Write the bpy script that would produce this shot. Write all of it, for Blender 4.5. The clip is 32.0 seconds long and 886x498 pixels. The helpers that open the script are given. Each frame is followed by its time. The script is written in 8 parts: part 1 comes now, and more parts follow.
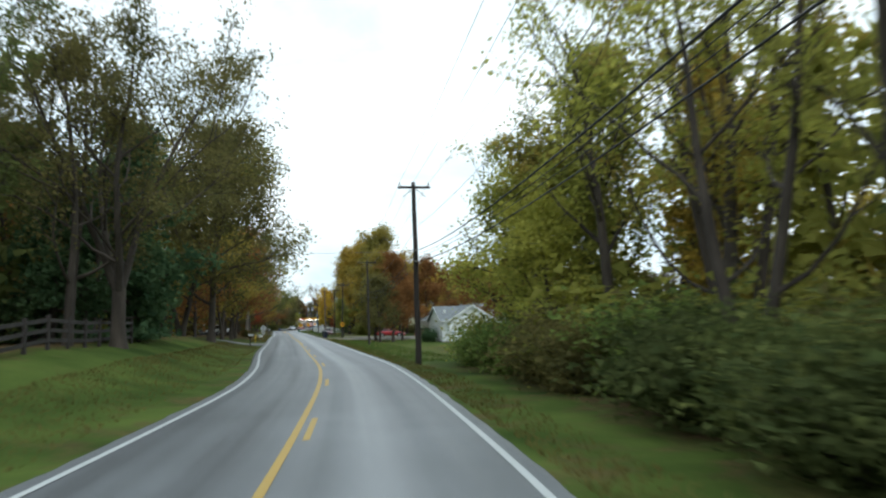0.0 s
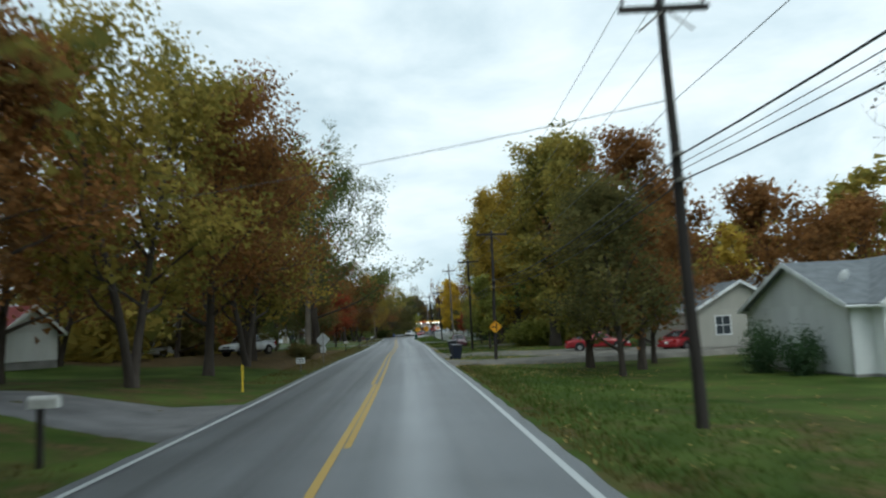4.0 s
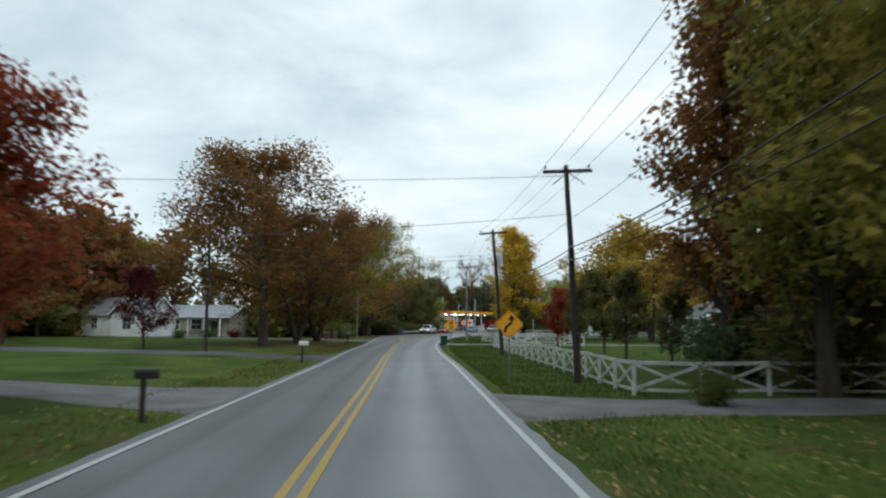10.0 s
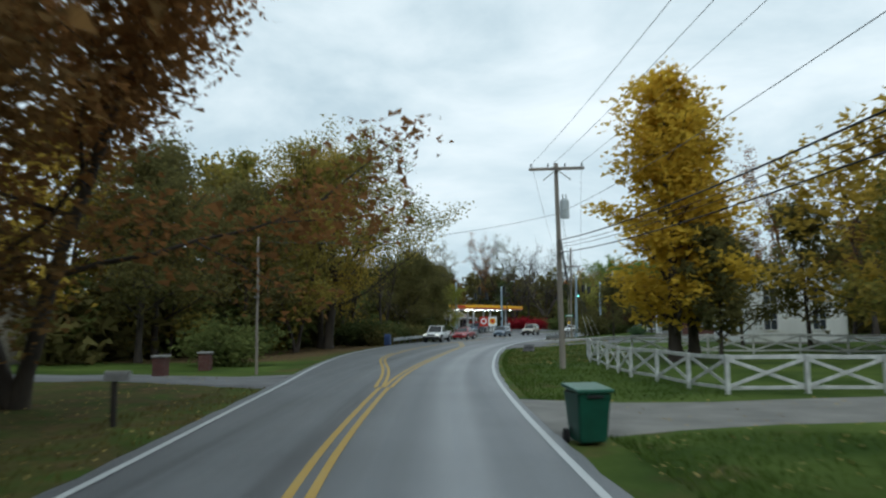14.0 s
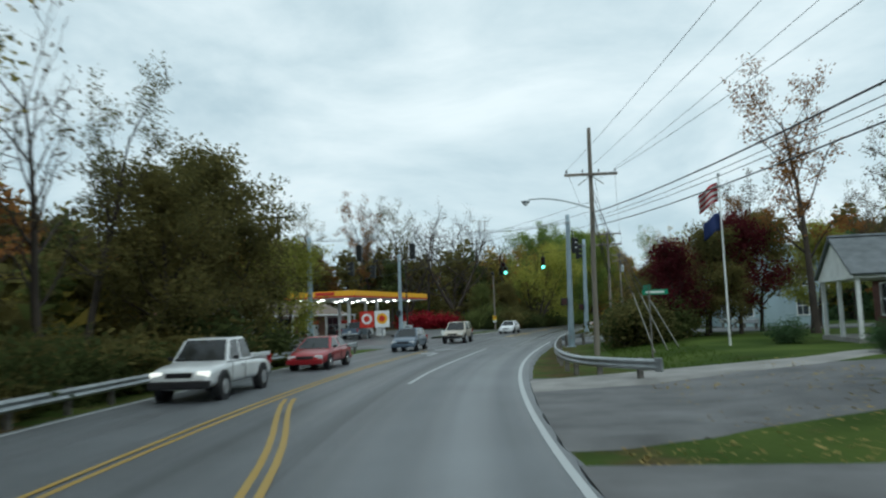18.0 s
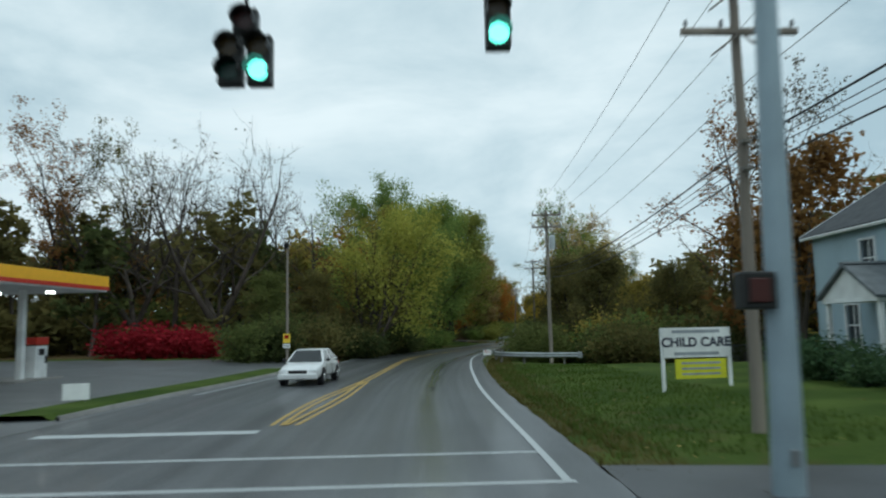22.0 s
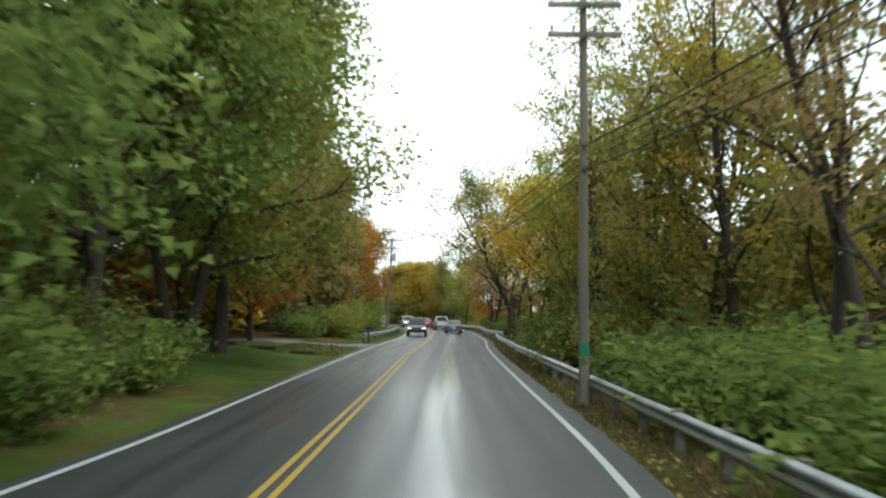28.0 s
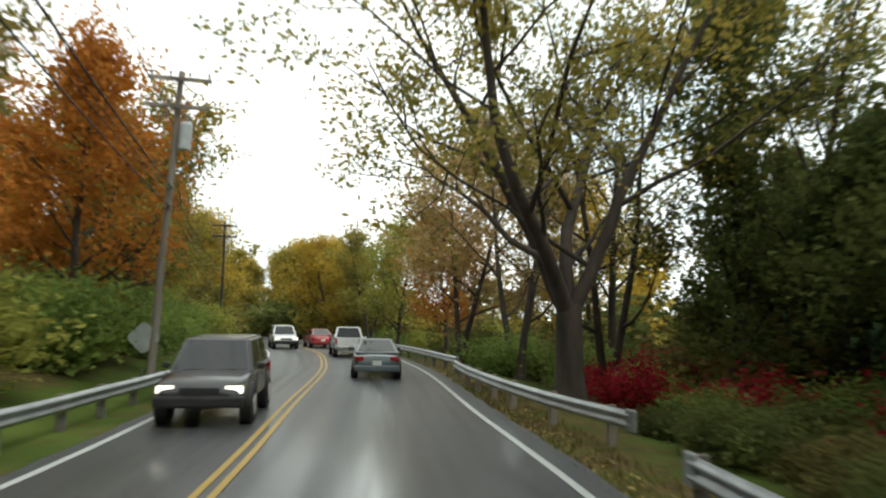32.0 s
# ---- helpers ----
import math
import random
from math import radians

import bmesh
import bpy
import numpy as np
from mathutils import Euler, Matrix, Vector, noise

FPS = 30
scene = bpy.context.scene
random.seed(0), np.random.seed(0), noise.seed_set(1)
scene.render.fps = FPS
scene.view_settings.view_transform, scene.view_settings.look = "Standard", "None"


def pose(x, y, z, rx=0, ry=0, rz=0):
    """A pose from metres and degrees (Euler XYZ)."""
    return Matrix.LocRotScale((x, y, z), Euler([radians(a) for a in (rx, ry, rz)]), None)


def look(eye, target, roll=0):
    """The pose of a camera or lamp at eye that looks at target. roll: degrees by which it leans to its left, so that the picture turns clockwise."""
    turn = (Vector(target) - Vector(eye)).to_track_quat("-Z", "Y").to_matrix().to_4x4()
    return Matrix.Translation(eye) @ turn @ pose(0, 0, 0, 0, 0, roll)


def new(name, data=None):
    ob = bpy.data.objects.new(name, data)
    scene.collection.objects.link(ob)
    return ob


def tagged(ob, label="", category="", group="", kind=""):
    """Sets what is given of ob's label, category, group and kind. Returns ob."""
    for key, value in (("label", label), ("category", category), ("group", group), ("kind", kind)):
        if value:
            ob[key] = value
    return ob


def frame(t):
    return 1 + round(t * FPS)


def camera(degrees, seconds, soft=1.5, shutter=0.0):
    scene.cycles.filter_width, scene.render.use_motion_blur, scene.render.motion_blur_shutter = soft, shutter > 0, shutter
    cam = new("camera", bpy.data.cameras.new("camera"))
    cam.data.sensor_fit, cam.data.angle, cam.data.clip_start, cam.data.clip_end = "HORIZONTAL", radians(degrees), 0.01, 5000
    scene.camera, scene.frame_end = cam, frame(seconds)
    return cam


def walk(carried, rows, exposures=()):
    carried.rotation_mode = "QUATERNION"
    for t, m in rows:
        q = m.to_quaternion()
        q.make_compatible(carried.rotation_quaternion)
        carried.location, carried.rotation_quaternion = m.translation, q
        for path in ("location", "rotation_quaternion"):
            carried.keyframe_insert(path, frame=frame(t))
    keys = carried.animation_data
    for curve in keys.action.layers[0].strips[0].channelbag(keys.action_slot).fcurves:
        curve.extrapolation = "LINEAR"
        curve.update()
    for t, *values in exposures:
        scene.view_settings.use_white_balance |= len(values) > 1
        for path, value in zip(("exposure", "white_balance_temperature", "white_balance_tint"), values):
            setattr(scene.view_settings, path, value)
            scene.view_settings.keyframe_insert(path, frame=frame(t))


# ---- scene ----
cam = camera(62.0, 32.0, soft=2.2, shutter=0.45)
PATH = [
    (0, (16.202, 27.378, 2.112), (16.01, 29.359, 2.309), -1.1),
    (0.5, (14.641, 35.453, 2.093), (14.397, 37.428, 2.295), -1.2),
    (1, (12.908, 43.505, 2.085), (12.6, 45.47, 2.295), -0.7),
    (1.5, (10.988, 51.55, 2.09), (10.615, 53.503, 2.306), 0.4),
    (2, (8.931, 59.567, 2.097), (8.493, 61.506, 2.319), 0.2),
    (2.5, (6.656, 67.616, 2.11), (6.172, 69.543, 2.335), -0.2),
    (3, (4.055, 75.323, 2.111), (3.564, 77.249, 2.336), -1.0),
    (3.5, (1.556, 83.247, 2.101), (1.058, 85.172, 2.317), -2.7),
    (5.5, (-8.534, 114.953, 2.14), (-9.099, 116.86, 2.345), -1.4),
    (6, (-11.116, 122.683, 2.116), (-11.676, 124.59, 2.331), -0.5),
    (6.5, (-13.615, 130.529, 2.03), (-14.173, 132.436, 2.255), 0.2),
    (7, (-16.29, 138.477, 2.074), (-16.841, 140.386, 2.304), -0.4),
    (7.5, (-19.009, 146.432, 2.082), (-19.558, 148.34, 2.319), 0.8),
    (8, (-21.425, 154.039, 2.05), (-21.981, 155.945, 2.29), 0.9),
    (8.5, (-23.719, 161.368, 2.087), (-24.279, 163.275, 2.31), 1.2),
    (9, (-25.853, 168.397, 2.072), (-26.417, 170.303, 2.293), 1.1),
    (9.5, (-28.161, 175.367, 2.092), (-28.726, 177.274, 2.301), 0.7),
    (10, (-30.491, 182.385, 2.121), (-31.056, 184.294, 2.32), 0.6),
    (10.5, (-32.898, 189.434, 2.146), (-33.46, 191.344, 2.338), -0.2),
    (11, (-35.435, 196.578, 2.162), (-35.992, 198.49, 2.354), 0.2),
    (11.5, (-37.917, 203.711, 2.124), (-38.47, 205.623, 2.326), 0.5),
    (12, (-40.283, 210.816, 2.106), (-40.836, 212.727, 2.308), 0.2),
    (12.5, (-42.519, 217.76, 2.06), (-43.078, 219.669, 2.267), 0.4),
    (13, (-44.662, 224.47, 2.114), (-45.228, 226.378, 2.319), -0.1),
    (13.5, (-46.918, 230.964, 2.091), (-47.483, 232.872, 2.295), -0.6),
    (14, (-49.339, 237.339, 2.067), (-49.891, 239.251, 2.265), -0.5),
    (14.5, (-51.249, 243.839, 2.078), (-51.791, 245.754, 2.275), -1.3),
    (16.5, (-58.511, 270.042, 2.143), (-58.906, 271.993, 2.34), -1.7),
    (17, (-59.888, 277.02, 2.101), (-60.235, 278.981, 2.291), -1.6),
    (17.5, (-61.263, 284.298, 2.02), (-61.551, 286.269, 2.207), -1.5),
    (18, (-62.357, 291.532, 2.07), (-62.585, 293.511, 2.255), -2.1),
    (18.5, (-63.229, 298.601, 2.112), (-63.388, 300.584, 2.319), -2.0),
    (19, (-63.88, 305.536, 2.143), (-63.968, 307.523, 2.355), -2.2),
    (19.5, (-64.291, 312.224, 2.107), (-64.318, 314.209, 2.347), -1.8),
    (20, (-64.43, 318.815, 2.084), (-64.389, 320.798, 2.336), -1.2),
    (20.5, (-64.364, 325.437, 2.053), (-64.258, 327.421, 2.288), -0.9),
    (21, (-64.023, 332.084, 2.097), (-63.864, 334.065, 2.319), -1.2),
    (21.5, (-63.598, 338.62, 2.123), (-63.389, 340.598, 2.34), -1.2),
    (22, (-63.087, 345.078, 2.131), (-62.84, 347.051, 2.348), -1.2),
    (22.5, (-62.584, 351.367, 2.133), (-62.306, 353.337, 2.34), -1.5),
    (23, (-61.907, 357.591, 2.145), (-61.611, 359.558, 2.35), -1.5),
    (23.5, (-61.243, 363.785, 2.131), (-60.942, 365.752, 2.335), -2.1),
    (24, (-60.609, 369.949, 2.098), (-60.306, 371.914, 2.311), -2.5),
    (24.5, (-59.936, 376.062, 2.031), (-59.631, 378.028, 2.238), -2.4),
    (25, (-59.273, 382.068, 2.041), (-58.951, 384.03, 2.251), -3.3),
    (25.5, (-58.364, 387.903, 2.101), (-58.015, 389.861, 2.315), -3.9),
    (27.5, (-52.315, 411.106, 2.101), (-51.728, 413.009, 2.286), 2.1),
    (28, (-50.506, 417.037, 2.124), (-49.847, 418.917, 2.298), 0.6),
    (28.5, (-48.459, 422.823, 2.089), (-47.741, 424.681, 2.272), -0.1),
    (29, (-46.344, 428.665, 2.074), (-45.578, 430.502, 2.266), 0.5),
    (29.5, (-44.183, 434.717, 2.1), (-43.393, 436.544, 2.292), 0.3),
    (30, (-41.957, 440.934, 2.096), (-41.157, 442.757, 2.288), 0.2),
    (30.5, (-39.683, 447.303, 2.108), (-38.87, 449.12, 2.305), 0.4),
    (31, (-37.389, 453.778, 2.116), (-36.557, 455.586, 2.315), 0.2),
    (31.5, (-35.087, 460.27, 2.122), (-34.231, 462.068, 2.315), 0.4),
    (32, (-32.459, 466.318, 2.058), (-31.605, 468.116, 2.256), 0.8),
]
import itertools

EXPOSURES = [(0.0, 0.46, 6050, 3), (1.0, 0.34, 6150, 4), (2.0, 0.05, 6000, 2), (3.5, 0.0, 5900, 0), (6.5, 0.22, 6250, 6), (9.0, 0.05, 6150, 4), (11.0, -0.08, 6020, 3), (13.0, -0.12, 5920, 2), (18.0, -0.2, 5850, -2), (21.0, -0.26, 5800, -3), (22.5, -0.27, 5780, -3), (24.0, -0.1, 5900, 2), (25.2, 0.37, 6050, 7), (27.5, 1.0, 6250, 1), (30.0, 0.92, 6750, 2), (32.0, 0.84, 6850, 4)]
walk(cam, [(t, look(eye, target, roll)) for t, eye, target, roll in PATH], EXPOSURES)

# ---- sky and light: an overcast autumn afternoon ----
world = bpy.data.worlds.new("sky")
scene.world = world
world.use_nodes = True
wt = world.node_tree
wt.nodes.clear()


def wnode(kind, **values):
    n = wt.nodes.new(kind)
    for key, value in values.items():
        n.inputs[key].default_value = value
    return n


sky = wt.nodes.new("ShaderNodeTexSky")
sky.sky_type = "NISHITA"
sky.sun_disc = False
sky.sun_elevation, sky.sun_rotation = radians(38), radians(200)
clear = wnode("ShaderNodeBackground", Strength=0.08)
wt.links.new(sky.outputs[0], clear.inputs[0])
coord = wt.nodes.new("ShaderNodeTexCoord")
spread = wt.nodes.new("ShaderNodeMapping")
spread.inputs["Scale"].default_value = (1.0, 1.0, 2.6)
wt.links.new(coord.outputs["Generated"], spread.inputs[0])
puffs = wnode("ShaderNodeTexNoise", Scale=2.3, Detail=7.0, Roughness=0.56, Distortion=0.35)
wt.links.new(spread.outputs[0], puffs.inputs["Vector"])
tone = wt.nodes.new("ShaderNodeValToRGB")
tone.color_ramp.elements[0].position, tone.color_ramp.elements[0].color = 0.33, (0.60, 0.70, 0.76, 1)
tone.color_ramp.elements[1].position, tone.color_ramp.elements[1].color = 0.66, (1.14, 1.14, 1.14, 1)
mid_tone = tone.color_ramp.elements.new(0.49)
mid_tone.color = (0.86, 0.92, 0.95, 1)
wt.links.new(puffs.outputs["Fac"], tone.inputs[0])
clouds = wnode("ShaderNodeBackground", Strength=1.0)
wt.links.new(tone.outputs[0], clouds.inputs[0])
cover = wnode("ShaderNodeMixShader", Fac=0.93)
wt.links.new(clear.outputs[0], cover.inputs[1])
wt.links.new(clouds.outputs[0], cover.inputs[2])
wout = wt.nodes.new("ShaderNodeOutputWorld")
wt.links.new(cover.outputs[0], wout.inputs[0])
sun = new("sun", bpy.data.lights.new("sun", "SUN"))
sun.data.energy, sun.data.angle, sun.data.color = 1.0, radians(25), (1.0, 0.96, 0.9)
sun.matrix_world = look((0, 0, 50), (-20, 30, 0))

# ---- materials ----
MATS = {}


def mat(name, color, rough=0.8, metal=0.0, var=0.25, scale=3.0, bump=0.15, fine=60.0, second=None, stretch=(1, 1, 1), spec=0.4):
    """A surface with broad stains and fine grain on object coordinates."""
    if name in MATS:
        return MATS[name]
    m = bpy.data.materials.new(name)
    m.use_nodes = True
    nt = m.node_tree
    b = nt.nodes["Principled BSDF"]
    b.inputs["Roughness"].default_value, b.inputs["Metallic"].default_value = rough, metal
    b.inputs["Specular IOR Level"].default_value = spec
    tc = nt.nodes.new("ShaderNodeTexCoord")
    mp = nt.nodes.new("ShaderNodeMapping")
    mp.inputs["Scale"].default_value = stretch
    nt.links.new(tc.outputs["Object"], mp.inputs[0])
    big, small = nt.nodes.new("ShaderNodeTexNoise"), nt.nodes.new("ShaderNodeTexNoise")
    big.inputs["Scale"].default_value, big.inputs["Detail"].default_value = scale, 5
    small.inputs["Scale"].default_value, small.inputs["Detail"].default_value = fine, 3
    for n in (big, small):
        nt.links.new(mp.outputs[0], n.inputs["Vector"])
    mix = nt.nodes.new("ShaderNodeMix")
    mix.data_type = "RGBA"
    dark = tuple(c * (1 - var) for c in color)
    other = second or tuple(min(1, c * (1 + var)) for c in color)
    mix.inputs["A"].default_value, mix.inputs["B"].default_value = (*dark, 1), (*other, 1)
    half = nt.nodes.new("ShaderNodeMath")
    half.operation = "MULTIPLY_ADD"
    half.inputs[1].default_value, half.inputs[2].default_value = 0.35, -0.17
    nt.links.new(small.outputs["Fac"], half.inputs[0])
    ramp = nt.nodes.new("ShaderNodeMapRange")
    ramp.inputs["From Min"].default_value, ramp.inputs["From Max"].default_value = 0.3, 0.7
    nt.links.new(big.outputs["Fac"], ramp.inputs[0])
    add = nt.nodes.new("ShaderNodeMath")
    add.operation, add.use_clamp = "ADD", True
    nt.links.new(ramp.outputs[0], add.inputs[0])
    nt.links.new(half.outputs[0], add.inputs[1])
    nt.links.new(add.outputs[0], mix.inputs["Factor"])
    nt.links.new(mix.outputs["Result"], b.inputs["Base Color"])
    if bump:
        bp = nt.nodes.new("ShaderNodeBump")
        bp.inputs["Strength"].default_value, bp.inputs["Distance"].default_value = bump, 0.02
        nt.links.new(small.outputs["Fac"], bp.inputs["Height"])
        nt.links.new(bp.outputs[0], b.inputs["Normal"])
    MATS[name] = m
    return m


def leafy(name, one, two, thin=0.48):
    """Leaves whose colour goes from one to two, leaf by leaf, letting some light through."""
    m = bpy.data.materials.new(name)
    m.use_nodes = True
    nt = m.node_tree
    nt.nodes.clear()
    geo = nt.nodes.new("ShaderNodeNewGeometry")
    info = nt.nodes.new("ShaderNodeObjectInfo")
    tc = nt.nodes.new("ShaderNodeTexCoord")
    patch = nt.nodes.new("ShaderNodeTexNoise")
    patch.inputs["Scale"].default_value = 0.35
    nt.links.new(tc.outputs["Object"], patch.inputs["Vector"])
    a = nt.nodes.new("ShaderNodeMath")
    a.operation = "MULTIPLY_ADD"
    a.inputs[1].default_value, a.inputs[2].default_value = 1.6, -0.55
    nt.links.new(patch.outputs["Fac"], a.inputs[0])
    b = nt.nodes.new("ShaderNodeMath")
    b.operation = "MULTIPLY_ADD"
    b.inputs[1].default_value = 0.55
    nt.links.new(geo.outputs["Random Per Island"], b.inputs[0])
    nt.links.new(a.outputs[0], b.inputs[2])
    c = nt.nodes.new("ShaderNodeMath")
    c.operation, c.use_clamp = "MULTIPLY_ADD", True
    c.inputs[1].default_value = 0.3
    nt.links.new(info.outputs["Random"], c.inputs[0])
    nt.links.new(b.outputs[0], c.inputs[2])
    mix = nt.nodes.new("ShaderNodeMix")
    mix.data_type = "RGBA"
    mix.inputs["A"].default_value, mix.inputs["B"].default_value = (*one, 1), (*two, 1)
    nt.links.new(c.outputs[0], mix.inputs["Factor"])
    d, t, s, g = (nt.nodes.new(k) for k in ("ShaderNodeBsdfDiffuse", "ShaderNodeBsdfTranslucent", "ShaderNodeMixShader", "ShaderNodeOutputMaterial"))
    nt.links.new(mix.outputs["Result"], d.inputs[0])
    nt.links.new(mix.outputs["Result"], t.inputs[0])
    s.inputs[0].default_value = thin
    nt.links.new(d.outputs[0], s.inputs[1])
    nt.links.new(t.outputs[0], s.inputs[2])
    nt.links.new(s.outputs[0], g.inputs[0])
    MATS[name] = m
    return m


LEAF = {
    "green": leafy("green_leaves", (0.06, 0.092, 0.034), (0.165, 0.185, 0.06)),
    "bright": leafy("fresh_green_leaves", (0.095, 0.165, 0.05), (0.25, 0.32, 0.085)),
    "lime": leafy("yellow_green_leaves", (0.15, 0.19, 0.05), (0.36, 0.35, 0.085)),
    "yellow": leafy("yellow_leaves", (0.27, 0.2, 0.045), (0.5, 0.36, 0.065)),
    "gold": leafy("bright_yellow_leaves", (0.42, 0.30, 0.04), (0.68, 0.47, 0.06)),
    "olive": leafy("olive_brown_leaves", (0.068, 0.08, 0.036), (0.19, 0.165, 0.06)),
    "mixed": leafy("green_and_yellow_leaves", (0.095, 0.14, 0.046), (0.38, 0.295, 0.07)),
    "rust": leafy("rust_brown_leaves", (0.112, 0.074, 0.038), (0.31, 0.15, 0.052)),
    "orange": leafy("orange_leaves", (0.25, 0.125, 0.035), (0.5, 0.2, 0.04)),
    "red": leafy("red_leaves", (0.14, 0.045, 0.03), (0.37, 0.09, 0.04)),
    "scarlet": leafy("scarlet_leaves", (0.18, 0.0144, 0.0216), (0.384, 0.03, 0.0456)),
    "maroon": leafy("dark_maroon_leaves", (0.042, 0.012, 0.0168), (0.12, 0.0264, 0.0312)),
    "pine": leafy("dark_evergreen_needles", (0.036, 0.074, 0.040), (0.10, 0.155, 0.07), 0.3),
    "grey": leafy("grey_brown_leaves", (0.069, 0.0621, 0.0442), (0.159, 0.131, 0.0759)),
    "spring": leafy("bright_yellow_green_leaves", (0.21, 0.25, 0.055), (0.48, 0.46, 0.10)),
    # darker green for undergrowth: the shade it stands in is in the leaf colour
    "ivy": leafy("shade_darkened_leaves", (0.034, 0.054, 0.022), (0.098, 0.115, 0.042)),
    "russet": leafy("russet_brown_leaves", (0.09, 0.068, 0.034), (0.27, 0.145, 0.05)),
    "dun": leafy("dun_olive_leaves", (0.15, 0.135, 0.072), (0.34, 0.27, 0.13)),
    "tan": leafy("tan_brown_leaves", (0.235, 0.172, 0.0828), (0.497, 0.359, 0.159)),
    "fallen": leafy("fallen_leaves_tan", (0.20, 0.13, 0.05), (0.42, 0.33, 0.13), 0.1),
    "grass": leafy("grass_blades", (0.040, 0.078, 0.014), (0.090, 0.130, 0.030), 0.2),
    "drygrass": leafy("dry_grass_blades", (0.07, 0.075, 0.022), (0.15, 0.125, 0.045), 0.2),
}
BARK = mat("dark_bark", (0.058, 0.047, 0.038), 0.95, var=0.45, scale=2.5, bump=0.9, fine=14, stretch=(1, 1, 0.25))
PALE_BARK = mat("grey_bark", (0.17, 0.15, 0.125), 0.95, var=0.4, scale=2.0, bump=0.7, fine=12, stretch=(1, 1, 0.3))
POLE = mat("weathered_pole_wood", (0.032, 0.027, 0.024), 0.85, var=0.4, scale=1.2, bump=0.5, fine=30, stretch=(1, 1, 0.12))
POLE_GREY = mat("grey_pole_wood", (0.22, 0.195, 0.165), 0.9, var=0.35, scale=1.2, bump=0.5, fine=30, stretch=(1, 1, 0.12))
STEEL = mat("galvanised_steel", (0.36, 0.385, 0.40), 0.42, 0.75, var=0.18, scale=2.0, bump=0.08, fine=25)
PAINTED_STEEL = mat("blue_grey_painted_steel", (0.30, 0.38, 0.43), 0.5, 0.2, var=0.12, scale=1.5, bump=0.05)
RUSTY = mat("weathered_steel_post", (0.20, 0.19, 0.17), 0.7, 0.5, var=0.4, scale=4)
BLACK = mat("black_rubber_cable", (0.012, 0.012, 0.013), 0.6, var=0.2)
WIRE = mat("grey_aluminium_wire", (0.10, 0.11, 0.12), 0.5, 0.4, var=0.1)
CERAMIC = mat("insulator_glaze", (0.16, 0.17, 0.18), 0.25, var=0.2)
TANK = mat("transformer_grey_paint", (0.42, 0.46, 0.48), 0.45, var=0.12)
WHITE = mat("white_paint", (0.74, 0.76, 0.76), 0.55, var=0.14, scale=1.5, bump=0.1)
WORN_WHITE = mat("worn_white_wood", (0.50, 0.51, 0.50), 0.75, var=0.28, scale=3, bump=0.3)
CONCRETE = mat("concrete", (0.25, 0.245, 0.235), 0.85, var=0.22, scale=1.2, bump=0.3, fine=50)
GRAVEL = mat("gravel", (0.15, 0.142, 0.12), 0.95, var=0.35, scale=1.0, bump=1.0, fine=28)
DAMP_ASPHALT = mat("damp_street_asphalt", (0.058, 0.061, 0.066), 0.5, var=0.3, scale=0.5, bump=0.4, fine=60)
ASPHALT_DRIVE = mat("worn_driveway_asphalt", (0.13, 0.132, 0.135), 0.85, var=0.3, scale=0.8, bump=0.5, fine=60)
DARK = mat("dark_void", (0.012, 0.012, 0.014), 0.6, var=0.1)
TYRE = mat("tyre_rubber", (0.018, 0.018, 0.019), 0.8, var=0.2, scale=8)
RIM = mat("alloy_rim", (0.45, 0.46, 0.48), 0.35, 0.8, var=0.1)
CHROME = mat("chrome_trim", (0.6, 0.62, 0.64), 0.18, 1.0, var=0.05)
PLASTIC = mat("black_plastic", (0.02, 0.02, 0.022), 0.5, var=0.2)
TAIL = mat("red_tail_lens", (0.32, 0.01, 0.012), 0.2, var=0.1)
LAMP = mat("clear_lamp_lens", (0.7, 0.72, 0.74), 0.12, var=0.05)
YELLOW_SIGN = mat("yellow_sign_face", (0.78, 0.36, 0.012), 0.5, var=0.08, bump=0.0)
SIGN_BACK = mat("bare_aluminium_sign_back", (0.46, 0.49, 0.50), 0.45, 0.5, var=0.12)
SIGN_BLACK = mat("black_sign_ink", (0.012, 0.012, 0.012), 0.5, var=0.1, bump=0.0)
SHINGLE = mat("grey_roof_shingles", (0.14, 0.155, 0.165), 0.9, var=0.25, scale=2.0, bump=0.8, fine=16)
BROWN_SHINGLE = mat("brown_roof_shingles", (0.17, 0.135, 0.11), 0.9, var=0.25, scale=2.0, bump=0.8, fine=16)


def glass(name, tint=(0.05, 0.06, 0.07)):
    m = mat(name, tint, 0.06, var=0.1, bump=0.0, spec=0.5)
    return m


PANE = glass("window_glass")
CAR_GLASS = glass("car_glass", (0.016, 0.019, 0.021))


def glow(name, color, strength):
    m = bpy.data.materials.new(name)
    m.use_nodes = True
    b = m.node_tree.nodes["Principled BSDF"]
    b.inputs["Base Color"].default_value = (*color, 1)
    b.inputs["Emission Color"].default_value = (*color, 1)
    b.inputs["Emission Strength"].default_value = strength
    return m


GREEN_ON = glow("lit_green_signal", (0.25, 1.0, 0.75), 3.0)
RED_ON = glow("lit_red_walk_signal", (0.05, 0.010, 0.008), 0.02)
CANOPY_LAMP = glow("lit_canopy_lamp", (1.0, 0.95, 0.85), 9.0)
HEADLAMP_ON = glow("lit_headlamp", (1.0, 0.95, 0.85), 1.0)


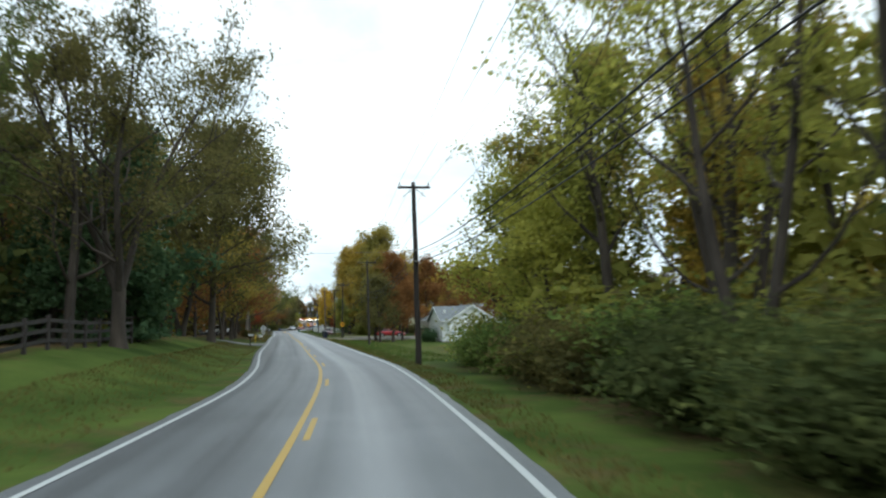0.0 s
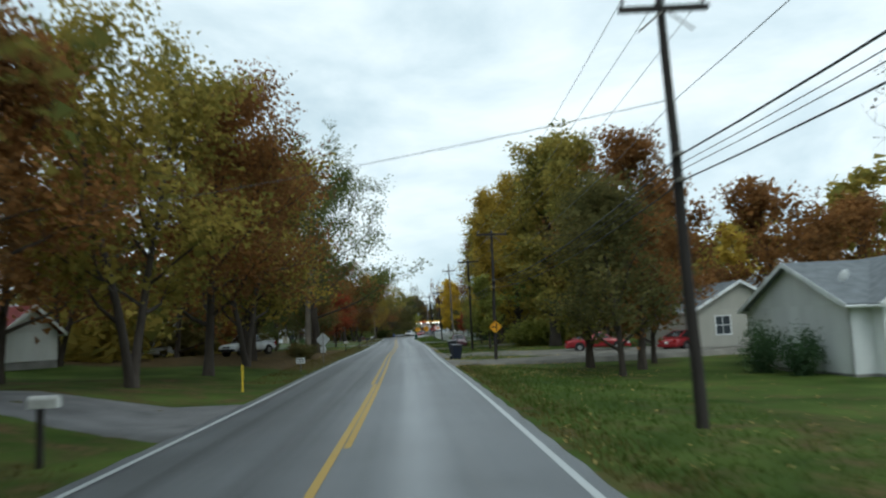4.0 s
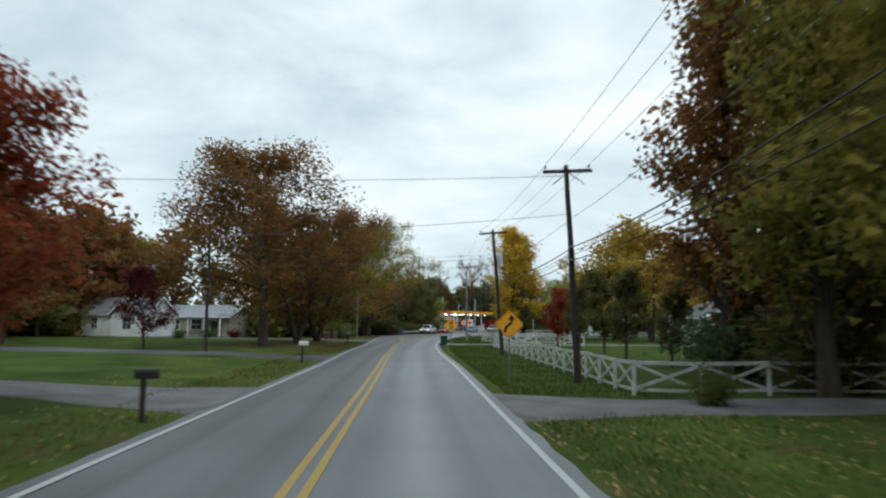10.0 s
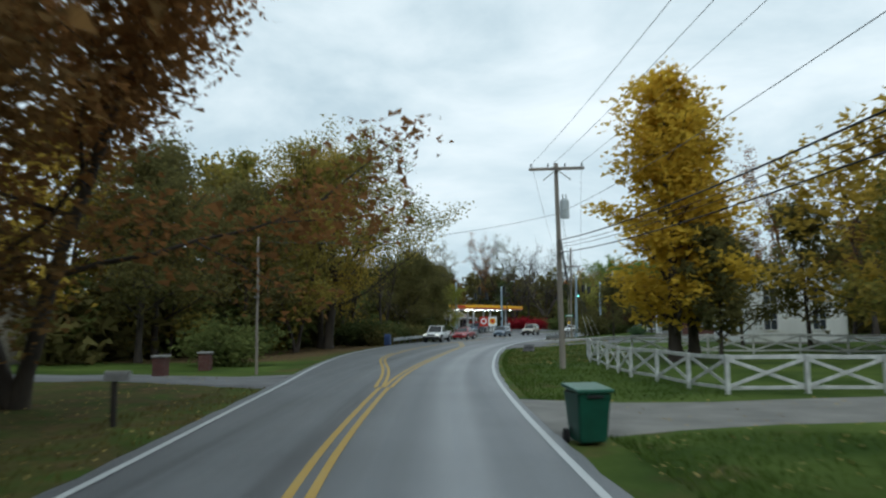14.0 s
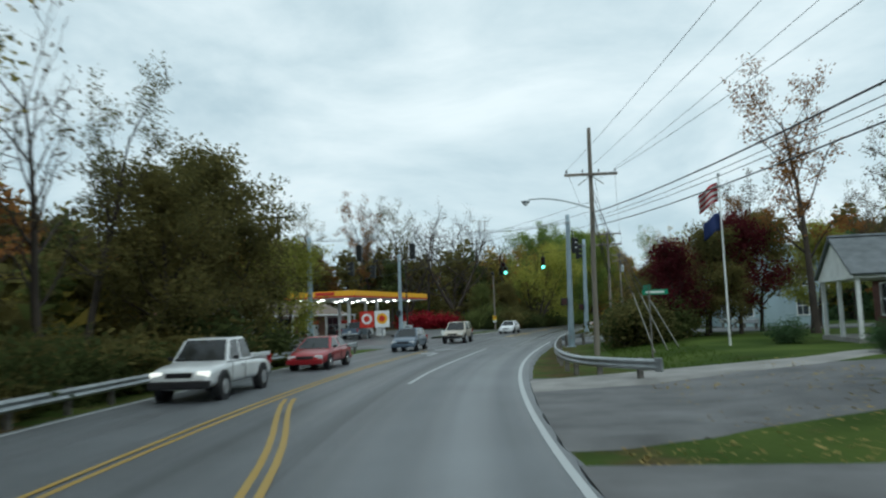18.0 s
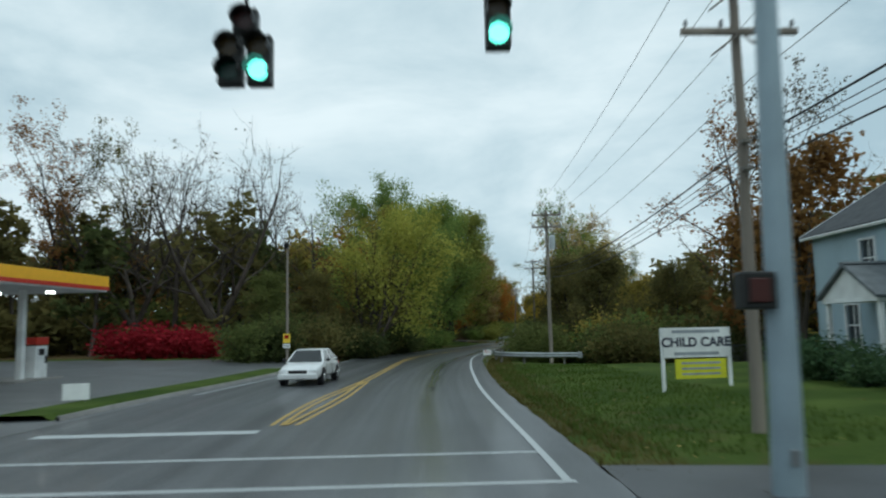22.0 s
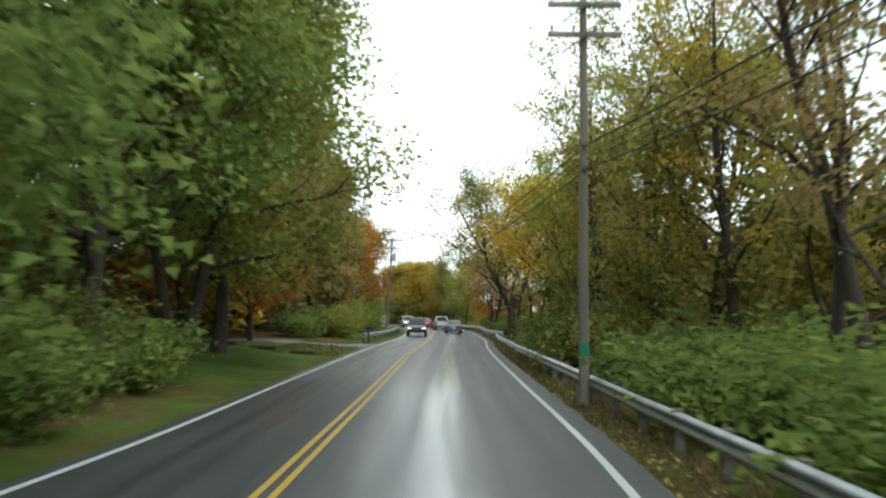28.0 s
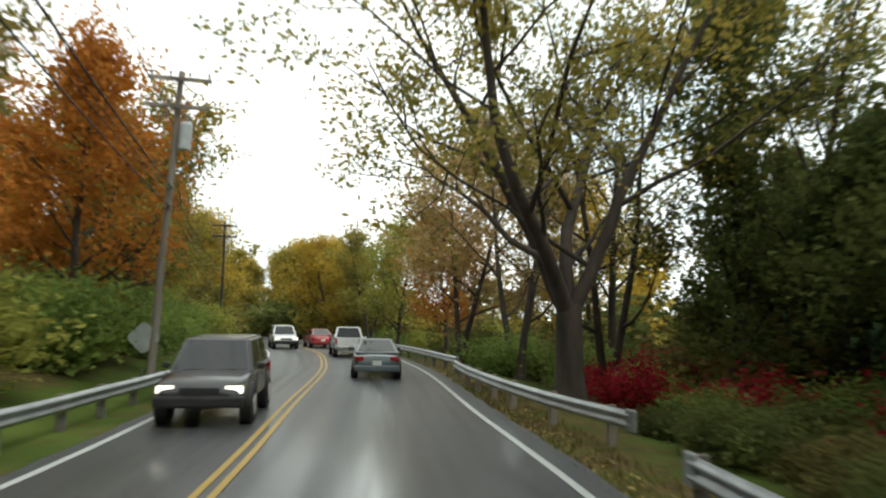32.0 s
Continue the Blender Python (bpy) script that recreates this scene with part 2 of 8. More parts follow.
def siding(name, color, board=0.13, bumpy=0.6):
    """Lapped boards: a saw-tooth relief up the wall, with streaks."""
    m = mat(name, color, 0.6, var=0.1, scale=0.8, bump=0.0, fine=20, stretch=(1, 1, 0.3))
    nt = m.node_tree
    if "boards" in nt.nodes:
        return m
    tc = nt.nodes.new("ShaderNodeTexCoord")
    w = nt.nodes.new("ShaderNodeTexWave")
    w.name = "boards"
    w.bands_direction, w.wave_profile = "Z", "SAW"
    w.inputs["Scale"].default_value = 0.314 / board
    w.inputs["Distortion"].default_value = 0.0
    nt.links.new(tc.outputs["Object"], w.inputs["Vector"])
    bp = nt.nodes.new("ShaderNodeBump")
    bp.inputs["Strength"].default_value, bp.inputs["Distance"].default_value = bumpy, 0.02
    nt.links.new(w.outputs["Fac"], bp.inputs["Height"])
    nt.links.new(bp.outputs[0], nt.nodes["Principled BSDF"].inputs["Normal"])
    return m


def brickwork(name):
    m = mat(name, (0.22, 0.07, 0.05), 0.9, var=0.2, bump=0.0)
    nt = m.node_tree
    tc, br, rot = nt.nodes.new("ShaderNodeTexCoord"), nt.nodes.new("ShaderNodeTexBrick"), nt.nodes.new("ShaderNodeMapping")
    rot.inputs["Rotation"].default_value = (radians(90), 0, 0)
    nt.links.new(tc.outputs["Object"], rot.inputs[0])
    nt.links.new(rot.outputs[0], br.inputs["Vector"])
    br.inputs["Scale"].default_value = 1.0
    br.inputs["Brick Width"].default_value, br.inputs["Row Height"].default_value, br.inputs["Mortar Size"].default_value = 0.21, 0.075, 0.006
    br.inputs["Color1"].default_value, br.inputs["Color2"].default_value = (0.115, 0.04, 0.031, 1), (0.075, 0.026, 0.022, 1)
    br.inputs["Mortar"].default_value = (0.14, 0.115, 0.10, 1)
    nt.links.new(br.outputs["Color"], nt.nodes["Principled BSDF"].inputs["Base Color"])
    return m


def paint(name, color, rough=0.3):
    """Car paint with a light film of road dirt."""
    m = mat(name, color, rough, 0.15, var=0.12, scale=1.5, bump=0.0, spec=0.6)
    m.node_tree.nodes["Principled BSDF"].inputs["Coat Weight"].default_value = 0.5
    return m

# ---- building helpers ----
def mesh_of(name, verts, faces, smooth=False):
    me = bpy.data.meshes.new(name)
    me.from_pydata([tuple(v) for v in verts], [], faces)
    if smooth:
        me.polygons.foreach_set("use_smooth", [True] * len(me.polygons))
    me.update()
    return me


def hold(name, m, label, category, group="", kind=""):
    """The Empty at a thing's base that carries its parts."""
    ob = new(name)
    ob.empty_display_size = 0.2
    ob.matrix_basis = m
    return tagged(ob, label, category, group, kind)


def part(name, data, material, parent, label="", m=None):
    """One mesh (a bmesh or a mesh) under a thing or a part."""
    if isinstance(data, bmesh.types.BMesh):
        me = bpy.data.meshes.new(name)
        data.to_mesh(me)
        data.free()
    else:
        me = data
    ob = new(name, me)
    if material and not me.materials:
        me.materials.append(material)
    elif material and me.materials[0] != material:
        ob.material_slots[0].link = "OBJECT"
        ob.material_slots[0].material = material
    ob.parent = parent
    if m is not None:
        ob.matrix_basis = m
    if label:
        ob["label"] = label
    return ob


def lone(name, data, material, label, category, m=None, group="", kind=""):
    ob = part(name, data, material, None, "", m)
    return tagged(ob, label, category, group, kind)


def box(sx, sy, sz, at=(0, 0, 0), turn=(0, 0, 0), bevel=0.0, bm=None):
    """A box with its middle at a place; bevel rounds the edges."""
    b = bm or bmesh.new()
    made = bmesh.ops.create_cube(b, size=1.0, matrix=pose(*at, *turn) @ Matrix.Diagonal((sx, sy, sz, 1)))
    if bevel:
        edges = list({e for v in made["verts"] for e in v.link_edges})
        bmesh.ops.bevel(b, geom=edges, offset=bevel, segments=2, affect="EDGES", profile=0.6)
    return b


def rod(a, b, ra, rb=None, n=10, bm=None):
    """A tapered round bar from a to b."""
    bm = bm or bmesh.new()
    a, b = Vector(a), Vector(b)
    rb = ra if rb is None else rb
    turn = (b - a).to_track_quat("Z", "Y").to_matrix().to_4x4()
    bmesh.ops.create_cone(bm, cap_ends=True, segments=n, radius1=ra, radius2=rb, depth=(b - a).length, matrix=Matrix.Translation((a + b) / 2) @ turn)
    return bm


def ball(r, at=(0, 0, 0), squash=(1, 1, 1), bm=None, n=10):
    bm = bm or bmesh.new()
    bmesh.ops.create_uvsphere(bm, u_segments=n, v_segments=max(5, n // 2), radius=r, matrix=Matrix.Translation(at) @ Matrix.Diagonal((*squash, 1)))
    return bm


def slab(points, z0, z1, bm=None):
    """A flat outline (x, y) given thickness from z0 to z1."""
    bm = bm or bmesh.new()
    low = [bm.verts.new((x, y, z0)) for x, y in points]
    top = [bm.verts.new((x, y, z1)) for x, y in points]
    bm.faces.new(top)
    bm.faces.new(low[::-1])
    for i in range(len(points)):
        j = (i + 1) % len(points)
        bm.faces.new((low[i], low[j], top[j], top[i]))
    return bm


def plate(points, thick, bm=None):
    """An upright outline (x, z), thickness along y (front at -y)."""
    bm = slab(points, -thick / 2, thick / 2, bm)
    bmesh.ops.transform(bm, matrix=Matrix.Rotation(radians(90), 4, "X"), verts=bm.verts[:])
    return bm


def tube_verts(points, radii, n):
    """Rings round a line; returns verts and faces for from_pydata."""
    verts, faces = [], []
    for i, p in enumerate(points):
        ahead = points[min(i + 1, len(points) - 1)] - points[max(i - 1, 0)]
        side = ahead.cross(Vector((0.31, 0.17, 0.93)))
        if side.length < 1e-4:
            side = Vector((1, 0, 0))
        side.normalize()
        other = ahead.cross(side).normalized()
        for k in range(n):
            a = 2 * math.pi * k / n
            verts.append(p + radii[i] * (math.cos(a) * side + math.sin(a) * other))
    for i in range(len(points) - 1):
        for k in range(n):
            j = (k + 1) % n
            faces.append((i * n + k, i * n + j, i * n + n + j, i * n + n + k))
    return verts, faces


# ---- the road's line: x, y about every 18 m, and d metres to its right ----
LINE = [(28.0, -52.0), (22.5, -8.0), (16.2, 27.4), (12.5, 45.0), (8.1, 62.4), (2.7, 79.6), (-2.75, 96.8), (-8.2, 113.9), (-13.8, 131.0), (-19.4, 148.1),
        (-24.9, 165.3), (-30.5, 182.4), (-36.3, 199.4), (-42.1, 216.5), (-47.9, 233.5), (-53.15, 250.7), (-57.9, 268.1), (-61.4, 285.7), (-63.65, 303.6),
        (-64.35, 321.5), (-63.5, 339.5), (-61.9, 357.5), (-60.0, 375.4), (-57.0, 393.1), (-52.4, 410.5), (-46.75, 427.6), (-40.7, 444.5), (-34.5, 461.4),
        (-27.0, 481.0), (-20.5, 500.0), (-16.2, 520.0), (-15.0, 545.0), (-20.0, 575.0), (-34.0, 610.0), (-70.0, 680.0)]


def smooth_line():
    pts = [Vector(p) for p in LINE]
    pts = [2 * pts[0] - pts[1]] + pts + [2 * pts[-1] - pts[-2]]
    out = []
    for i in range(1, len(pts) - 2):
        p0, p1, p2, p3 = pts[i - 1 : i + 3]
        n = max(4, int((p2 - p1).length / 1.5))
        for k in range(n):
            u = k / n
            out.append(0.5 * (2 * p1 + (p2 - p0) * u + (2 * p0 - 5 * p1 + 4 * p2 - p3) * u * u + (3 * p1 - p0 - 3 * p2 + p3) * u**3))
    out.append(pts[-2])
    return np.array([tuple(p) for p in out])


RXY = smooth_line()
RS = np.r_[0, np.cumsum(np.hypot(*np.diff(RXY, axis=0).T))]
RS -= RS[np.argmin(np.hypot(RXY[:, 0] - 16.2, RXY[:, 1] - 27.4))]
RT = np.gradient(RXY, axis=0)
RT /= np.linalg.norm(RT, axis=1)[:, None]


def road_xy(s, d):
    x, y = np.interp(s, RS, RXY[:, 0]), np.interp(s, RS, RXY[:, 1])
    tx, ty = np.interp(s, RS, RT[:, 0]), np.interp(s, RS, RT[:, 1])
    return x + ty * d, y - tx * d


def heading(s):
    """Degrees by which the road runs to the left of +y."""
    return math.degrees(math.atan2(-np.interp(s, RS, RT[:, 0]), np.interp(s, RS, RT[:, 1])))


def station(x, y):
    """Stations along and metres to the right, for arrays of places."""
    x, y = np.atleast_1d(np.asarray(x, float)), np.atleast_1d(np.asarray(y, float))
    s, d = np.empty_like(x), np.empty_like(x)
    for a in range(0, len(x), 4000):
        dx, dy = x[a : a + 4000, None] - RXY[None, :, 0], y[a : a + 4000, None] - RXY[None, :, 1]
        i = np.argmin(dx * dx + dy * dy, axis=1)
        r = np.arange(len(i))
        along = dx[r, i] * RT[i, 0] + dy[r, i] * RT[i, 1]
        s[a : a + 4000], d[a : a + 4000] = RS[i] + along, dx[r, i] * RT[i, 1] - dy[r, i] * RT[i, 0]
    return s, d


def table(s, rows):
    """The value at s, eased over a few metres."""
    k, v = [r[0] for r in rows], [r[1] for r in rows]
    return sum(np.interp(np.asarray(s) + e, k, v) * w for e, w in ((-4, 0.15), (-2, 0.2), (0, 0.3), (2, 0.2), (4, 0.15)))


# edges of the carriageway and the yellow lines, metres right of the line
RIGHT_LINE = [(-80, 2.05), (0, 2.05), (40, 2.3), (120, 2.15), (200, 2.15), (236, 1.75), (262, 1.85), (278, 1.6), (290, 1.5), (303, 1.5), (318, 1.65), (330, 1.9), (342, 2.0), (365, 1.95), (376, 1.7), (384, 1.25), (391, 1.0), (397, 1.05), (403, 1.5), (409, 2.1), (415, 2.4), (440, 2.35), (451, 2.45), (462, 2.7), (472, 2.3), (520, 2.1)]
LEFT_LINE = [(-80, -4.7), (0, -4.7), (10, -4.5), (26, -4.05), (42, -4.45), (60, -4.9), (120, -5.0), (170, -4.7), (200, -4.45), (228, -4.6), (246, -5.6), (270, -8.3), (290, -9.3), (325, -9.3), (350, -8.8), (362, -7.6), (378, -7.3), (386, -7.9), (395, -7.4), (405, -5.8), (414, -4.85), (440, -4.8), (457, -4.6), (465, -4.4), (480, -4.8), (520, -4.9)]
YELLOW = [(-80, -1.5), (10, -1.4), (26, -1.25), (60, -1.3), (110, -1.4), (126, -1.5), (140, -1.48), (185, -1.42), (205, -1.55), (222, -1.5), (232, -1.95), (244, -2.0)]
SHOULDER = [(-80, 0.42), (226, 0.42), (242, 0.3), (282, 0.25), (300, 0.45), (326, 0.6), (342, 0.9), (374, 0.9), (392, 0.65), (640, 0.65)]
RIGHT_EDGE = [(float(s), float(table(s, RIGHT_LINE) + table(s, SHOULDER))) for s in range(-80, 644, 4)]


def terrain(s, d):
    """Height of the land by the road, before its small bumps."""
    right, left = table(s, RIGHT_EDGE), table(s, LEFT_LINE) - 0.45
    out_r, out_l = np.maximum(d - right, 0), np.maximum(left - d, 0)
    ramp = lambda v, a, b: np.clip((v - a) / (b - a), 0, 1)  # noqa: E731
    soft = lambda v: v * v * (3 - 2 * v)  # noqa: E731
    z = -0.10 + 0.0 * s
    # grassy bank on the left at the start
    z = z + soft(ramp(out_l, 0.3, 7.5)) * np.interp(s, [-20, 10, 30, 70, 100, 140, 160], [0.3, 0.6, 1.5, 1.5, 0.6, 0.7, 0.1])
    # the lawns on the right lie a little lower, then rise by the junction, and fall away past it
    z = z + soft(ramp(out_r, 0.5, 9.0)) * np.interp(s, [0, 40, 60, 105, 130, 180, 230, 262, 290, 335, 345, 372, 400, 430, 520],
                                                    [0.1, -0.2, -0.4, -0.4, 0.1, 0.05, 0.05, 0.25, 0.55, 0.6, 0.35, 0.1, -1.4, -1.6, -0.8])
    z = z + soft(ramp(out_l, 0.5, 8.0)) * np.interp(s, [160, 240, 280, 330, 345, 372, 390, 430, 445, 460, 480, 530], [0, 0.1, -0.35, -0.3, 0.05, 0.1, 0.5, 1.0, 0.2, 0.2, 1.3, 1.3])
    z = z + soft(ramp(out_l, 8, 26)) * np.interp(s, [60, 85, 112, 135], [0, 1.3, 1.3, 0])
    far = np.maximum(np.maximum(out_r, out_l) - 30, 0)
    z = z + soft(np.clip(far / 120, 0, 1)) * 4.0
    return z


def bumps(x, y):
    return 0.05 * np.sin(x * 0.9 + 1.3 * np.sin(y * 0.35)) * np.sin(y * 0.8 + np.sin(x * 0.5))


def ground_z(x, y):
    s, d = station(x, y)
    z = terrain(s, d)
    inside = (d < table(s, RIGHT_EDGE) + 0.4) & (d > table(s, LEFT_LINE) - 0.9)
    return z + np.where(inside, 0, bumps(np.atleast_1d(x), np.atleast_1d(y)))


def at(s, d, turn=0.0, lift=0.0, lean=(0, 0)):
    """A pose on the land at a station, turned from the road's heading."""
    x, y = road_xy(s, d)
    on_road = table(s, LEFT_LINE) - 0.3 < d < table(s, RIGHT_EDGE) - 0.1
    z = 0.0 if on_road else float(ground_z(x, y)[0])
    return pose(x, y, z + lift, lean[0], lean[1], heading(s) + turn)

# ---- ground, road and markings ----
WOODS = [(-60, 38, 6, 90), (-60, 70, -90, -12), (380, 640, 8, 90), (268, 336, -90, -13), (385, 424, -90, -7), (455, 640, -90, -9), (112, 162, -24, -6), (262, 292, -30, -9.9)]
# thin lawn with bare earth showing through, and how much
PATCHY = [(60, 102, -30, -6.2, 0.24), (218, 250, -18, -5.4, 0.3), (296, 330, 1.9, 4.2, 0.45), (386, 500, 2.4, 5.5, 0.5), (46, 84, 5, 26, 0.22), (84, 108, 5, 14, 0.12), (104, 150, 4, 22, 0.14), (150, 180, 6, 22, 0.16), (340, 385, 2.5, 4.4, 0.4), (345, 374, 3.4, 6.5, 0.16), (232, 250, -9, -5.4, 0.3)]


def ground_material():
    m = mat("grass_and_leaf_litter", (0.040, 0.074, 0.014), 0.95, var=0.35, scale=0.32, bump=0.8, fine=7, second=(0.080, 0.112, 0.025), spec=0.05)
    nt = m.node_tree
    b = nt.nodes["Principled BSDF"]
    grass = b.inputs["Base Color"].links[0].from_socket
    attr = nt.nodes.new("ShaderNodeAttribute")
    attr.attribute_name = "litter"
    tc = nt.nodes.new("ShaderNodeTexCoord")
    n = nt.nodes.new("ShaderNodeTexNoise")
    n.inputs["Scale"].default_value, n.inputs["Detail"].default_value = 0.9, 6
    nt.links.new(tc.outputs["Object"], n.inputs["Vector"])
    spots = nt.nodes.new("ShaderNodeTexVoronoi")
    spots.inputs["Scale"].default_value = 6.0
    nt.links.new(tc.outputs["Object"], spots.inputs["Vector"])
    tan = nt.nodes.new("ShaderNodeMix")
    tan.data_type = "RGBA"
    tan.inputs["A"].default_value, tan.inputs["B"].default_value = (0.05, 0.038, 0.02, 1), (0.125, 0.085, 0.04, 1)
    nt.links.new(spots.outputs["Color"], tan.inputs["Factor"])
    f = nt.nodes.new("ShaderNodeMath")
    f.operation = "ADD"
    nt.links.new(attr.outputs["Fac"], f.inputs[0])
    nt.links.new(n.outputs["Fac"], f.inputs[1])
    step = nt.nodes.new("ShaderNodeMapRange")
    step.inputs["From Min"].default_value, step.inputs["From Max"].default_value = 0.62, 0.95
    nt.links.new(f.outputs[0], step.inputs[0])
    mix = nt.nodes.new("ShaderNodeMix")
    mix.data_type = "RGBA"
    nt.links.new(step.outputs[0], mix.inputs["Factor"])
    nt.links.new(grass, mix.inputs["A"])
    nt.links.new(tan.outputs["Result"], mix.inputs["B"])
    nt.links.new(mix.outputs["Result"], b.inputs["Base Color"])
    return m


def build_ground():
    xs = np.r_[-1800, -900, -450, -260, np.arange(-160, 76, 1.5), 110, 180, 320, 700, 1500]
    ys = np.r_[-1200, -500, -200, -110, np.arange(-60, 640, 1.9), 680, 760, 950, 1400, 2400]
    gx, gy = np.meshgrid(xs, ys)
    x, y = gx.ravel(), gy.ravel()
    z = ground_z(x, y)
    s, d = station(x, y)
    me = bpy.data.meshes.new("ground")
    nx, ny = len(xs), len(ys)
    i = (np.arange(ny - 1)[:, None] * nx + np.arange(nx - 1)[None]).ravel()
    faces = np.stack([i, i + 1, i + nx + 1, i + nx], 1)
    me.from_pydata(np.stack([x, y, z], 1).tolist(), [], faces.tolist())
    litter = np.zeros(len(x))
    for s0, s1, d0, d1 in WOODS:
        litter = np.maximum(litter, np.clip(np.minimum.reduce([s - s0, s1 - s, d - d0, d1 - d]) / 5 + 0.3, 0, 0.6))
    for s0, s1, d0, d1, much in PATCHY:
        litter = np.maximum(litter, much * np.clip(np.minimum.reduce([s - s0, s1 - s, d - d0, d1 - d]) / 4 + 0.5, 0, 1))
    edge = np.minimum(np.abs(d - table(s, RIGHT_LINE) - 0.9), np.abs(d - table(s, LEFT_LINE) + 0.7))
    litter = np.maximum(litter, 0.32 * np.clip(1 - edge / 1.0, 0, 1))
    a = me.attributes.new("litter", "FLOAT", "POINT")
    a.data.foreach_set("value", litter.astype(np.float32))
    me.polygons.foreach_set("use_smooth", [True] * len(me.polygons))
    return lone("ground", me, ground_material(), "green lawn and leaf-littered ground beside the road", "ground", kind="structure")


build_ground()


def road_material():
    """Damp blue-grey asphalt: dark tyre bands in the lanes, a middle with sheen partly painted into its colour, wet
    film that grows along the wooded end.
    """
    m = mat("damp_asphalt", (0.126, 0.137, 0.149), 0.5, var=0.14, scale=0.3, bump=0.3, fine=80, spec=0.5)
    nt = m.node_tree
    b = nt.nodes["Principled BSDF"]
    base = b.inputs["Base Color"].links[0].from_socket
    uv = nt.nodes.new("ShaderNodeUVMap")
    axes = nt.nodes.new("ShaderNodeSeparateXYZ")
    nt.links.new(uv.outputs[0], axes.inputs[0])

    def calc(kind, *values, clamp=False):
        n = nt.nodes.new("ShaderNodeMath")
        n.operation, n.use_clamp = kind, clamp
        for k, v in enumerate(values):
            if isinstance(v, float):
                n.inputs[k].default_value = v
            else:
                nt.links.new(v, n.inputs[k])
        return n.outputs[0]

    def ramp(v, a, b_, lo, hi):
        n = nt.nodes.new("ShaderNodeMapRange")
        n.interpolation_type = "SMOOTHSTEP"
        for key, val in (("From Min", a), ("From Max", b_), ("To Min", lo), ("To Max", hi)):
            n.inputs[key].default_value = val
        nt.links.new(v, n.inputs[0])
        return n.outputs[0]

    def streaks(across, along, scale, detail):
        mp = nt.nodes.new("ShaderNodeMapping")
        mp.inputs["Scale"].default_value = (across, along, 1.0)
        nt.links.new(uv.outputs[0], mp.inputs[0])
        n = nt.nodes.new("ShaderNodeTexNoise")
        n.inputs["Scale"].default_value, n.inputs["Detail"].default_value = scale, detail
        nt.links.new(mp.outputs[0], n.inputs["Vector"])
        return n.outputs["Fac"]

    def band(at_d, half):
        """1 on a line d metres right of the road's line, 0 beyond its half width."""
        away = calc("ABSOLUTE", calc("SUBTRACT", axes.outputs["X"], at_d))
        return calc("SUBTRACT", 1.0, ramp(away, 0.0, half, 0.0, 1.0))

    long_marks, broken, patches = streaks(1.6, 0.012, 1.0, 2.0), streaks(2.2, 0.05, 1.0, 3.0), streaks(0.35, 0.08, 1.0, 3.0)
    drift = calc("MULTIPLY_ADD", calc("SUBTRACT", patches, 0.5), 0.5, axes.outputs["X"])
    # the oncoming lane is darker, with black tyre bands that come and go
    oncoming = ramp(drift, -1.9, -1.2, 1.0, 0.0)
    bands = calc("ADD", calc("ADD", band(-2.35, 0.5), band(-4.0, 0.45)), calc("MULTIPLY", calc("ADD", band(-0.75, 0.4), band(0.95, 0.4)), 0.3), clamp=True)
    tyre = calc("MULTIPLY", bands, ramp(broken, 0.36, 0.62, 0.15, 1.0))
    middle = calc("ADD", band(0.1, 0.75), calc("MULTIPLY", band(-3.2, 0.7), 0.4), clamp=True)
    wet = ramp(axes.outputs["Y"], 285.0, 380.0, 0.0, 1.0)
    tone_all = calc("MULTIPLY", ramp(long_marks, 0.3, 0.7, 0.93, 1.07), ramp(patches, 0.3, 0.7, 0.9, 1.08))
    tone_all = calc("MULTIPLY", tone_all, calc("MULTIPLY_ADD", oncoming, -0.24, 1.0))
    tone_all = calc("MULTIPLY", tone_all, calc("MULTIPLY_ADD", tyre, -0.42, 1.0))
    # the lane middles' sheen, painted faintly into the base colour
    tone_all = calc("MULTIPLY", tone_all, calc("MULTIPLY_ADD", middle, 0.2, 0.97))
    tone_all = calc("MULTIPLY", tone_all, calc("MULTIPLY_ADD", wet, -0.58, 1.0))
    mul = nt.nodes.new("ShaderNodeMix")
    mul.data_type, mul.blend_type = "RGBA", "MULTIPLY"
    mul.inputs["Factor"].default_value = 1.0
    nt.links.new(base, mul.inputs["A"])
    nt.links.new(tone_all, mul.inputs["B"])
    nt.links.new(mul.outputs["Result"], b.inputs["Base Color"])
    rough = calc("MULTIPLY_ADD", middle, -0.1, 0.5)
    nt.links.new(calc("ADD", rough, ramp(long_marks, 0.3, 0.7, -0.06, 0.06)), b.inputs["Roughness"])
    # standing water, most of it in the lanes' middles on the wooded stretch
    spots = ramp(broken, 0.3, 0.62, 0.35, 1.0)
    soaked = calc("MULTIPLY", wet, calc("MULTIPLY_ADD", middle, 0.65, 0.3))
    film = calc("MULTIPLY", spots, calc("MULTIPLY_ADD", middle, 0.12, soaked), clamp=True)
    nt.links.new(film, b.inputs["Coat Weight"])
    b.inputs["Coat Roughness"].default_value = 0.13
    b.inputs["Coat IOR"].default_value = 1.5
    return m


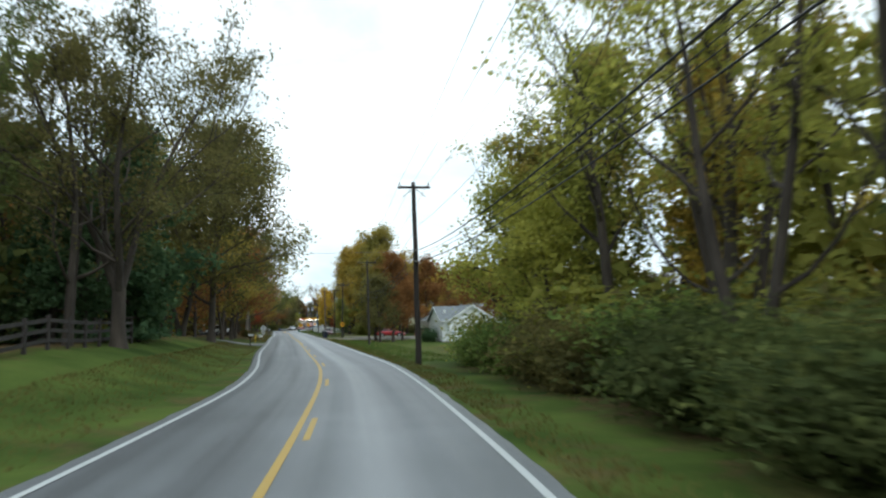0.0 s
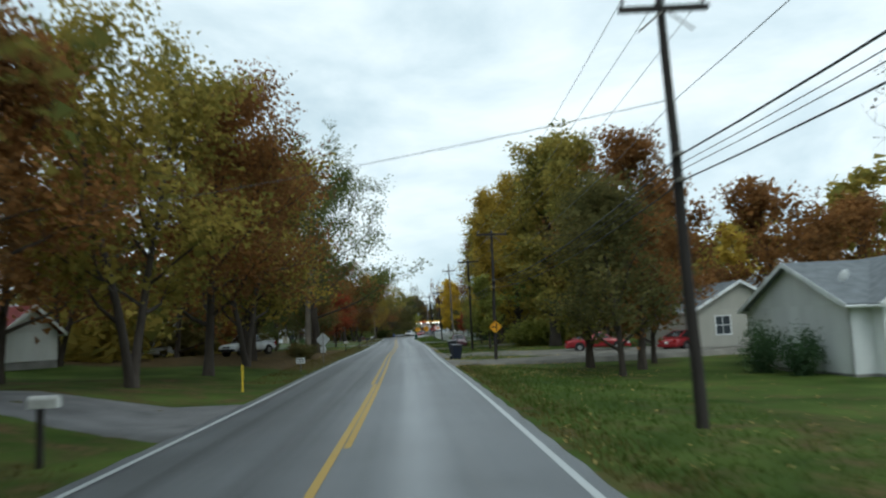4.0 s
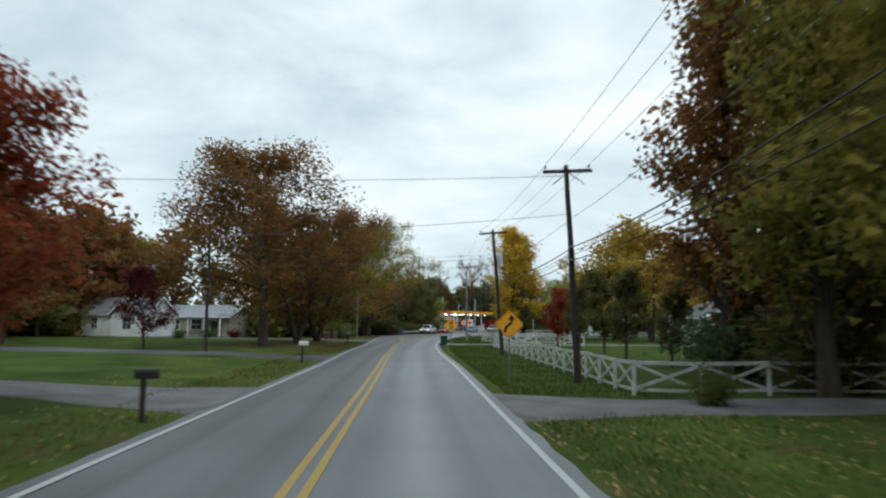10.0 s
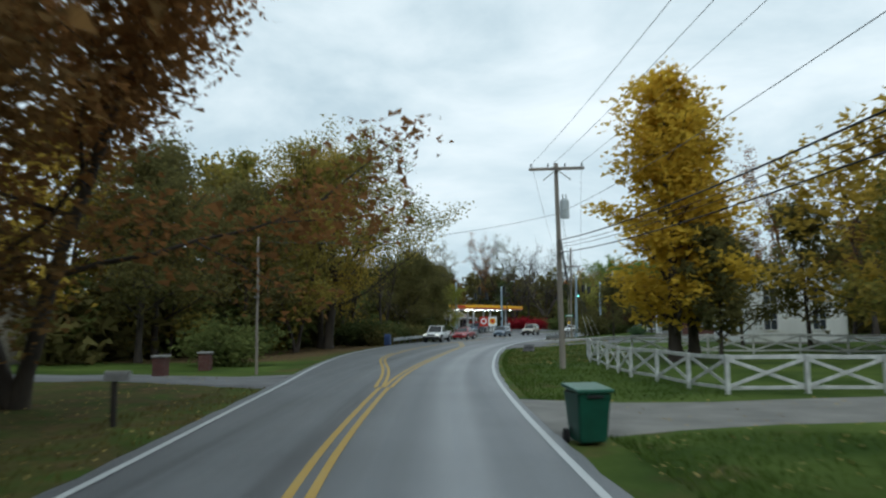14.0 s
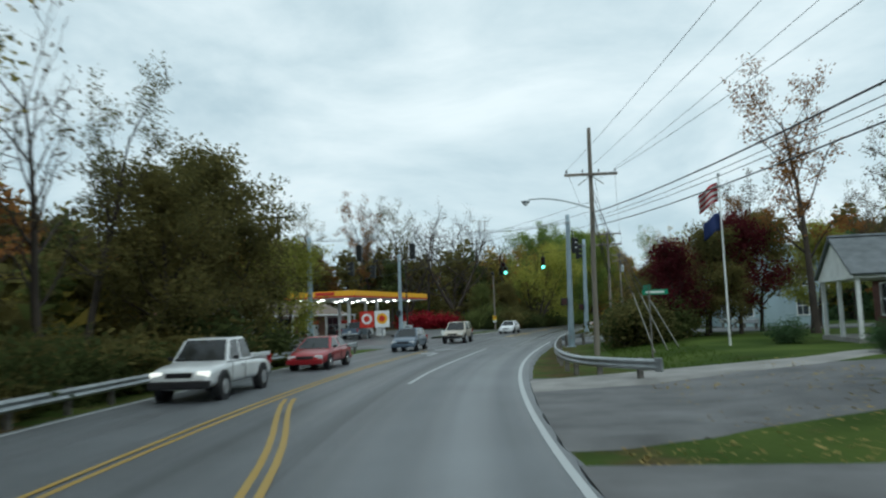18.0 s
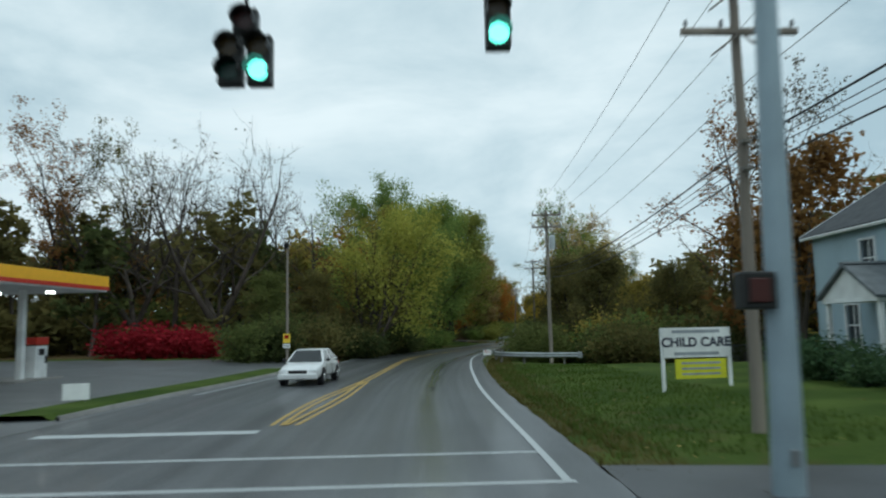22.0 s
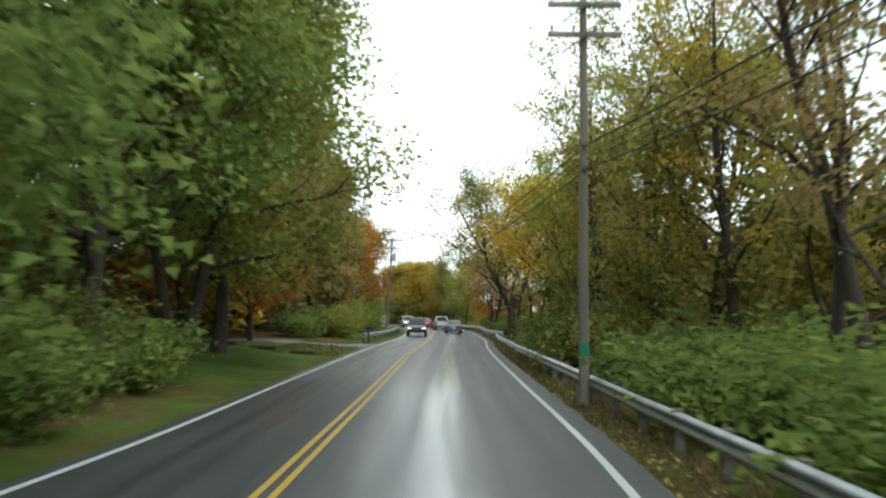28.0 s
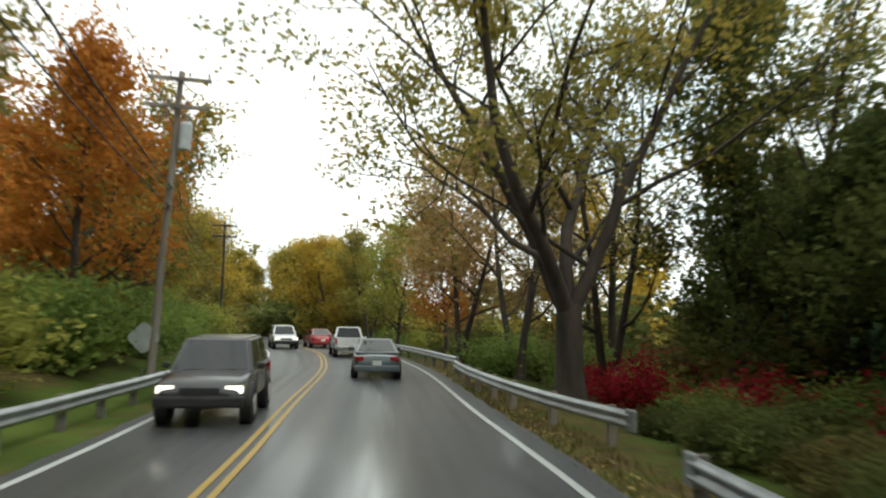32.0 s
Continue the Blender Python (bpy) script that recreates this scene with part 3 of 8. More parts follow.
def strip(name, s0, s1, left, right, z, material, step=1.5, cols=1, parent=None, drop=0.0):
    """A ribbon along the road between two offsets (numbers or tables of s)."""
    ss = np.linspace(s0, s1, max(2, int((s1 - s0) / step) + 1))
    lo = table(ss, left) if isinstance(left, list) else np.full(len(ss), left)
    hi = table(ss, right) if isinstance(right, list) else np.full(len(ss), right)
    if drop and cols > 8:
        # the asphalt's edge is worn and uneven
        lo = lo + 0.025 * np.sin(ss * 1.9) * np.sin(ss * 0.37 + 1) + 0.02 * np.sin(ss * 5.3)
        hi = hi + 0.03 * np.sin(ss * 2.3 + 2) * np.sin(ss * 0.31) + 0.022 * np.sin(ss * 6.1)
    us = np.r_[0, np.linspace(0.014, 0.986, cols - 1), 1] if drop and cols > 8 else np.linspace(0, 1, cols + 1)
    verts, uvs = [], []
    for s, a, b in zip(ss, lo, hi):
        for u in us:
            d = a + (b - a) * u
            x, y = road_xy(s, d)
            verts.append((x, y, z - (drop if u in (0.0, 1.0) else 0.0)))
            uvs.append((d, s))
    n = cols + 1
    faces = [(i * n + k, i * n + k + 1, i * n + n + k + 1, i * n + n + k) for i in range(len(ss) - 1) for k in range(cols)]
    me = mesh_of(name, verts, faces)
    layer = me.uv_layers.new(name="along")
    loops = np.empty(len(me.loops), dtype=np.int32)
    me.loops.foreach_get("vertex_index", loops)
    layer.data.foreach_set("uv", np.array(uvs, dtype=np.float32)[loops].ravel())
    ob = part(name, me, material, parent)
    return ob


def offset(rows, by):
    return [(s, d + by) for s, d in rows]


road = strip("road", -75, 640, offset(LEFT_LINE, -0.45), RIGHT_EDGE, 0.0, road_material(), 0.75, 14, drop=0.12)
tagged(road, "damp grey two-lane asphalt road with dark wheel streaks", "road", kind="structure")

WORN = dict(var=0.3, scale=1.6, bump=0.2, fine=35)
LINE_WHITE = mat("worn_white_road_paint", (0.62, 0.65, 0.66), 0.55, second=(0.42, 0.45, 0.46), **WORN)
LINE_YELLOW = mat("worn_yellow_road_paint", (0.52, 0.33, 0.04), 0.55, second=(0.36, 0.25, 0.06), **WORN)
marks = tagged(new("road_markings"), "worn white and yellow painted road lines", "road marking", kind="structure")
H = 0.006


LAYER = itertools.cycle((0.0, 0.004, 0.008))


def line(s0, s1, rows, width, material, name):
    rows = rows if isinstance(rows, list) else [(s0, rows), (s1, rows)]
    return strip(name, s0, s1, offset(rows, -width / 2), offset(rows, width / 2), H + next(LAYER), material, 1.5, 1, marks)


line(-75, 331, RIGHT_LINE, 0.13, LINE_WHITE, "edge_line")
line(340, 640, RIGHT_LINE, 0.13, LINE_WHITE, "edge_line")
line(-75, 322, LEFT_LINE, 0.13, LINE_WHITE, "edge_line")
line(356, 640, LEFT_LINE, 0.13, LINE_WHITE, "edge_line")
line(-75, 96, offset(YELLOW, -0.02), 0.14, LINE_YELLOW, "centre_line")
for a in (2, 14, 26, 38, 49, 60, 70):
    line(a, a + 3.2, offset(YELLOW, 0.24), 0.13, LINE_YELLOW, "centre_line")
line(96, 244, offset(YELLOW, -0.14), 0.13, LINE_YELLOW, "centre_line")
line(80, 244, offset(YELLOW, 0.14), 0.13, LINE_YELLOW, "centre_line")
# the yellow lines part for the turning lane and close again past the junction
TURN_L = [(244, -2.1), (252, -2.7), (264, -4.9), (275, -5.3), (322, -5.4)]
TURN_R = [(244, -1.9), (252, -1.85), (262, -1.65), (278, -1.9), (284, -2.2), (291, -3.5), (296, -5.2)]
PAST_L = [(347, -3.4), (352, -3.5), (356, -3.1), (360, -2.75), (370, -2.75), (376, -2.99), (383, -3.5), (388, -3.6)]
PAST_R = [(347, -3.2), (352, -2.6), (356, -2.6), (361, -2.72)]
for rows in (TURN_L, TURN_R, PAST_L, PAST_R):
    line(rows[0][0], rows[-1][0], offset(rows, -0.12), 0.12, LINE_YELLOW, "centre_line")
    line(rows[0][0], rows[-1][0], offset(rows, 0.12), 0.12, LINE_YELLOW, "centre_line")
LAST = [(388, -3.55), (392, -3.55), (400, -2.9), (408, -2.15), (420, -1.95), (440, -2.0), (451, -1.85), (465, -1.95), (475, -2.1), (520, -1.6), (640, -1.5)]
line(388, 640, offset(LAST, -0.11), 0.1, LINE_YELLOW, "centre_line")
line(388, 640, offset(LAST, 0.11), 0.1, LINE_YELLOW, "centre_line")
line(299.5, 323.2, [(299, -2.05), (306, -1.95), (311, -1.74), (324, -1.72)], 0.13, LINE_WHITE, "lane_line")
LINE_PALE = mat("worn_pale_road_paint", (0.46, 0.48, 0.49), 0.6, second=(0.22, 0.23, 0.235), **WORN)
strip("crossing_line", 325.3, 325.55, -6.6, 1.6, H, LINE_PALE, 1, 1, marks)
strip("crossing_line", 327.5, 327.75, -7.6, 1.6, H, LINE_PALE, 1, 1, marks)
strip("crossing_line", 339.9, 340.08, -8.6, 2.1, H, LINE_WHITE, 1, 1, marks)
strip("crossing_line", 342.4, 342.58, -8.6, 2.0, H, LINE_WHITE, 1, 1, marks)
strip("stop_line", 345.7, 346.2, -8.4, -3.6, H, LINE_WHITE, 1, 1, marks)
strip("stop_line", 323.2, 323.6, -5.1, -3.5, H, LINE_WHITE, 1, 1, marks)
strip("stop_line", 323.2, 323.55, -3.3, 1.6, H, LINE_PALE, 1, 1, marks)
PATCH = mat("rough_dark_patched_asphalt", (0.035, 0.037, 0.039), 0.4, var=0.5, scale=3, bump=0.8, fine=45)
for a, b, c, d in ((324.3, 324.8, -2.6, 0.2), (326.2, 326.55, -2.2, 0.6), (320.2, 320.5, -1.0, 0.1)):
    strip("road_patch", a, b, c, d, H - 0.001, PATCH, 0.6, 1, marks)
strip("turn_arrow", 316.2, 318.8, -4.2, -4.0, H, LINE_WHITE, 1, 1, marks)
strip("turn_arrow", 318.6, 319.2, -5.1, -4.1, H, LINE_WHITE, 1, 1, marks)


def drive(name, near, far, material, label, cat="driveway", lift=0.035, n=14):
    """A drive from the road's edge (s, s, d) to its far end (s, s, d), laid on the land."""
    verts = []
    for i in range(n + 1):
        u = i / n
        a, b, d = (near[k] + (far[k] - near[k]) * u for k in range(3))
        flare = 1.1 * max(0, 1 - i * 0.7) * (b - a < 20)
        for k in range(-1, 8):
            s = a - flare + (b - a + 2 * flare) * min(6, max(0, k)) / 6 + (0.4 if k == 7 else -0.4 if k == -1 else 0)
            edge = float(table(s, RIGHT_EDGE)) - 0.14 if near[2] > 0 else float(table(s, LEFT_LINE)) - 0.3
            x, y = road_xy(s, edge if i == 0 and abs(near[2]) < 12 else d)
            g = float(ground_z(x, y)[0])
            verts.append((x, y, (0.005 if i == 0 else max(g + lift, -0.09)) - (0.3 if k in (-1, 7) else 0)))
    faces = [(i * 9 + k, i * 9 + k + 1, i * 9 + 10 + k, i * 9 + 9 + k) for i in range(n) for k in range(8)]
    return lone(name, mesh_of(name, verts, faces, True), material, label, cat, kind="structure")


drive("driveway", (84, 89, -5.3), (88, 93, -34), ASPHALT_DRIVE, "pale asphalt driveway crossing a lawn")
drive("driveway", (109.8, 114.4, 2.8), (113, 119, 30), GRAVEL, "wide gravel driveway with scattered leaves")
drive("driveway", (121.5, 128.5, 2.8), (114, 121, 26), GRAVEL, "gravel driveway looping past a parked car", lift=0.05)
drive("driveway", (142.5, 146, 2.8), (150, 154, 26), GRAVEL, "gravel driveway under tall trees")
drive("driveway", (180, 183.5, 2.8), (181, 184, 30), ASPHALT_DRIVE, "narrow grey driveway beside a white fence")
drive("driveway", (181, 185, -5), (190, 194, -40), ASPHALT_DRIVE, "pale driveway crossing a green lawn")
drive("driveway", (205, 209, -4.9), (214, 219, -40), DAMP_ASPHALT, "wet grey driveway to a white house")
drive("driveway", (246, 249, -6.0), (252, 255, -40), ASPHALT_DRIVE, "narrow grey driveway crossing a lawn")
drive("driveway", (235, 239, 2.3), (237, 241, 34), mat("wet_concrete", (0.15, 0.147, 0.135), 0.75, var=0.25, scale=0.9, bump=0.3, fine=40), "damp concrete driveway through a fence gap")
drive("driveway", (281.5, 285, 2.6), (281.5, 285, 40), ASPHALT_DRIVE, "grey asphalt driveway between lawns")
drive("driveway", (289, 299, 2.6), (288, 293, 36), ASPHALT_DRIVE, "wide grey asphalt side drive")
drive("driveway", (450.2, 452.6, -5.2), (452, 455, -30), ASPHALT_DRIVE, "pale driveway across a roadside lawn")
g = max(float(ground_z(*road_xy(335.5, 6.7))[0]) + 0.035, -0.09)
strip("stop_line", 333.6, 337.7, 5.25, 5.7, 0.02 + (g - 0.005) * 0.7, LINE_WHITE, 1, 1, marks)
drive("side_street", (327, 340, 2.6), (329, 338, 60), DAMP_ASPHALT, "damp asphalt side street at the junction", "road")
drive("forecourt", (330, 379, -9.4), (332, 384, -52), mat("wet_forecourt_asphalt", (0.085, 0.09, 0.095), 0.45, var=0.3, scale=0.5, bump=0.4, fine=50), "wet asphalt forecourt of the filling station", "forecourt", 0.09, 22)


def verge(s0, s1, d0, d1):
    """A low kerbed island of grass between the road and the forecourt."""
    ob = strip("verge", s0, s1, d0, d1, 0.16, MATS["grass_and_leaf_litter"], 1.5, 6, drop=0.2)
    tagged(ob, "narrow grass verge between the road and a forecourt", "verge", kind="structure")
    kerb = strip("kerb", s0, s1, d1 if isinstance(d1, list) else d1 - 0.02, offset(d1, 0.16) if isinstance(d1, list) else d1 + 0.16, 0.13, CONCRETE, 1.5, 3, ob, 0.15)


verge(349, 371, offset(LEFT_LINE, -2.6), offset(LEFT_LINE, -0.7))

# ---- trees: grown limbs and leaf clumps, a dozen forms that are placed again and again ----
def quad_mesh(name, centres, sizes, rng, slim=0.55, up=0.25, corners=4):
    """One leaf a centre, each turned its own way; far leaves have three corners."""
    n = len(centres)
    u = rng.normal(size=(n, 3))
    u[:, 2] *= 0.6
    u /= np.linalg.norm(u, axis=1)[:, None]
    w = rng.normal(size=(n, 3))
    w[:, 2] += up * 3
    v = np.cross(u, w)
    v /= np.linalg.norm(v, axis=1)[:, None] + 1e-9
    a, b = u * sizes[:, None], v * (sizes * slim)[:, None]
    shape = [centres - a, centres - 0.15 * a + b, centres + a, centres - 0.15 * a - b] if corners == 4 else [centres - 0.9 * a - b, centres - 0.9 * a + b, centres + 1.1 * a]
    verts = np.stack(shape, 1).reshape(-1, 3)
    return loose_mesh(name, verts, corners)


def loose_mesh(name, verts, corners):
    """Separate faces of three or four corners from an array of places."""
    n = len(verts) // corners
    me = bpy.data.meshes.new(name)
    me.vertices.add(len(verts))
    me.vertices.foreach_set("co", verts.astype(np.float32).ravel())
    me.loops.add(len(verts))
    me.loops.foreach_set("vertex_index", np.arange(len(verts), dtype=np.int32))
    me.polygons.add(n)
    me.polygons.foreach_set("loop_start", np.arange(0, len(verts), corners, dtype=np.int32))
    me.update(calc_edges=True)
    return me


def limb(rng, start, way, length, bend, lift, n):
    pts, p, w = [start.copy()], start.copy(), way.normalized()
    for _ in range(n):
        w = (w + Vector(rng.normal(size=3)) * bend + Vector((0, 0, lift))).normalized()
        p = p + w * (length / n)
        pts.append(p.copy())
    return pts


def tree_form(seed, height, radius, base=0.3, limbs=13, leaves=3600, leaf=0.2, shape="round", lean=(0, 0), bare=False, trunk=0.0, forks=1, lite=False, bole=0.0, thick=0.55):
    """Meshes of a trunk with its limbs and of a crown, for a tree of that height."""
    rng = np.random.default_rng(seed)
    verts, faces, anchors, inner = [], [], [], []

    def tube(pts, r0, r1, n):
        rad = [r0 + (r1 - r0) * (i / (len(pts) - 1)) ** 0.8 for i in range(len(pts))]
        v, f = tube_verts(pts, rad, n)
        k = len(verts)
        verts.extend(v)
        faces.extend(tuple(i + k for i in q) for q in f)

    r0 = trunk or 0.0165 * height
    foot = Vector((0, 0, -0.25))
    if bole:
        low = limb(rng, foot, Vector((lean[0], lean[1], 1)), height * bole, 0.02, 0.02, 5)
        v, f = tube_verts(low, [r0 * k for k in (1.5, 1.15, 1.0, 0.95, 0.95, 0.9)], 10)
        verts.extend(v)
        faces.extend(f)
        foot = low[-1] - Vector((0, 0, 0.35))
    for fork in range(forks):
        splay = 0.5 if bole else 0.22
        way = Vector((lean[0] + (splay * math.cos(fork * 2.6) if fork or forks > 1 else 0), lean[1] + (splay * math.sin(fork * 2.6) if forks > 1 else 0), 1))
        stem = limb(rng, foot, way, height * (0.93 - bole), 0.06 if bole else 0.035, 0.03 if bole else 0.02, 12)
        rs = [r0 * (1.35 if i == 0 and not bole else 1.0) * (1 - 0.92 * i / 12) / (1 if forks == 1 else 1.8 if bole else 1.25) + 0.012 for i in range(13)]
        v, f = tube_verts(stem, rs, 4 if lite else 9)
        k = len(verts)
        verts.extend(v)
        faces.extend(tuple(i + k for i in q) for q in f)
        count = max(5, limbs // forks)
        for i in range(count):
            u = base + (0.97 - base) * (i + rng.uniform(0, 0.8)) / count
            j = min(11, int(u * 12))
            root = stem[j].lerp(stem[j + 1], u * 12 - j)
            v01 = (u - base) / (1 - base)
            if shape == "round":
                reach = radius * (0.55 + 0.6 * math.sin(math.pi * min(1, 0.18 + 0.8 * v01))) * (1 - 0.45 * v01)
            elif shape == "tall":
                reach = radius * (0.75 + 0.35 * math.sin(math.pi * v01)) * (1 - 0.35 * v01)
            elif shape == "cone":
                reach = radius * (1.05 - 0.95 * v01)
            else:
                reach = radius * (0.6 + 0.6 * v01) * (1 - 0.25 * v01)
            reach *= rng.uniform(0.75, 1.2)
            ang = i * 2.4 + rng.uniform(-0.5, 0.5) + fork
            rise = {"round": 0.45, "tall": 1.0, "cone": -0.05, "vase": 1.1}[shape] + 0.9 * v01 * (shape != "cone")
            pts = limb(rng, root, Vector((math.cos(ang), math.sin(ang), rise)), reach * 1.1, 0.13, 0.05 if shape != "cone" else -0.01, 6)
            rr = max(0.02, rs[j] * thick)
            tube(pts[::3] if lite else pts, rr, 0.012, 3 if lite else 4)
            for b in range(5):
                q = 0.3 + 0.7 * (b + rng.uniform(0, 0.9)) / 5
                k2 = min(5, int(q * 6))
                r2 = pts[k2].lerp(pts[k2 + 1], q * 6 - k2)
                w2 = (pts[k2 + 1] - pts[k2]).normalized() + Vector(rng.normal(size=3)) * 0.65
                twig = limb(rng, r2, w2, reach * rng.uniform(0.28, 0.5), 0.2, 0.05, 3)
                if not lite:
                    tube(twig if bare else [twig[0], twig[3]], rr * 0.35, 0.007, 3)
                anchors += [twig[1], twig[2], twig[3], twig[3]]
                if bare:
                    for _ in range(3):
                        k3 = rng.integers(1, 3)
                        small = limb(rng, twig[k3], (twig[3] - twig[k3]).normalized() + Vector(rng.normal(size=3)) * 0.6, reach * rng.uniform(0.14, 0.26), 0.25, 0.08, 2)
                        tube(small, 0.011, 0.004, 3)
                        anchors += [small[1], small[2]]
            anchors += [pts[4], pts[5], pts[6]]
            inner += [pts[2], pts[3], pts[4], pts[5]]
    wood = mesh_of("trunk", verts, faces, True)
    pick = rng.integers(0, len(anchors), leaves)
    a = np.array([tuple(p) for p in anchors])[pick]
    spread = radius * (0.05 if bare else 0.115)
    centres = a + np.clip(rng.normal(size=(leaves, 3)), -1.7, 1.7) * [spread, spread, spread * 0.7]
    sizes = rng.uniform(0.6, 1.35, leaves) * leaf
    if not bare and not lite:
        # larger sprays deep in the crown close it against the sky
        deep = leaves // 11
        b = np.array([tuple(p) for p in inner])[rng.integers(0, len(inner), deep)] + rng.normal(size=(deep, 3)) * radius * 0.1
        centres, sizes = np.concatenate([centres, b]), np.r_[sizes, rng.uniform(1.3, 2.0, deep) * leaf]
    centres[:, 2] = np.maximum(centres[:, 2], 0.25)
    crown = quad_mesh("crown", centres, sizes, rng, 0.55 if bare or lite else 0.78, corners=4 if bare else 3)
    return wood, crown


def bush_form(seed, height, radius, leaves=620, leaf=0.2):
    rng = np.random.default_rng(seed)
    verts, faces, anchors = [], [], []
    for i in range(9):
        a = i * 2.4
        pts = limb(rng, Vector((0.12 * math.cos(a), 0.12 * math.sin(a), -0.1)), Vector((math.cos(a) * radius / height, math.sin(a) * radius / height, 0.9)), height * rng.uniform(0.7, 1.0), 0.18, 0.0, 5)
        v, f = tube_verts(pts, [0.03, 0.025, 0.02, 0.015, 0.01, 0.005], 4)
        k = len(verts)
        verts.extend(v)
        faces.extend(tuple(j + k for j in q) for q in f)
        anchors += pts[1:]
    wood = mesh_of("stem", verts, faces, True)
    lumps = []
    for _ in range(26):
        w = rng.normal(size=3)
        w /= np.linalg.norm(w)
        r = rng.uniform(0.55, 0.95)
        lumps.append((w[0] * radius * r, w[1] * radius * r, height * (0.48 + 0.42 * w[2] * r)))
    pts = np.array(lumps + [tuple(p) for p in anchors[5:]])
    c = pts[rng.integers(0, len(pts), leaves)] + rng.normal(size=(leaves, 3)) * [radius * 0.2, radius * 0.2, height * 0.12]
    sizes = rng.uniform(0.6, 1.35, leaves) * leaf
    if leaves > 2000:
        deep = leaves // 10
        w = rng.normal(size=(deep, 3)) * [radius * 0.38, radius * 0.38, height * 0.17] + [0, 0, height * 0.42]
        c, sizes = np.concatenate([c, w]), np.r_[sizes, rng.uniform(1.3, 2.0, deep) * leaf]
    c[:, 2] = np.maximum(c[:, 2], 0.03)
    return wood, quad_mesh("foliage", c, sizes, rng, 0.7, corners=3)


FORMS = {
    # name: (wood, crown, height, radius)
    "oak": (*tree_form(1, 15, 5.4, 0.17, 18, 4200, 0.205), 15, 5.4),
    "oak2": (*tree_form(2, 14, 5.0, 0.2, 18, 4200, 0.195, forks=2), 14, 5.0),
    "maple": (*tree_form(3, 10, 3.7, 0.16, 16, 3600, 0.15), 10, 3.7),
    "tall": (*tree_form(4, 17, 3.5, 0.1, 24, 4200, 0.2, "tall"), 17, 3.5),
    "tall2": (*tree_form(5, 18, 4.0, 0.15, 22, 4200, 0.2, "tall"), 18, 4.0),
    "airy": (*tree_form(6, 17, 5.5, 0.3, 15, 4200, 0.115, "vase", bare=True), 17, 5.5),
    "airy2": (*tree_form(7, 16, 6.0, 0.22, 15, 3800, 0.115, "round", bare=True, forks=2), 16, 6.0),
    "bare": (*tree_form(8, 14, 4.6, 0.28, 14, 260, 0.13, "vase", bare=True), 14, 4.6),
    "bare2": (*tree_form(9, 13, 5.0, 0.22, 15, 160, 0.12, "round", bare=True), 13, 5.0),
    "pine": (*tree_form(10, 12, 3.4, 0.05, 30, 6500, 0.17, "cone"), 12, 3.4),
    "small": (*tree_form(11, 5.6, 1.7, 0.2, 15, 3200, 0.1, "tall"), 5.6, 1.7),
    "far": (*tree_form(12, 14, 4.8, 0.06, 12, 620, 0.5, lite=True), 14, 4.8),
    "far2": (*tree_form(13, 15, 3.9, 0.08, 12, 620, 0.5, "tall", lite=True), 15, 3.9),
    "leaning": (*tree_form(14, 13, 6.0, 0.2, 18, 13000, 0.1, "round", lean=(0.42, 0.1), forks=2), 13, 6.0),
    "spread": (*tree_form(15, 14, 7.6, 0.22, 26, 26000, 0.1, "round", bare=True, trunk=0.30, thick=0.36), 14, 7.6),
    "forked": (*tree_form(20, 14, 6.6, 0.1, 28, 24000, 0.09, "round", forks=4, bare=True, trunk=0.31, bole=0.2), 14, 6.6),
    "high_maple": (*tree_form(51, 11, 4.4, 0.42, 20, 9500, 0.1), 11, 4.4),
    "bare_big": (*tree_form(41, 15, 7.0, 0.2, 24, 260, 0.1, "round", bare=True, trunk=0.46, forks=3, bole=0.16, thick=0.62), 15, 7.0),
    "near_oak": (*tree_form(31, 15, 5.4, 0.15, 24, 10500, 0.128), 15, 5.4),
    "fine_oak": (*tree_form(36, 15, 5.4, 0.17, 24, 24000, 0.092), 15, 5.4),
    "fine_oak2": (*tree_form(37, 14, 5.0, 0.2, 22, 22000, 0.092, forks=2), 14, 5.0),
    "near_oak2": (*tree_form(32, 14, 5.0, 0.18, 22, 10500, 0.125, forks=2), 14, 5.0),
    "near_maple": (*tree_form(33, 10, 3.7, 0.14, 20, 9000, 0.1), 10, 3.7),
    "near_tall": (*tree_form(34, 17, 3.5, 0.08, 32, 11000, 0.128, "tall"), 17, 3.5),
    "near_tall2": (*tree_form(35, 18, 4.0, 0.13, 28, 10500, 0.13, "tall"), 18, 4.0),
    "bush": (*bush_form(16, 2.4, 1.7), 2.4, 1.7),
    "bush2": (*bush_form(17, 3.0, 1.5, 620, 0.21), 3.0, 1.5),
    "bush_mid": (*bush_form(21, 2.4, 1.7, 1250, 0.13), 2.4, 1.7),
    "bush_mid2": (*bush_form(22, 3.0, 1.5, 1250, 0.135), 3.0, 1.5),
    "bush_near": (*bush_form(18, 2.4, 1.6, 3300, 0.078), 2.4, 1.6),
    "bush_near2": (*bush_form(19, 3.0, 1.5, 3300, 0.082), 3.0, 1.5),
}
TREE_WORDS = {"green": "green", "bright": "fresh green", "lime": "yellow-green", "yellow": "yellow", "gold": "bright yellow", "olive": "olive-brown", "mixed": "green and yellow",
              "rust": "rust-brown", "russet": "russet-brown", "orange": "orange", "red": "red", "scarlet": "scarlet", "ivy": "dark green", "spring": "bright yellow-green", "maroon": "dark maroon", "pine": "dark evergreen", "grey": "grey-brown", "tan": "tan-brown", "dun": "pale olive-brown"}


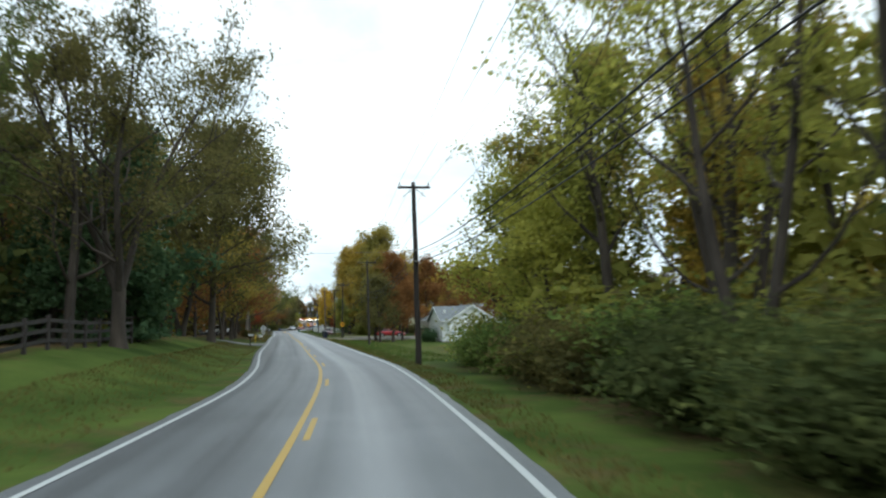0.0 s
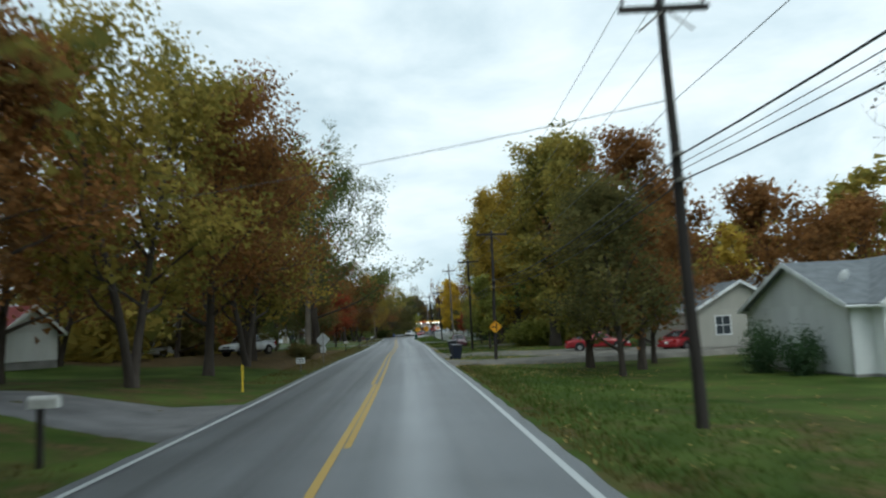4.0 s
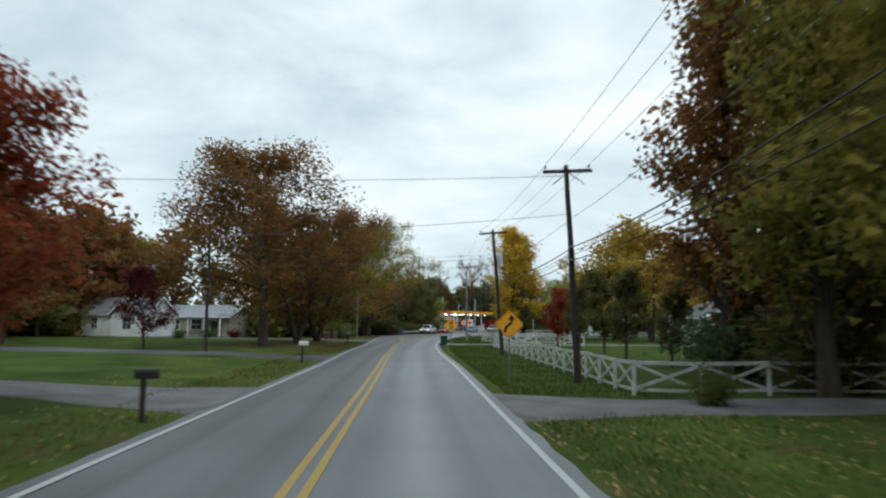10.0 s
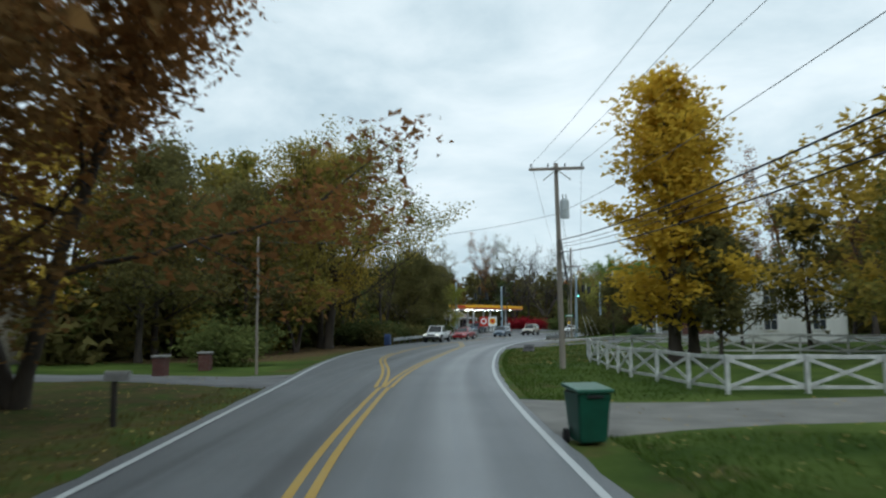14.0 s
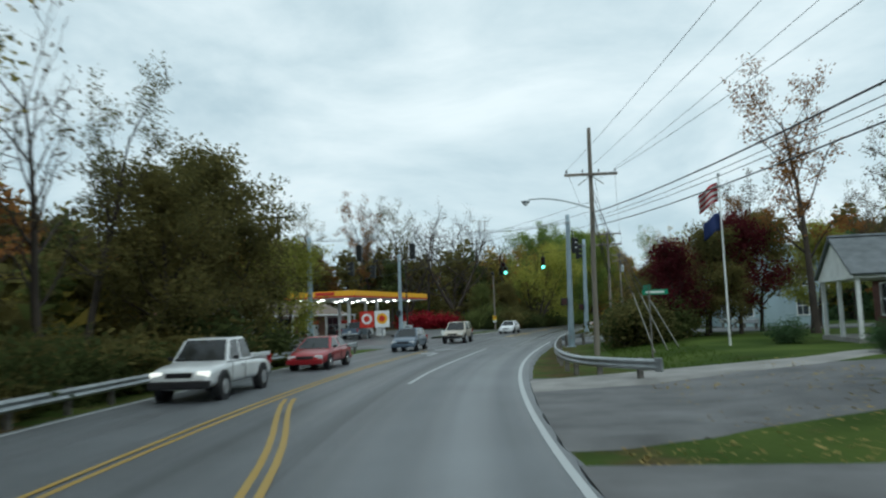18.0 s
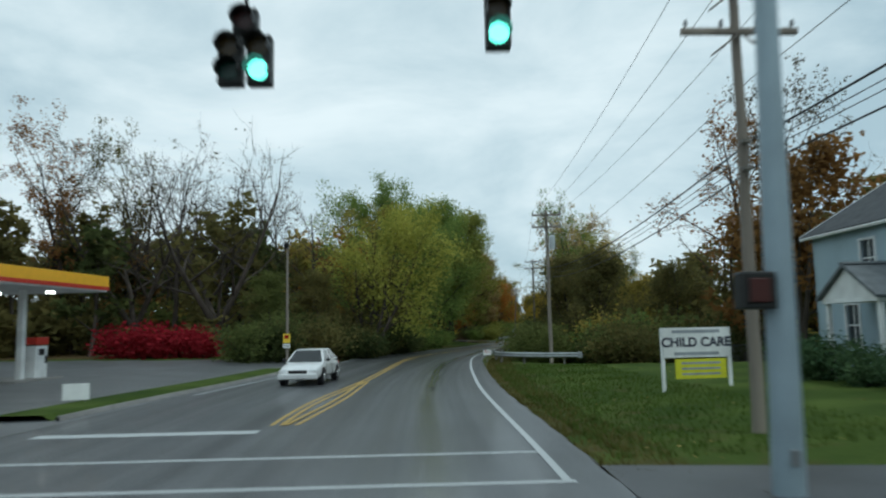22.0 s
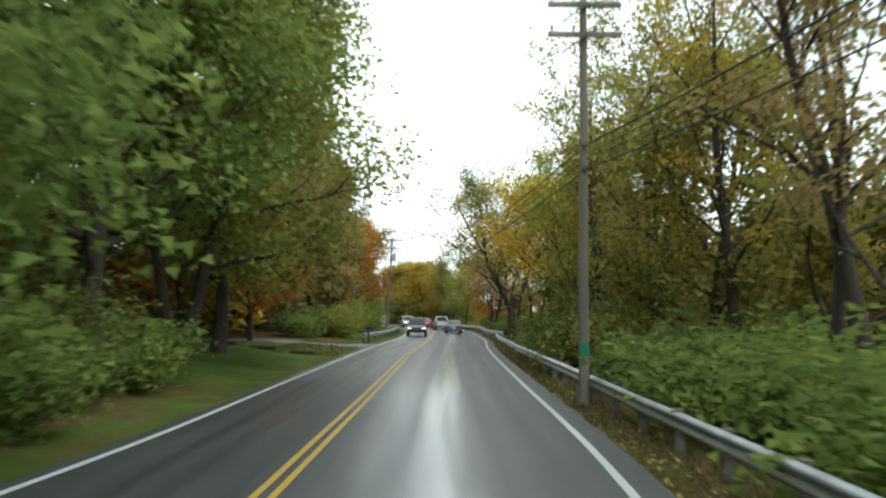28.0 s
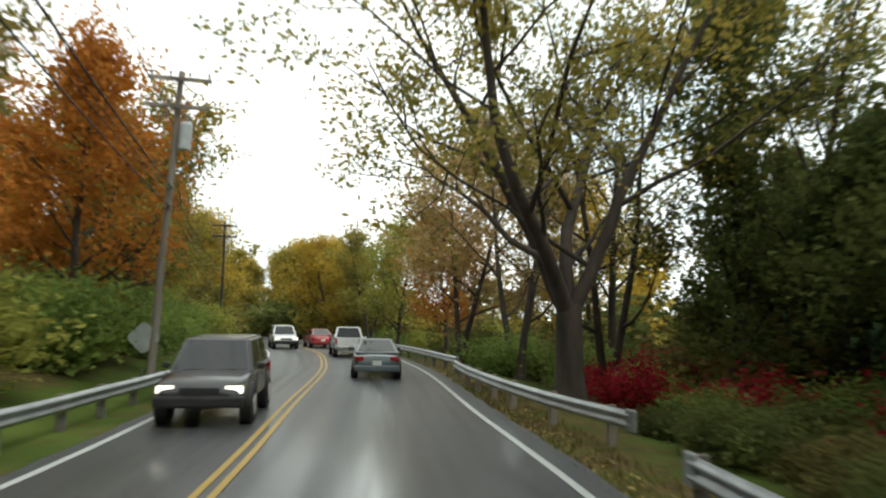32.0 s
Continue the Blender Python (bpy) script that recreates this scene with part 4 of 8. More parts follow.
def plant(s, d, form, colour, height, turn=None, wide=1.0, bark=None, group="", say=""):
    """One tree or bush with its own trunk and crown, standing on the land."""
    if (s, d) in CLOSE:
        form = "fine_" + form
    elif abs(d) < 21 and "near_" + form in FORMS:
        form = "near_" + form
    wood, crown, h, r = FORMS[form]
    k = height / h
    shrub = form.startswith("bush")
    turn = random.uniform(0, 360) if turn is None else turn
    x, y = road_xy(s, d)
    m = pose(x, y, float(ground_z(x, y)[0]) - 0.03, 0, 0, turn + (0 if turn else 0))
    word = TREE_WORDS[colour]
    if form.startswith("bare"):
        say = say or "nearly leafless autumn tree with grey branches"
    label = say or (f"{word} leafy bush beside the road" if shrub else f"autumn tree with {word} leaves beside the road")
    ob = hold("bush" if shrub else "tree", m, label, "bush" if shrub else "tree", group)
    ob.scale = (k * wide, k * wide, k)
    part("stem" if shrub else "trunk", wood, bark or BARK, ob)
    part("foliage" if shrub else "crown", crown, LEAF[colour], ob)
    return ob


# trees whose crowns hang close over the road, with finer leaves
CLOSE = {(223, -12.3), (70.5, -9.6), (231.4, -11.2), (73, -12.5), (238.5, -10.6), (410, -9), (422, -9.3), (428, -9.2), (434, -9.6), (290, -17.6), (104, -10)}
# single trees that stand out along the way: station, metres right, form, leaves, height
STANDING = [
    # start, left of the road
    (35.9, -12.5, "airy2", "olive", 15), (30, -15.5, "airy", "green", 14), (37.6, -10.7, "forked", "olive", 15.5), (44, -13.5, "airy2", "green", 15), (43, -15.2, "pine", "pine", 11), (49, -13.2, "pine", "pine", 15),
    (54, -14.5, "pine", "pine", 14), (49, -19, "oak", "green", 13), (70.5, -9.6, "oak", "olive", 20), (73, -12.5, "oak2", "mixed", 20), (78, -15, "oak", "mixed", 18), (88, -13, "maple", "rust", 12), (95, -10.5, "oak2", "mixed", 14.5),
    (98, -17, "oak", "rust", 13), (104, -10, "oak", "rust", 15), (113, -10, "oak2", "mixed", 15), (120, -11, "oak", "olive", 15), (110, -20, "oak2", "rust", 12), (62, -22, "oak", "mixed", 14), (88, -26, "oak2", "olive", 13),
    # start, right: the wood's edge and past it
    (38.5, 9.5, "airy2", "lime", 13), (36, 11, "oak2", "mixed", 12), (36, 9, "maple", "spring", 10), (34, 8.9, "airy", "lime", 14), (31, 11, "tall2", "lime", 15), (26, 9.4, "airy", "spring", 16), (22, 12, "airy2", "mixed", 16), (29, 8.2, "maple", "spring", 7.5), (17, 9.4, "airy2", "spring", 15), (20, 10.5, "airy", "spring", 16),
    (12, 9.6, "airy", "lime", 16), (8, 12, "tall2", "olive", 17), (30, 16, "tall", "yellow", 15), (36, 17, "airy", "lime", 15),
    (99, 9.5, "maple", "olive", 9), (106, 9.8, "tall", "mixed", 13), (104, 12, "tall2", "rust", 13), (108, 14, "maple", "rust", 9), (104, 36, "bare", "grey", 15), (112, 42, "bare2", "grey", 15), (118, 40, "bare", "grey", 17), (98, 42, "bare", "grey", 16),
    (128, 40, "oak", "rust", 12), (122, 32, "maple", "rust", 10), (100, 31, "bare", "grey", 15), (95, 34, "bare2", "grey", 15), (108, 33, "bare", "grey", 16), (90, 32, "bare", "grey", 14), (92, 40, "bare2", "grey", 15), (86, 46, "bare", "grey", 15), (79, 44, "bare2", "grey", 13),
    # the straight, right
    (134, 13.6, "tall2", "mixed", 20), (137, 16.5, "oak", "bright", 15), (134, 7.6, "small", "lime", 6.5), (126, 22, "oak2", "rust", 13), (129, 17, "oak", "rust", 13), (118, 27, "oak", "rust", 12), (145, 12, "tall", "yellow", 19), (149, 10, "tall", "yellow", 18), (152, 15, "oak", "yellow", 18), (140, 20, "airy2", "yellow", 16), (155, 11.5, "tall", "yellow", 18),
    (165, 14.5, "tall", "rust", 14), (163.5, 18.8, "tall", "yellow", 13), (171, 13, "tall2", "mixed", 14), (177, 11.9, "tall", "mixed", 20), (184, 12.6, "tall", "mixed", 18), (190.7, 12.4, "tall", "rust", 18), (181, 18, "tall2", "rust", 19), (196, 18, "oak", "mixed", 15), (172, 21, "oak", "rust", 14), (187, 15, "tall", "olive", 17),
    (158, 9.2, "maple", "lime", 6), (200.4, 13.6, "small", "olive", 4.5), (207.8, 13.4, "small", "olive", 5.5), (216.5, 14.2, "small", "olive", 6), (223, 13.6, "small", "olive", 6), (230.5, 13, "small", "red", 5.4), (254, 12, "small", "olive", 6.2), (237.7, 15, "small", "olive", 5.5),
    (256.5, 10.6, "tall", "gold", 14.5), (258.6, 12.0, "tall", "gold", 13.5), (262, 24, "oak", "yellow", 14), (252, 27, "oak2", "yellow", 14), (256, 22, "oak", "mixed", 10), (268, 21, "oak", "olive", 9), (272, 18, "maple", "olive", 7), (246, 36, "oak", "yellow", 12), (240, 45, "oak2", "lime", 17), (268, 34, "oak", "mixed", 13),
    # the straight, left
    (122, -12, "oak", "mixed", 16), (128.5, -13, "oak", "yellow", 15), (127, -25, "oak2", "rust", 11), (137, -9.4, "airy", "green", 18), (143, -9.2, "spread", "green", 18), (146, -16, "oak", "green", 12), (148, -22, "oak2", "rust", 12),
    (161, -12, "oak", "olive", 9.5), (166, -15, "oak2", "green", 9.5), (170, -18, "oak", "green", 9), (172, -12.5, "tall", "rust", 17), (176, -14, "oak2", "red", 13), (179, -10.5, "maple", "red", 8), (184, -20, "oak", "rust", 12), (175, -24, "oak2", "mixed", 13),
    (222, -33, "oak", "rust", 11), (232, -41, "oak", "rust", 13), (244, -43, "oak2", "rust", 14), (216, -19.3, "maple", "maroon", 6.0), (223, -12.3, "oak", "russet", 16.2), (231.4, -11.2, "oak2", "russet", 12.6), (226, -46, "oak2", "orange", 13), (204, -38, "oak", "rust", 12),
    (238.5, -10.6, "oak2", "rust", 14), (262, -19, "oak", "olive", 13), (266.5, -20.5, "oak", "olive", 14), (263, -25, "oak2", "yellow", 15), (273, -17, "oak", "olive", 13), (278, -15, "oak2", "mixed", 12), (268, -46, "oak", "mixed", 14),
    # junction
    (287, -15.6, "spread", "mixed", 17.5), (290, -17.6, "oak", "yellow", 19), (286, -20, "oak2", "olive", 16), (280, -23, "oak2", "mixed", 17), (295, -16.8, "airy2", "olive", 12), (300, -14.6, "bare", "grey", 12), (306, -13.6, "oak", "olive", 9), (310.5, -13.2, "oak2", "olive", 8), (314.6, -15.5, "oak", "olive", 12), (318, -13.2, "oak2", "lime", 7.4), (298, -17.5, "bare2", "grey", 13), (304, -16, "airy", "olive", 12), (309, -15.5, "oak2", "olive", 11), 
    (288.5, 10.6, "maple", "olive", 5.7), (304, 28, "airy", "rust", 17), (316, 26, "airy2", "rust", 12), (296, 34, "airy", "rust", 14), (323, 22, "airy", "grey", 12), (322, 13.5, "maple", "maroon", 7), (326, 15.5, "maple", "olive", 7.5), (319, 9.6, "maple", "maroon", 5.5), (320, 17, "airy", "rust", 14), (321.5, 11.5, "maple", "olive", 6.5), (320, 12.5, "maple", "olive", 4), (330, 20, "maple", "lime", 7),
    (346, 34, "oak", "olive", 12), (378, 22.3, "oak2", "russet", 13.5), (325.2, 9.7, "maple", "olive", 5.0), (323.2, 10.2, "maple", "maroon", 4.6), (326, 12.4, "maple", "russet", 6.0), (386, 21, "airy2", "rust", 18), (387, 26, "oak", "olive", 10), (393, 24, "oak2", "olive", 11), (391, 33, "oak", "rust", 12), (385, 37, "oak2", "olive", 12), (399, 27, "oak", "olive", 11), (397, 18, "oak2", "olive", 9), (376, 34, "pine", "pine", 12), (384, 24, "airy", "grey", 17), (366, 36, "airy", "grey", 13), (390, 30, "bare", "grey", 14), (398, 22, "bare2", "grey", 13),
    (388.5, -20.5, "bare_big", "grey", 17), (393, -31, "bare_big", "rust", 17), (400, -34, "airy", "olive", 20), (394, -38, "airy", "rust", 20), (406, -25, "bare2", "grey", 18), (396, -29, "bare", "grey", 18), (403, -37, "bare2", "grey", 19), (411, -35, "bare", "grey", 19), (397, -44, "airy", "grey", 19), (400, -24, "bare2", "grey", 18), (412, -21, "bare2", "grey", 17), (390, -46, "airy", "olive", 19), (384, -52, "airy", "rust", 18), (416, -27, "bare", "grey", 18), (408, -31, "bare", "grey", 18),
    (398, -9.6, "maple", "olive", 8.5), (404, -11, "spread", "bright", 15), (410, -9, "oak2", "bright", 16), (390, -12, "maple", "olive", 7), (387, -15, "maple", "green", 6.5), (416, -11, "oak", "bright", 16), (395, -9.4, "airy2", "mixed", 13.5),
    # the last stretch
    (388, 11, "maple", "olive", 9), (393, 9, "maple", "olive", 9), (399, 9.5, "oak", "olive", 10), (407, 10, "airy", "bright", 15), (414, 9, "airy2", "tan", 15), (418, 8.9, "airy", "tan", 15), (421, 9.5, "airy2", "lime", 15), (428, 10, "airy", "yellow", 16), (433, 8.5, "airy", "tan", 16), (430, 9.6, "oak", "mixed", 14), (438, 10, "airy", "lime", 16),
    (443, 8.5, "airy", "lime", 16), (446, 8.2, "oak", "lime", 14), (440, 9, "airy2", "yellow", 16), (449, 9.5, "airy2", "lime", 15), (457.5, 7.6, "high_maple", "gold", 12), (456, 12, "airy", "yellow", 16), (464, 11, "airy", "lime", 15), (477.3, 5.9, "forked", "mixed", 17), (483, 9, "airy2", "olive", 14), (481, 13, "tall2", "green", 17), (479, 14, "airy", "green", 16), (468, 15, "airy2", "green", 14), (470.5, 15.6, "pine", "pine", 11), (476, 15, "pine", "pine", 11),
    (472, 17, "airy", "olive", 13), (490, 12, "airy", "olive", 15), (500, 6.6, "oak2", "tan", 15), (493, 8, "airy2", "tan", 15), (488, 6.8, "airy", "tan", 12), (508, 8, "oak", "orange", 11), (497, 14, "oak", "yellow", 12), (516, 6.5, "oak", "lime", 11), (526, 7, "oak2", "mixed", 12),
    (422, -9.3, "oak", "bright", 17), (428, -9.2, "oak2", "lime", 17), (434, -9.6, "oak", "lime", 18), (438, -12.5, "oak2", "mixed", 15), (443, -12.5, "maple", "mixed", 11), (447, -14, "maple", "orange", 11), (451, -13, "maple", "orange", 10), (458, -15.2, "tall", "tan", 17), (468, -10.6, "tall", "tan", 16), (472, -11, "tall2", "mixed", 15), (464, -14, "tall", "tan", 18), (452, -18, "tall", "dun", 18), (461, -18, "tall2", "tan", 19), (467, -17, "tall", "tan", 19), (474, -15.5, "tall2", "dun", 17), (470, -13, "tall2", "tan", 18), (476, -12, "tall", "orange", 11), (442, -20, "oak", "green", 15),
    (482, -10.4, "oak", "orange", 11), (490, -11.5, "oak2", "mixed", 12), (497, -13, "oak", "rust", 12), (504, -14, "oak", "rust", 12), (512, -13, "oak2", "mixed", 12), (522, -14, "oak", "yellow", 11),
]
BROAD = {(223, -12.3): 1.4, (378, 22.3): 1.1, (134, 13.6): 1.5, (143, -9.2): 1.05, (287, -15.6): 1.25, (231.4, -11.2): 1.2, (238.5, -10.6): 1.2, (256.5, 10.6): 1.35, (258.6, 12.0): 1.3, (262, 24): 1.3, (252, 27): 1.3, (477.3, 5.9): 1.15}
for s, d, form, colour, height in STANDING:
    plant(s, d, form, colour, height, wide=BROAD.get((s, d), 1.0), bark=PALE_BARK if (s, d) in ((137, -9.4),) or (form in ("bare", "bare2") and s < 200) else None)

# a willow-like tree that leans out over the road
a, b = road_xy(391.5, 0), road_xy(391.5, 1)
plant(391.5, -8.3, "leaning", "spring", 12.5, math.degrees(math.atan2(b[1] - a[1], b[0] - a[0])) - 13, say="yellow-green tree leaning out over the road")

# lone shrubs
for s, d, colour, height, wide in [
    (384, -19.8, "scarlet", 2.5, 1.3), (384.6, -22.2, "scarlet", 2.8, 1.3), (385.3, -24.8, "scarlet", 2.9, 1.3), (386, -27.4, "scarlet", 2.7, 1.3), (483, 9.6, "scarlet", 2.0, 1.3), (486, 13, "scarlet", 2.3, 1.4), (479, 8.4, "scarlet", 1.8, 1.1),
    (475, 10.5, "scarlet", 2.2, 1.2), (466, 12, "scarlet", 2.4, 1.4), (470, 13, "scarlet", 2.6, 1.4), (457.6, 6.1, "spring", 1.4, 1.1), (453.4, 7.6, "gold", 1.6, 1.1), (474, 8.6, "bright", 1.4, 1.2), (490, 6.9, "bright", 2.4, 1.3), (466, 8.6, "olive", 1.6, 1.2), (258, -12, "green", 2.6, 1.3), (128, -8.6, "olive", 1.5, 1.2), (131, -9.4, "rust", 1.2, 1.3),
    (357.5, 14, "pine", 1.5, 1.2), (354.8, 13.6, "pine", 1.6, 1.2), (352, 13.6, "pine", 1.5, 1.1), (349.5, 13.4, "pine", 1.3, 1.1), (346.5, 13.6, "olive", 1.6, 1.0), (300, 13, "pine", 1.2, 0.9), (309, 12.6, "pine", 1.2, 1.0), (95.5, 15.9, "pine", 2.0, 0.6), (98.2, 15.6, "pine", 2.4, 0.55), (224.3, 30, "pine", 1.1, 1.1), (223.3, 25.6, "olive", 1.0, 1.2), (224.5, 33, "pine", 1.2, 1.1),
    (245.5, -27.6, "pine", 1.2, 1.0), (251.5, -26.6, "pine", 1.3, 1.2), (254.3, -24.6, "maroon", 1.2, 1.2), (150, 20, "lime", 2.6, 1.3), (138.5, 12, "lime", 2.8, 1.3), (136.5, 14, "lime", 3.0, 1.2), (141.5, 14.5, "lime", 3.2, 1.4), (147, 22, "olive", 2.4, 1.2), (182, 8.2, "green", 1.2, 0.8)]:
    plant(s, d, "bush_near" if abs(d) < 16 else "bush_mid", colour, height, wide=wide)


MASS = {}
WOOD_MASS = [[], [], 0]


def corners_of(me):
    v = np.empty(3 * len(me.vertices), dtype=np.float32)
    me.vertices.foreach_get("co", v)
    return v.reshape(-1, 3)


LOOSE = {k: (corners_of(f[0]), [tuple(p.vertices) for p in f[0].polygons], corners_of(f[1])) for k, f in FORMS.items() if k in ("far", "far2", "bush", "bush2", "bush_mid", "bush_mid2")}


def mass(s, d, form, colour, height, turn, wide):
    """Adds one tree or bush to the woods behind, which nobody could count."""
    wood, wood_faces, crown = LOOSE[form]
    k = height / FORMS[form][2]
    x, y = road_xy(s, d)
    m = np.array(pose(x, y, float(ground_z(x, y)[0]) - 0.03, 0, 0, turn) @ Matrix.Diagonal((k * wide, k * wide, k, 1)))
    place = lambda v: v @ m[:3, :3].T + m[:3, 3]  # noqa: E731
    MASS.setdefault(colour, []).append(place(crown))
    if form.startswith("bush"):
        return
    n = WOOD_MASS[2]
    WOOD_MASS[0].append(place(wood))
    WOOD_MASS[1].extend(tuple(i + n for i in f) for f in wood_faces)
    WOOD_MASS[2] += len(wood)


def belt(s0, s1, d0, d1, step, colours, low, high, seed, under=True):
    """Woods in the back: trees and their undergrowth over a stretch of land."""
    rng = random.Random(seed)
    close = max(abs(d0), abs(d1)) <= 20
    s = s0
    while s < s1:
        tree = (s + rng.uniform(-1, 1), rng.uniform(d0, d1), rng.choice(["maple", "tall"] if close else ["far", "far2"]), rng.choice(colours), rng.uniform(low, high), rng.uniform(0, 360), rng.uniform(0.9, 1.3))
        (plant if close else mass)(*tree)
        if under:
            mass(s + rng.uniform(-2, 2), rng.uniform(d0, d1), rng.choice(["bush_mid", "bush_mid2"] if close else ["bush", "bush2"]), rng.choice(["olive", "green", "olive", "mixed"]), rng.uniform(3.5, 6), rng.uniform(0, 360), rng.uniform(1.0, 1.5))
        s += step * rng.uniform(0.7, 1.3)


belt(-10, 40, 16, 24, 3.2, ["lime", "lime", "mixed"], 11, 15, 31)
belt(-10, 44, 25, 38, 6, ["olive", "mixed", "lime"], 8, 12, 32)
belt(-5, 70, -34, -19, 3.6, ["green", "olive", "mixed"], 12, 16, 33)
belt(70, 160, -56, -42, 5.5, ["rust", "mixed", "olive", "orange"], 6, 9, 34)
belt(58, 86, -34, -21, 3.5, ["olive", "green", "rust"], 8, 11, 68)
belt(120, 175, -30, -20, 4.5, ["green", "olive", "rust"], 9, 13, 49)
belt(60, 130, 62, 74, 6.5, ["rust", "grey", "olive"], 9, 12, 35)
belt(130, 300, 42, 58, 4.6, ["rust", "mixed", "yellow", "olive", "orange"], 13, 17, 36)
belt(222, 278, -60, -43, 1.1, ["rust", "russet", "olive", "russet"], 13, 18, 80)
belt(175, 265, -66, -52, 4.0, ["rust", "mixed", "olive", "orange"], 12, 16, 37)
belt(178, 228, -58, -46, 4.5, ["rust", "orange", "olive"], 10, 14, 50)
belt(150, 205, 21, 34, 4.2, ["rust", "mixed", "yellow", "green"], 13, 17, 47)
belt(264, 318, -40, -22, 3.0, ["olive", "green", "mixed", "rust"], 10, 14, 38)
belt(262, 314, -25, -19, 2.4, ["olive", "green", "olive", "mixed"], 4.5, 7.5, 39)
belt(290, 345, 34, 50, 4.5, ["olive", "rust", "mixed"], 11, 15, 40)
belt(345, 380, 36, 56, 4.5, ["olive", "rust", "mixed"], 11, 15, 63)
belt(338, 396, -68, -56, 1.6, ["olive", "russet", "olive", "ivy"], 12, 16, 77)
belt(346, 398, -53.5, -49, 1.3, ["olive", "ivy", "olive", "russet"], 8.5, 11.5, 81)
belt(345, 440, -72, -54, 4, ["olive", "grey", "russet", "mixed"], 13, 18, 41)
belt(388, 440, -50, -22, 1.3, ["olive", "ivy", "olive", "russet"], 10, 14, 42)
belt(424, 466, 13, 20, 3.6, ["olive", "ivy", "mixed", "olive"], 7, 10.5, 72)
belt(400, 470, 18, 30, 4.5, ["olive", "ivy", "mixed", "green"], 8, 12, 43)
belt(382, 404, 22, 55, 1.0, ["olive", "russet", "olive", "russet"], 10, 15, 64)
belt(458, 494, 14, 20, 2.6, ["ivy", "olive", "green", "olive"], 8, 12, 84)
belt(470, 600, 16, 36, 5.0, ["olive", "yellow", "mixed", "lime"], 6, 9.5, 44)
belt(418, 600, -34, -17, 3.0, ["tan", "rust", "mixed", "yellow", "orange"], 12, 16, 45)
belt(530, 640, -12, -7, 3, ["rust", "yellow", "mixed"], 9, 13, 46)
belt(530, 640, 6, 14, 3, ["mixed", "yellow", "olive"], 10, 14, 48)
belt(560, 660, -60, 40, 2.2, ["rust", "yellow", "mixed", "olive"], 11, 16, 65)


def thicket(s0, s1, d0, d1, step, colours, low, high, seed, near=False):
    """Bushes one by one where the camera passes, the rest joined to the woods."""
    rng = random.Random(seed)
    s = s0
    while s < s1:
        d, colour, h, turn, wide = rng.uniform(d0, d1), rng.choice(colours), rng.uniform(low, high), rng.uniform(0, 360), rng.uniform(0.9, 1.4)
        if near:
            plant(s, d, rng.choice(["bush_near", "bush_near2"]), colour, h, turn, wide, None, "roadside bushes")
        else:
            mass(s, d, rng.choice(["bush_mid", "bush_mid2"]), colour, h, turn, wide)
        s += step * rng.uniform(0.7, 1.3)


thicket(3, 19, 6.6, 7.6, 1.5, ["ivy", "green", "ivy"], 1.9, 2.6, 51, True)
thicket(19, 40, 6.6, 8.8, 1.4, ["green", "bright", "lime", "olive"], 1.8, 3.2, 52, True)
thicket(0, 38, 10.5, 15, 1.2, ["olive", "green", "lime"], 2.2, 4.2, 53)
thicket(290, 315, -12.6, -11.6, 1.2, ["olive", "ivy"], 1.4, 2.4, 69)
thicket(291, 314, -15, -12.5, 1.2, ["ivy", "olive", "ivy"], 1.8, 3.4, 54)
thicket(387, 408, -9.2, -7.6, 1.2, ["ivy", "olive", "ivy", "green"], 1.6, 3.2, 70, True)
thicket(378, 392, -16, -11, 1.2, ["ivy", "olive", "ivy", "green"], 2.2, 3.6, 75, True)
thicket(22, 62, -20.5, -18, 1.3, ["pine", "olive", "green"], 2.4, 4.2, 76)
thicket(406, 424, -8.8, -7.6, 1.3, ["green", "bright", "bright"], 1.6, 3.0, 55, True)
thicket(386, 425, -14.5, -12, 1.2, ["ivy", "olive", "ivy", "green"], 2.4, 4.2, 56)
thicket(382, 402, 5.4, 7.6, 1.25, ["green", "olive", "green", "ivy"], 2.0, 3.6, 71, True)
thicket(402, 422, 5.8, 7.6, 1.25, ["bright", "green", "bright", "green"], 1.8, 3.0, 57, True)
thicket(422, 447, 5.8, 7.6, 1.25, ["bright", "green", "lime", "green"], 2.0, 3.6, 74, True)
thicket(382, 452, 9.5, 13.5, 1.0, ["green", "bright", "mixed", "lime"], 2.4, 4.2, 58, True)
thicket(450, 472, 5.6, 7.6, 1.1, ["ivy", "olive", "ivy", "green"], 0.7, 1.3, 82, True)
thicket(470, 500, 8, 14, 1.4, ["green", "bright", "lime", "olive"], 1.4, 2.6, 83, True)
thicket(500, 560, 8, 14, 1.6, ["green", "bright", "lime", "olive"], 1.4, 2.6, 59)
thicket(458, 560, -12, -8.8, 1.7, ["green", "bright", "mixed", "lime"], 1.6, 3.2, 60, True)
thicket(316.5, 325.2, 7.0, 9.6, 0.6, ["ivy", "olive", "ivy"], 1.6, 2.7, 67, True)
thicket(377, 386, 9.6, 13, 0.9, ["ivy", "olive", "ivy", "green"], 2.2, 3.4, 61, True)
thicket(172, 179, 13, 15.5, 1.2, ["pine", "olive"], 2.2, 3.6, 78, True)
thicket(186, 195, 13, 15.5, 1.2, ["pine", "olive"], 2.2, 3.6, 79, True)
thicket(382, 390, 12, 40, 0.35, ["ivy", "olive", "ivy", "green"], 2.4, 4.0, 66)


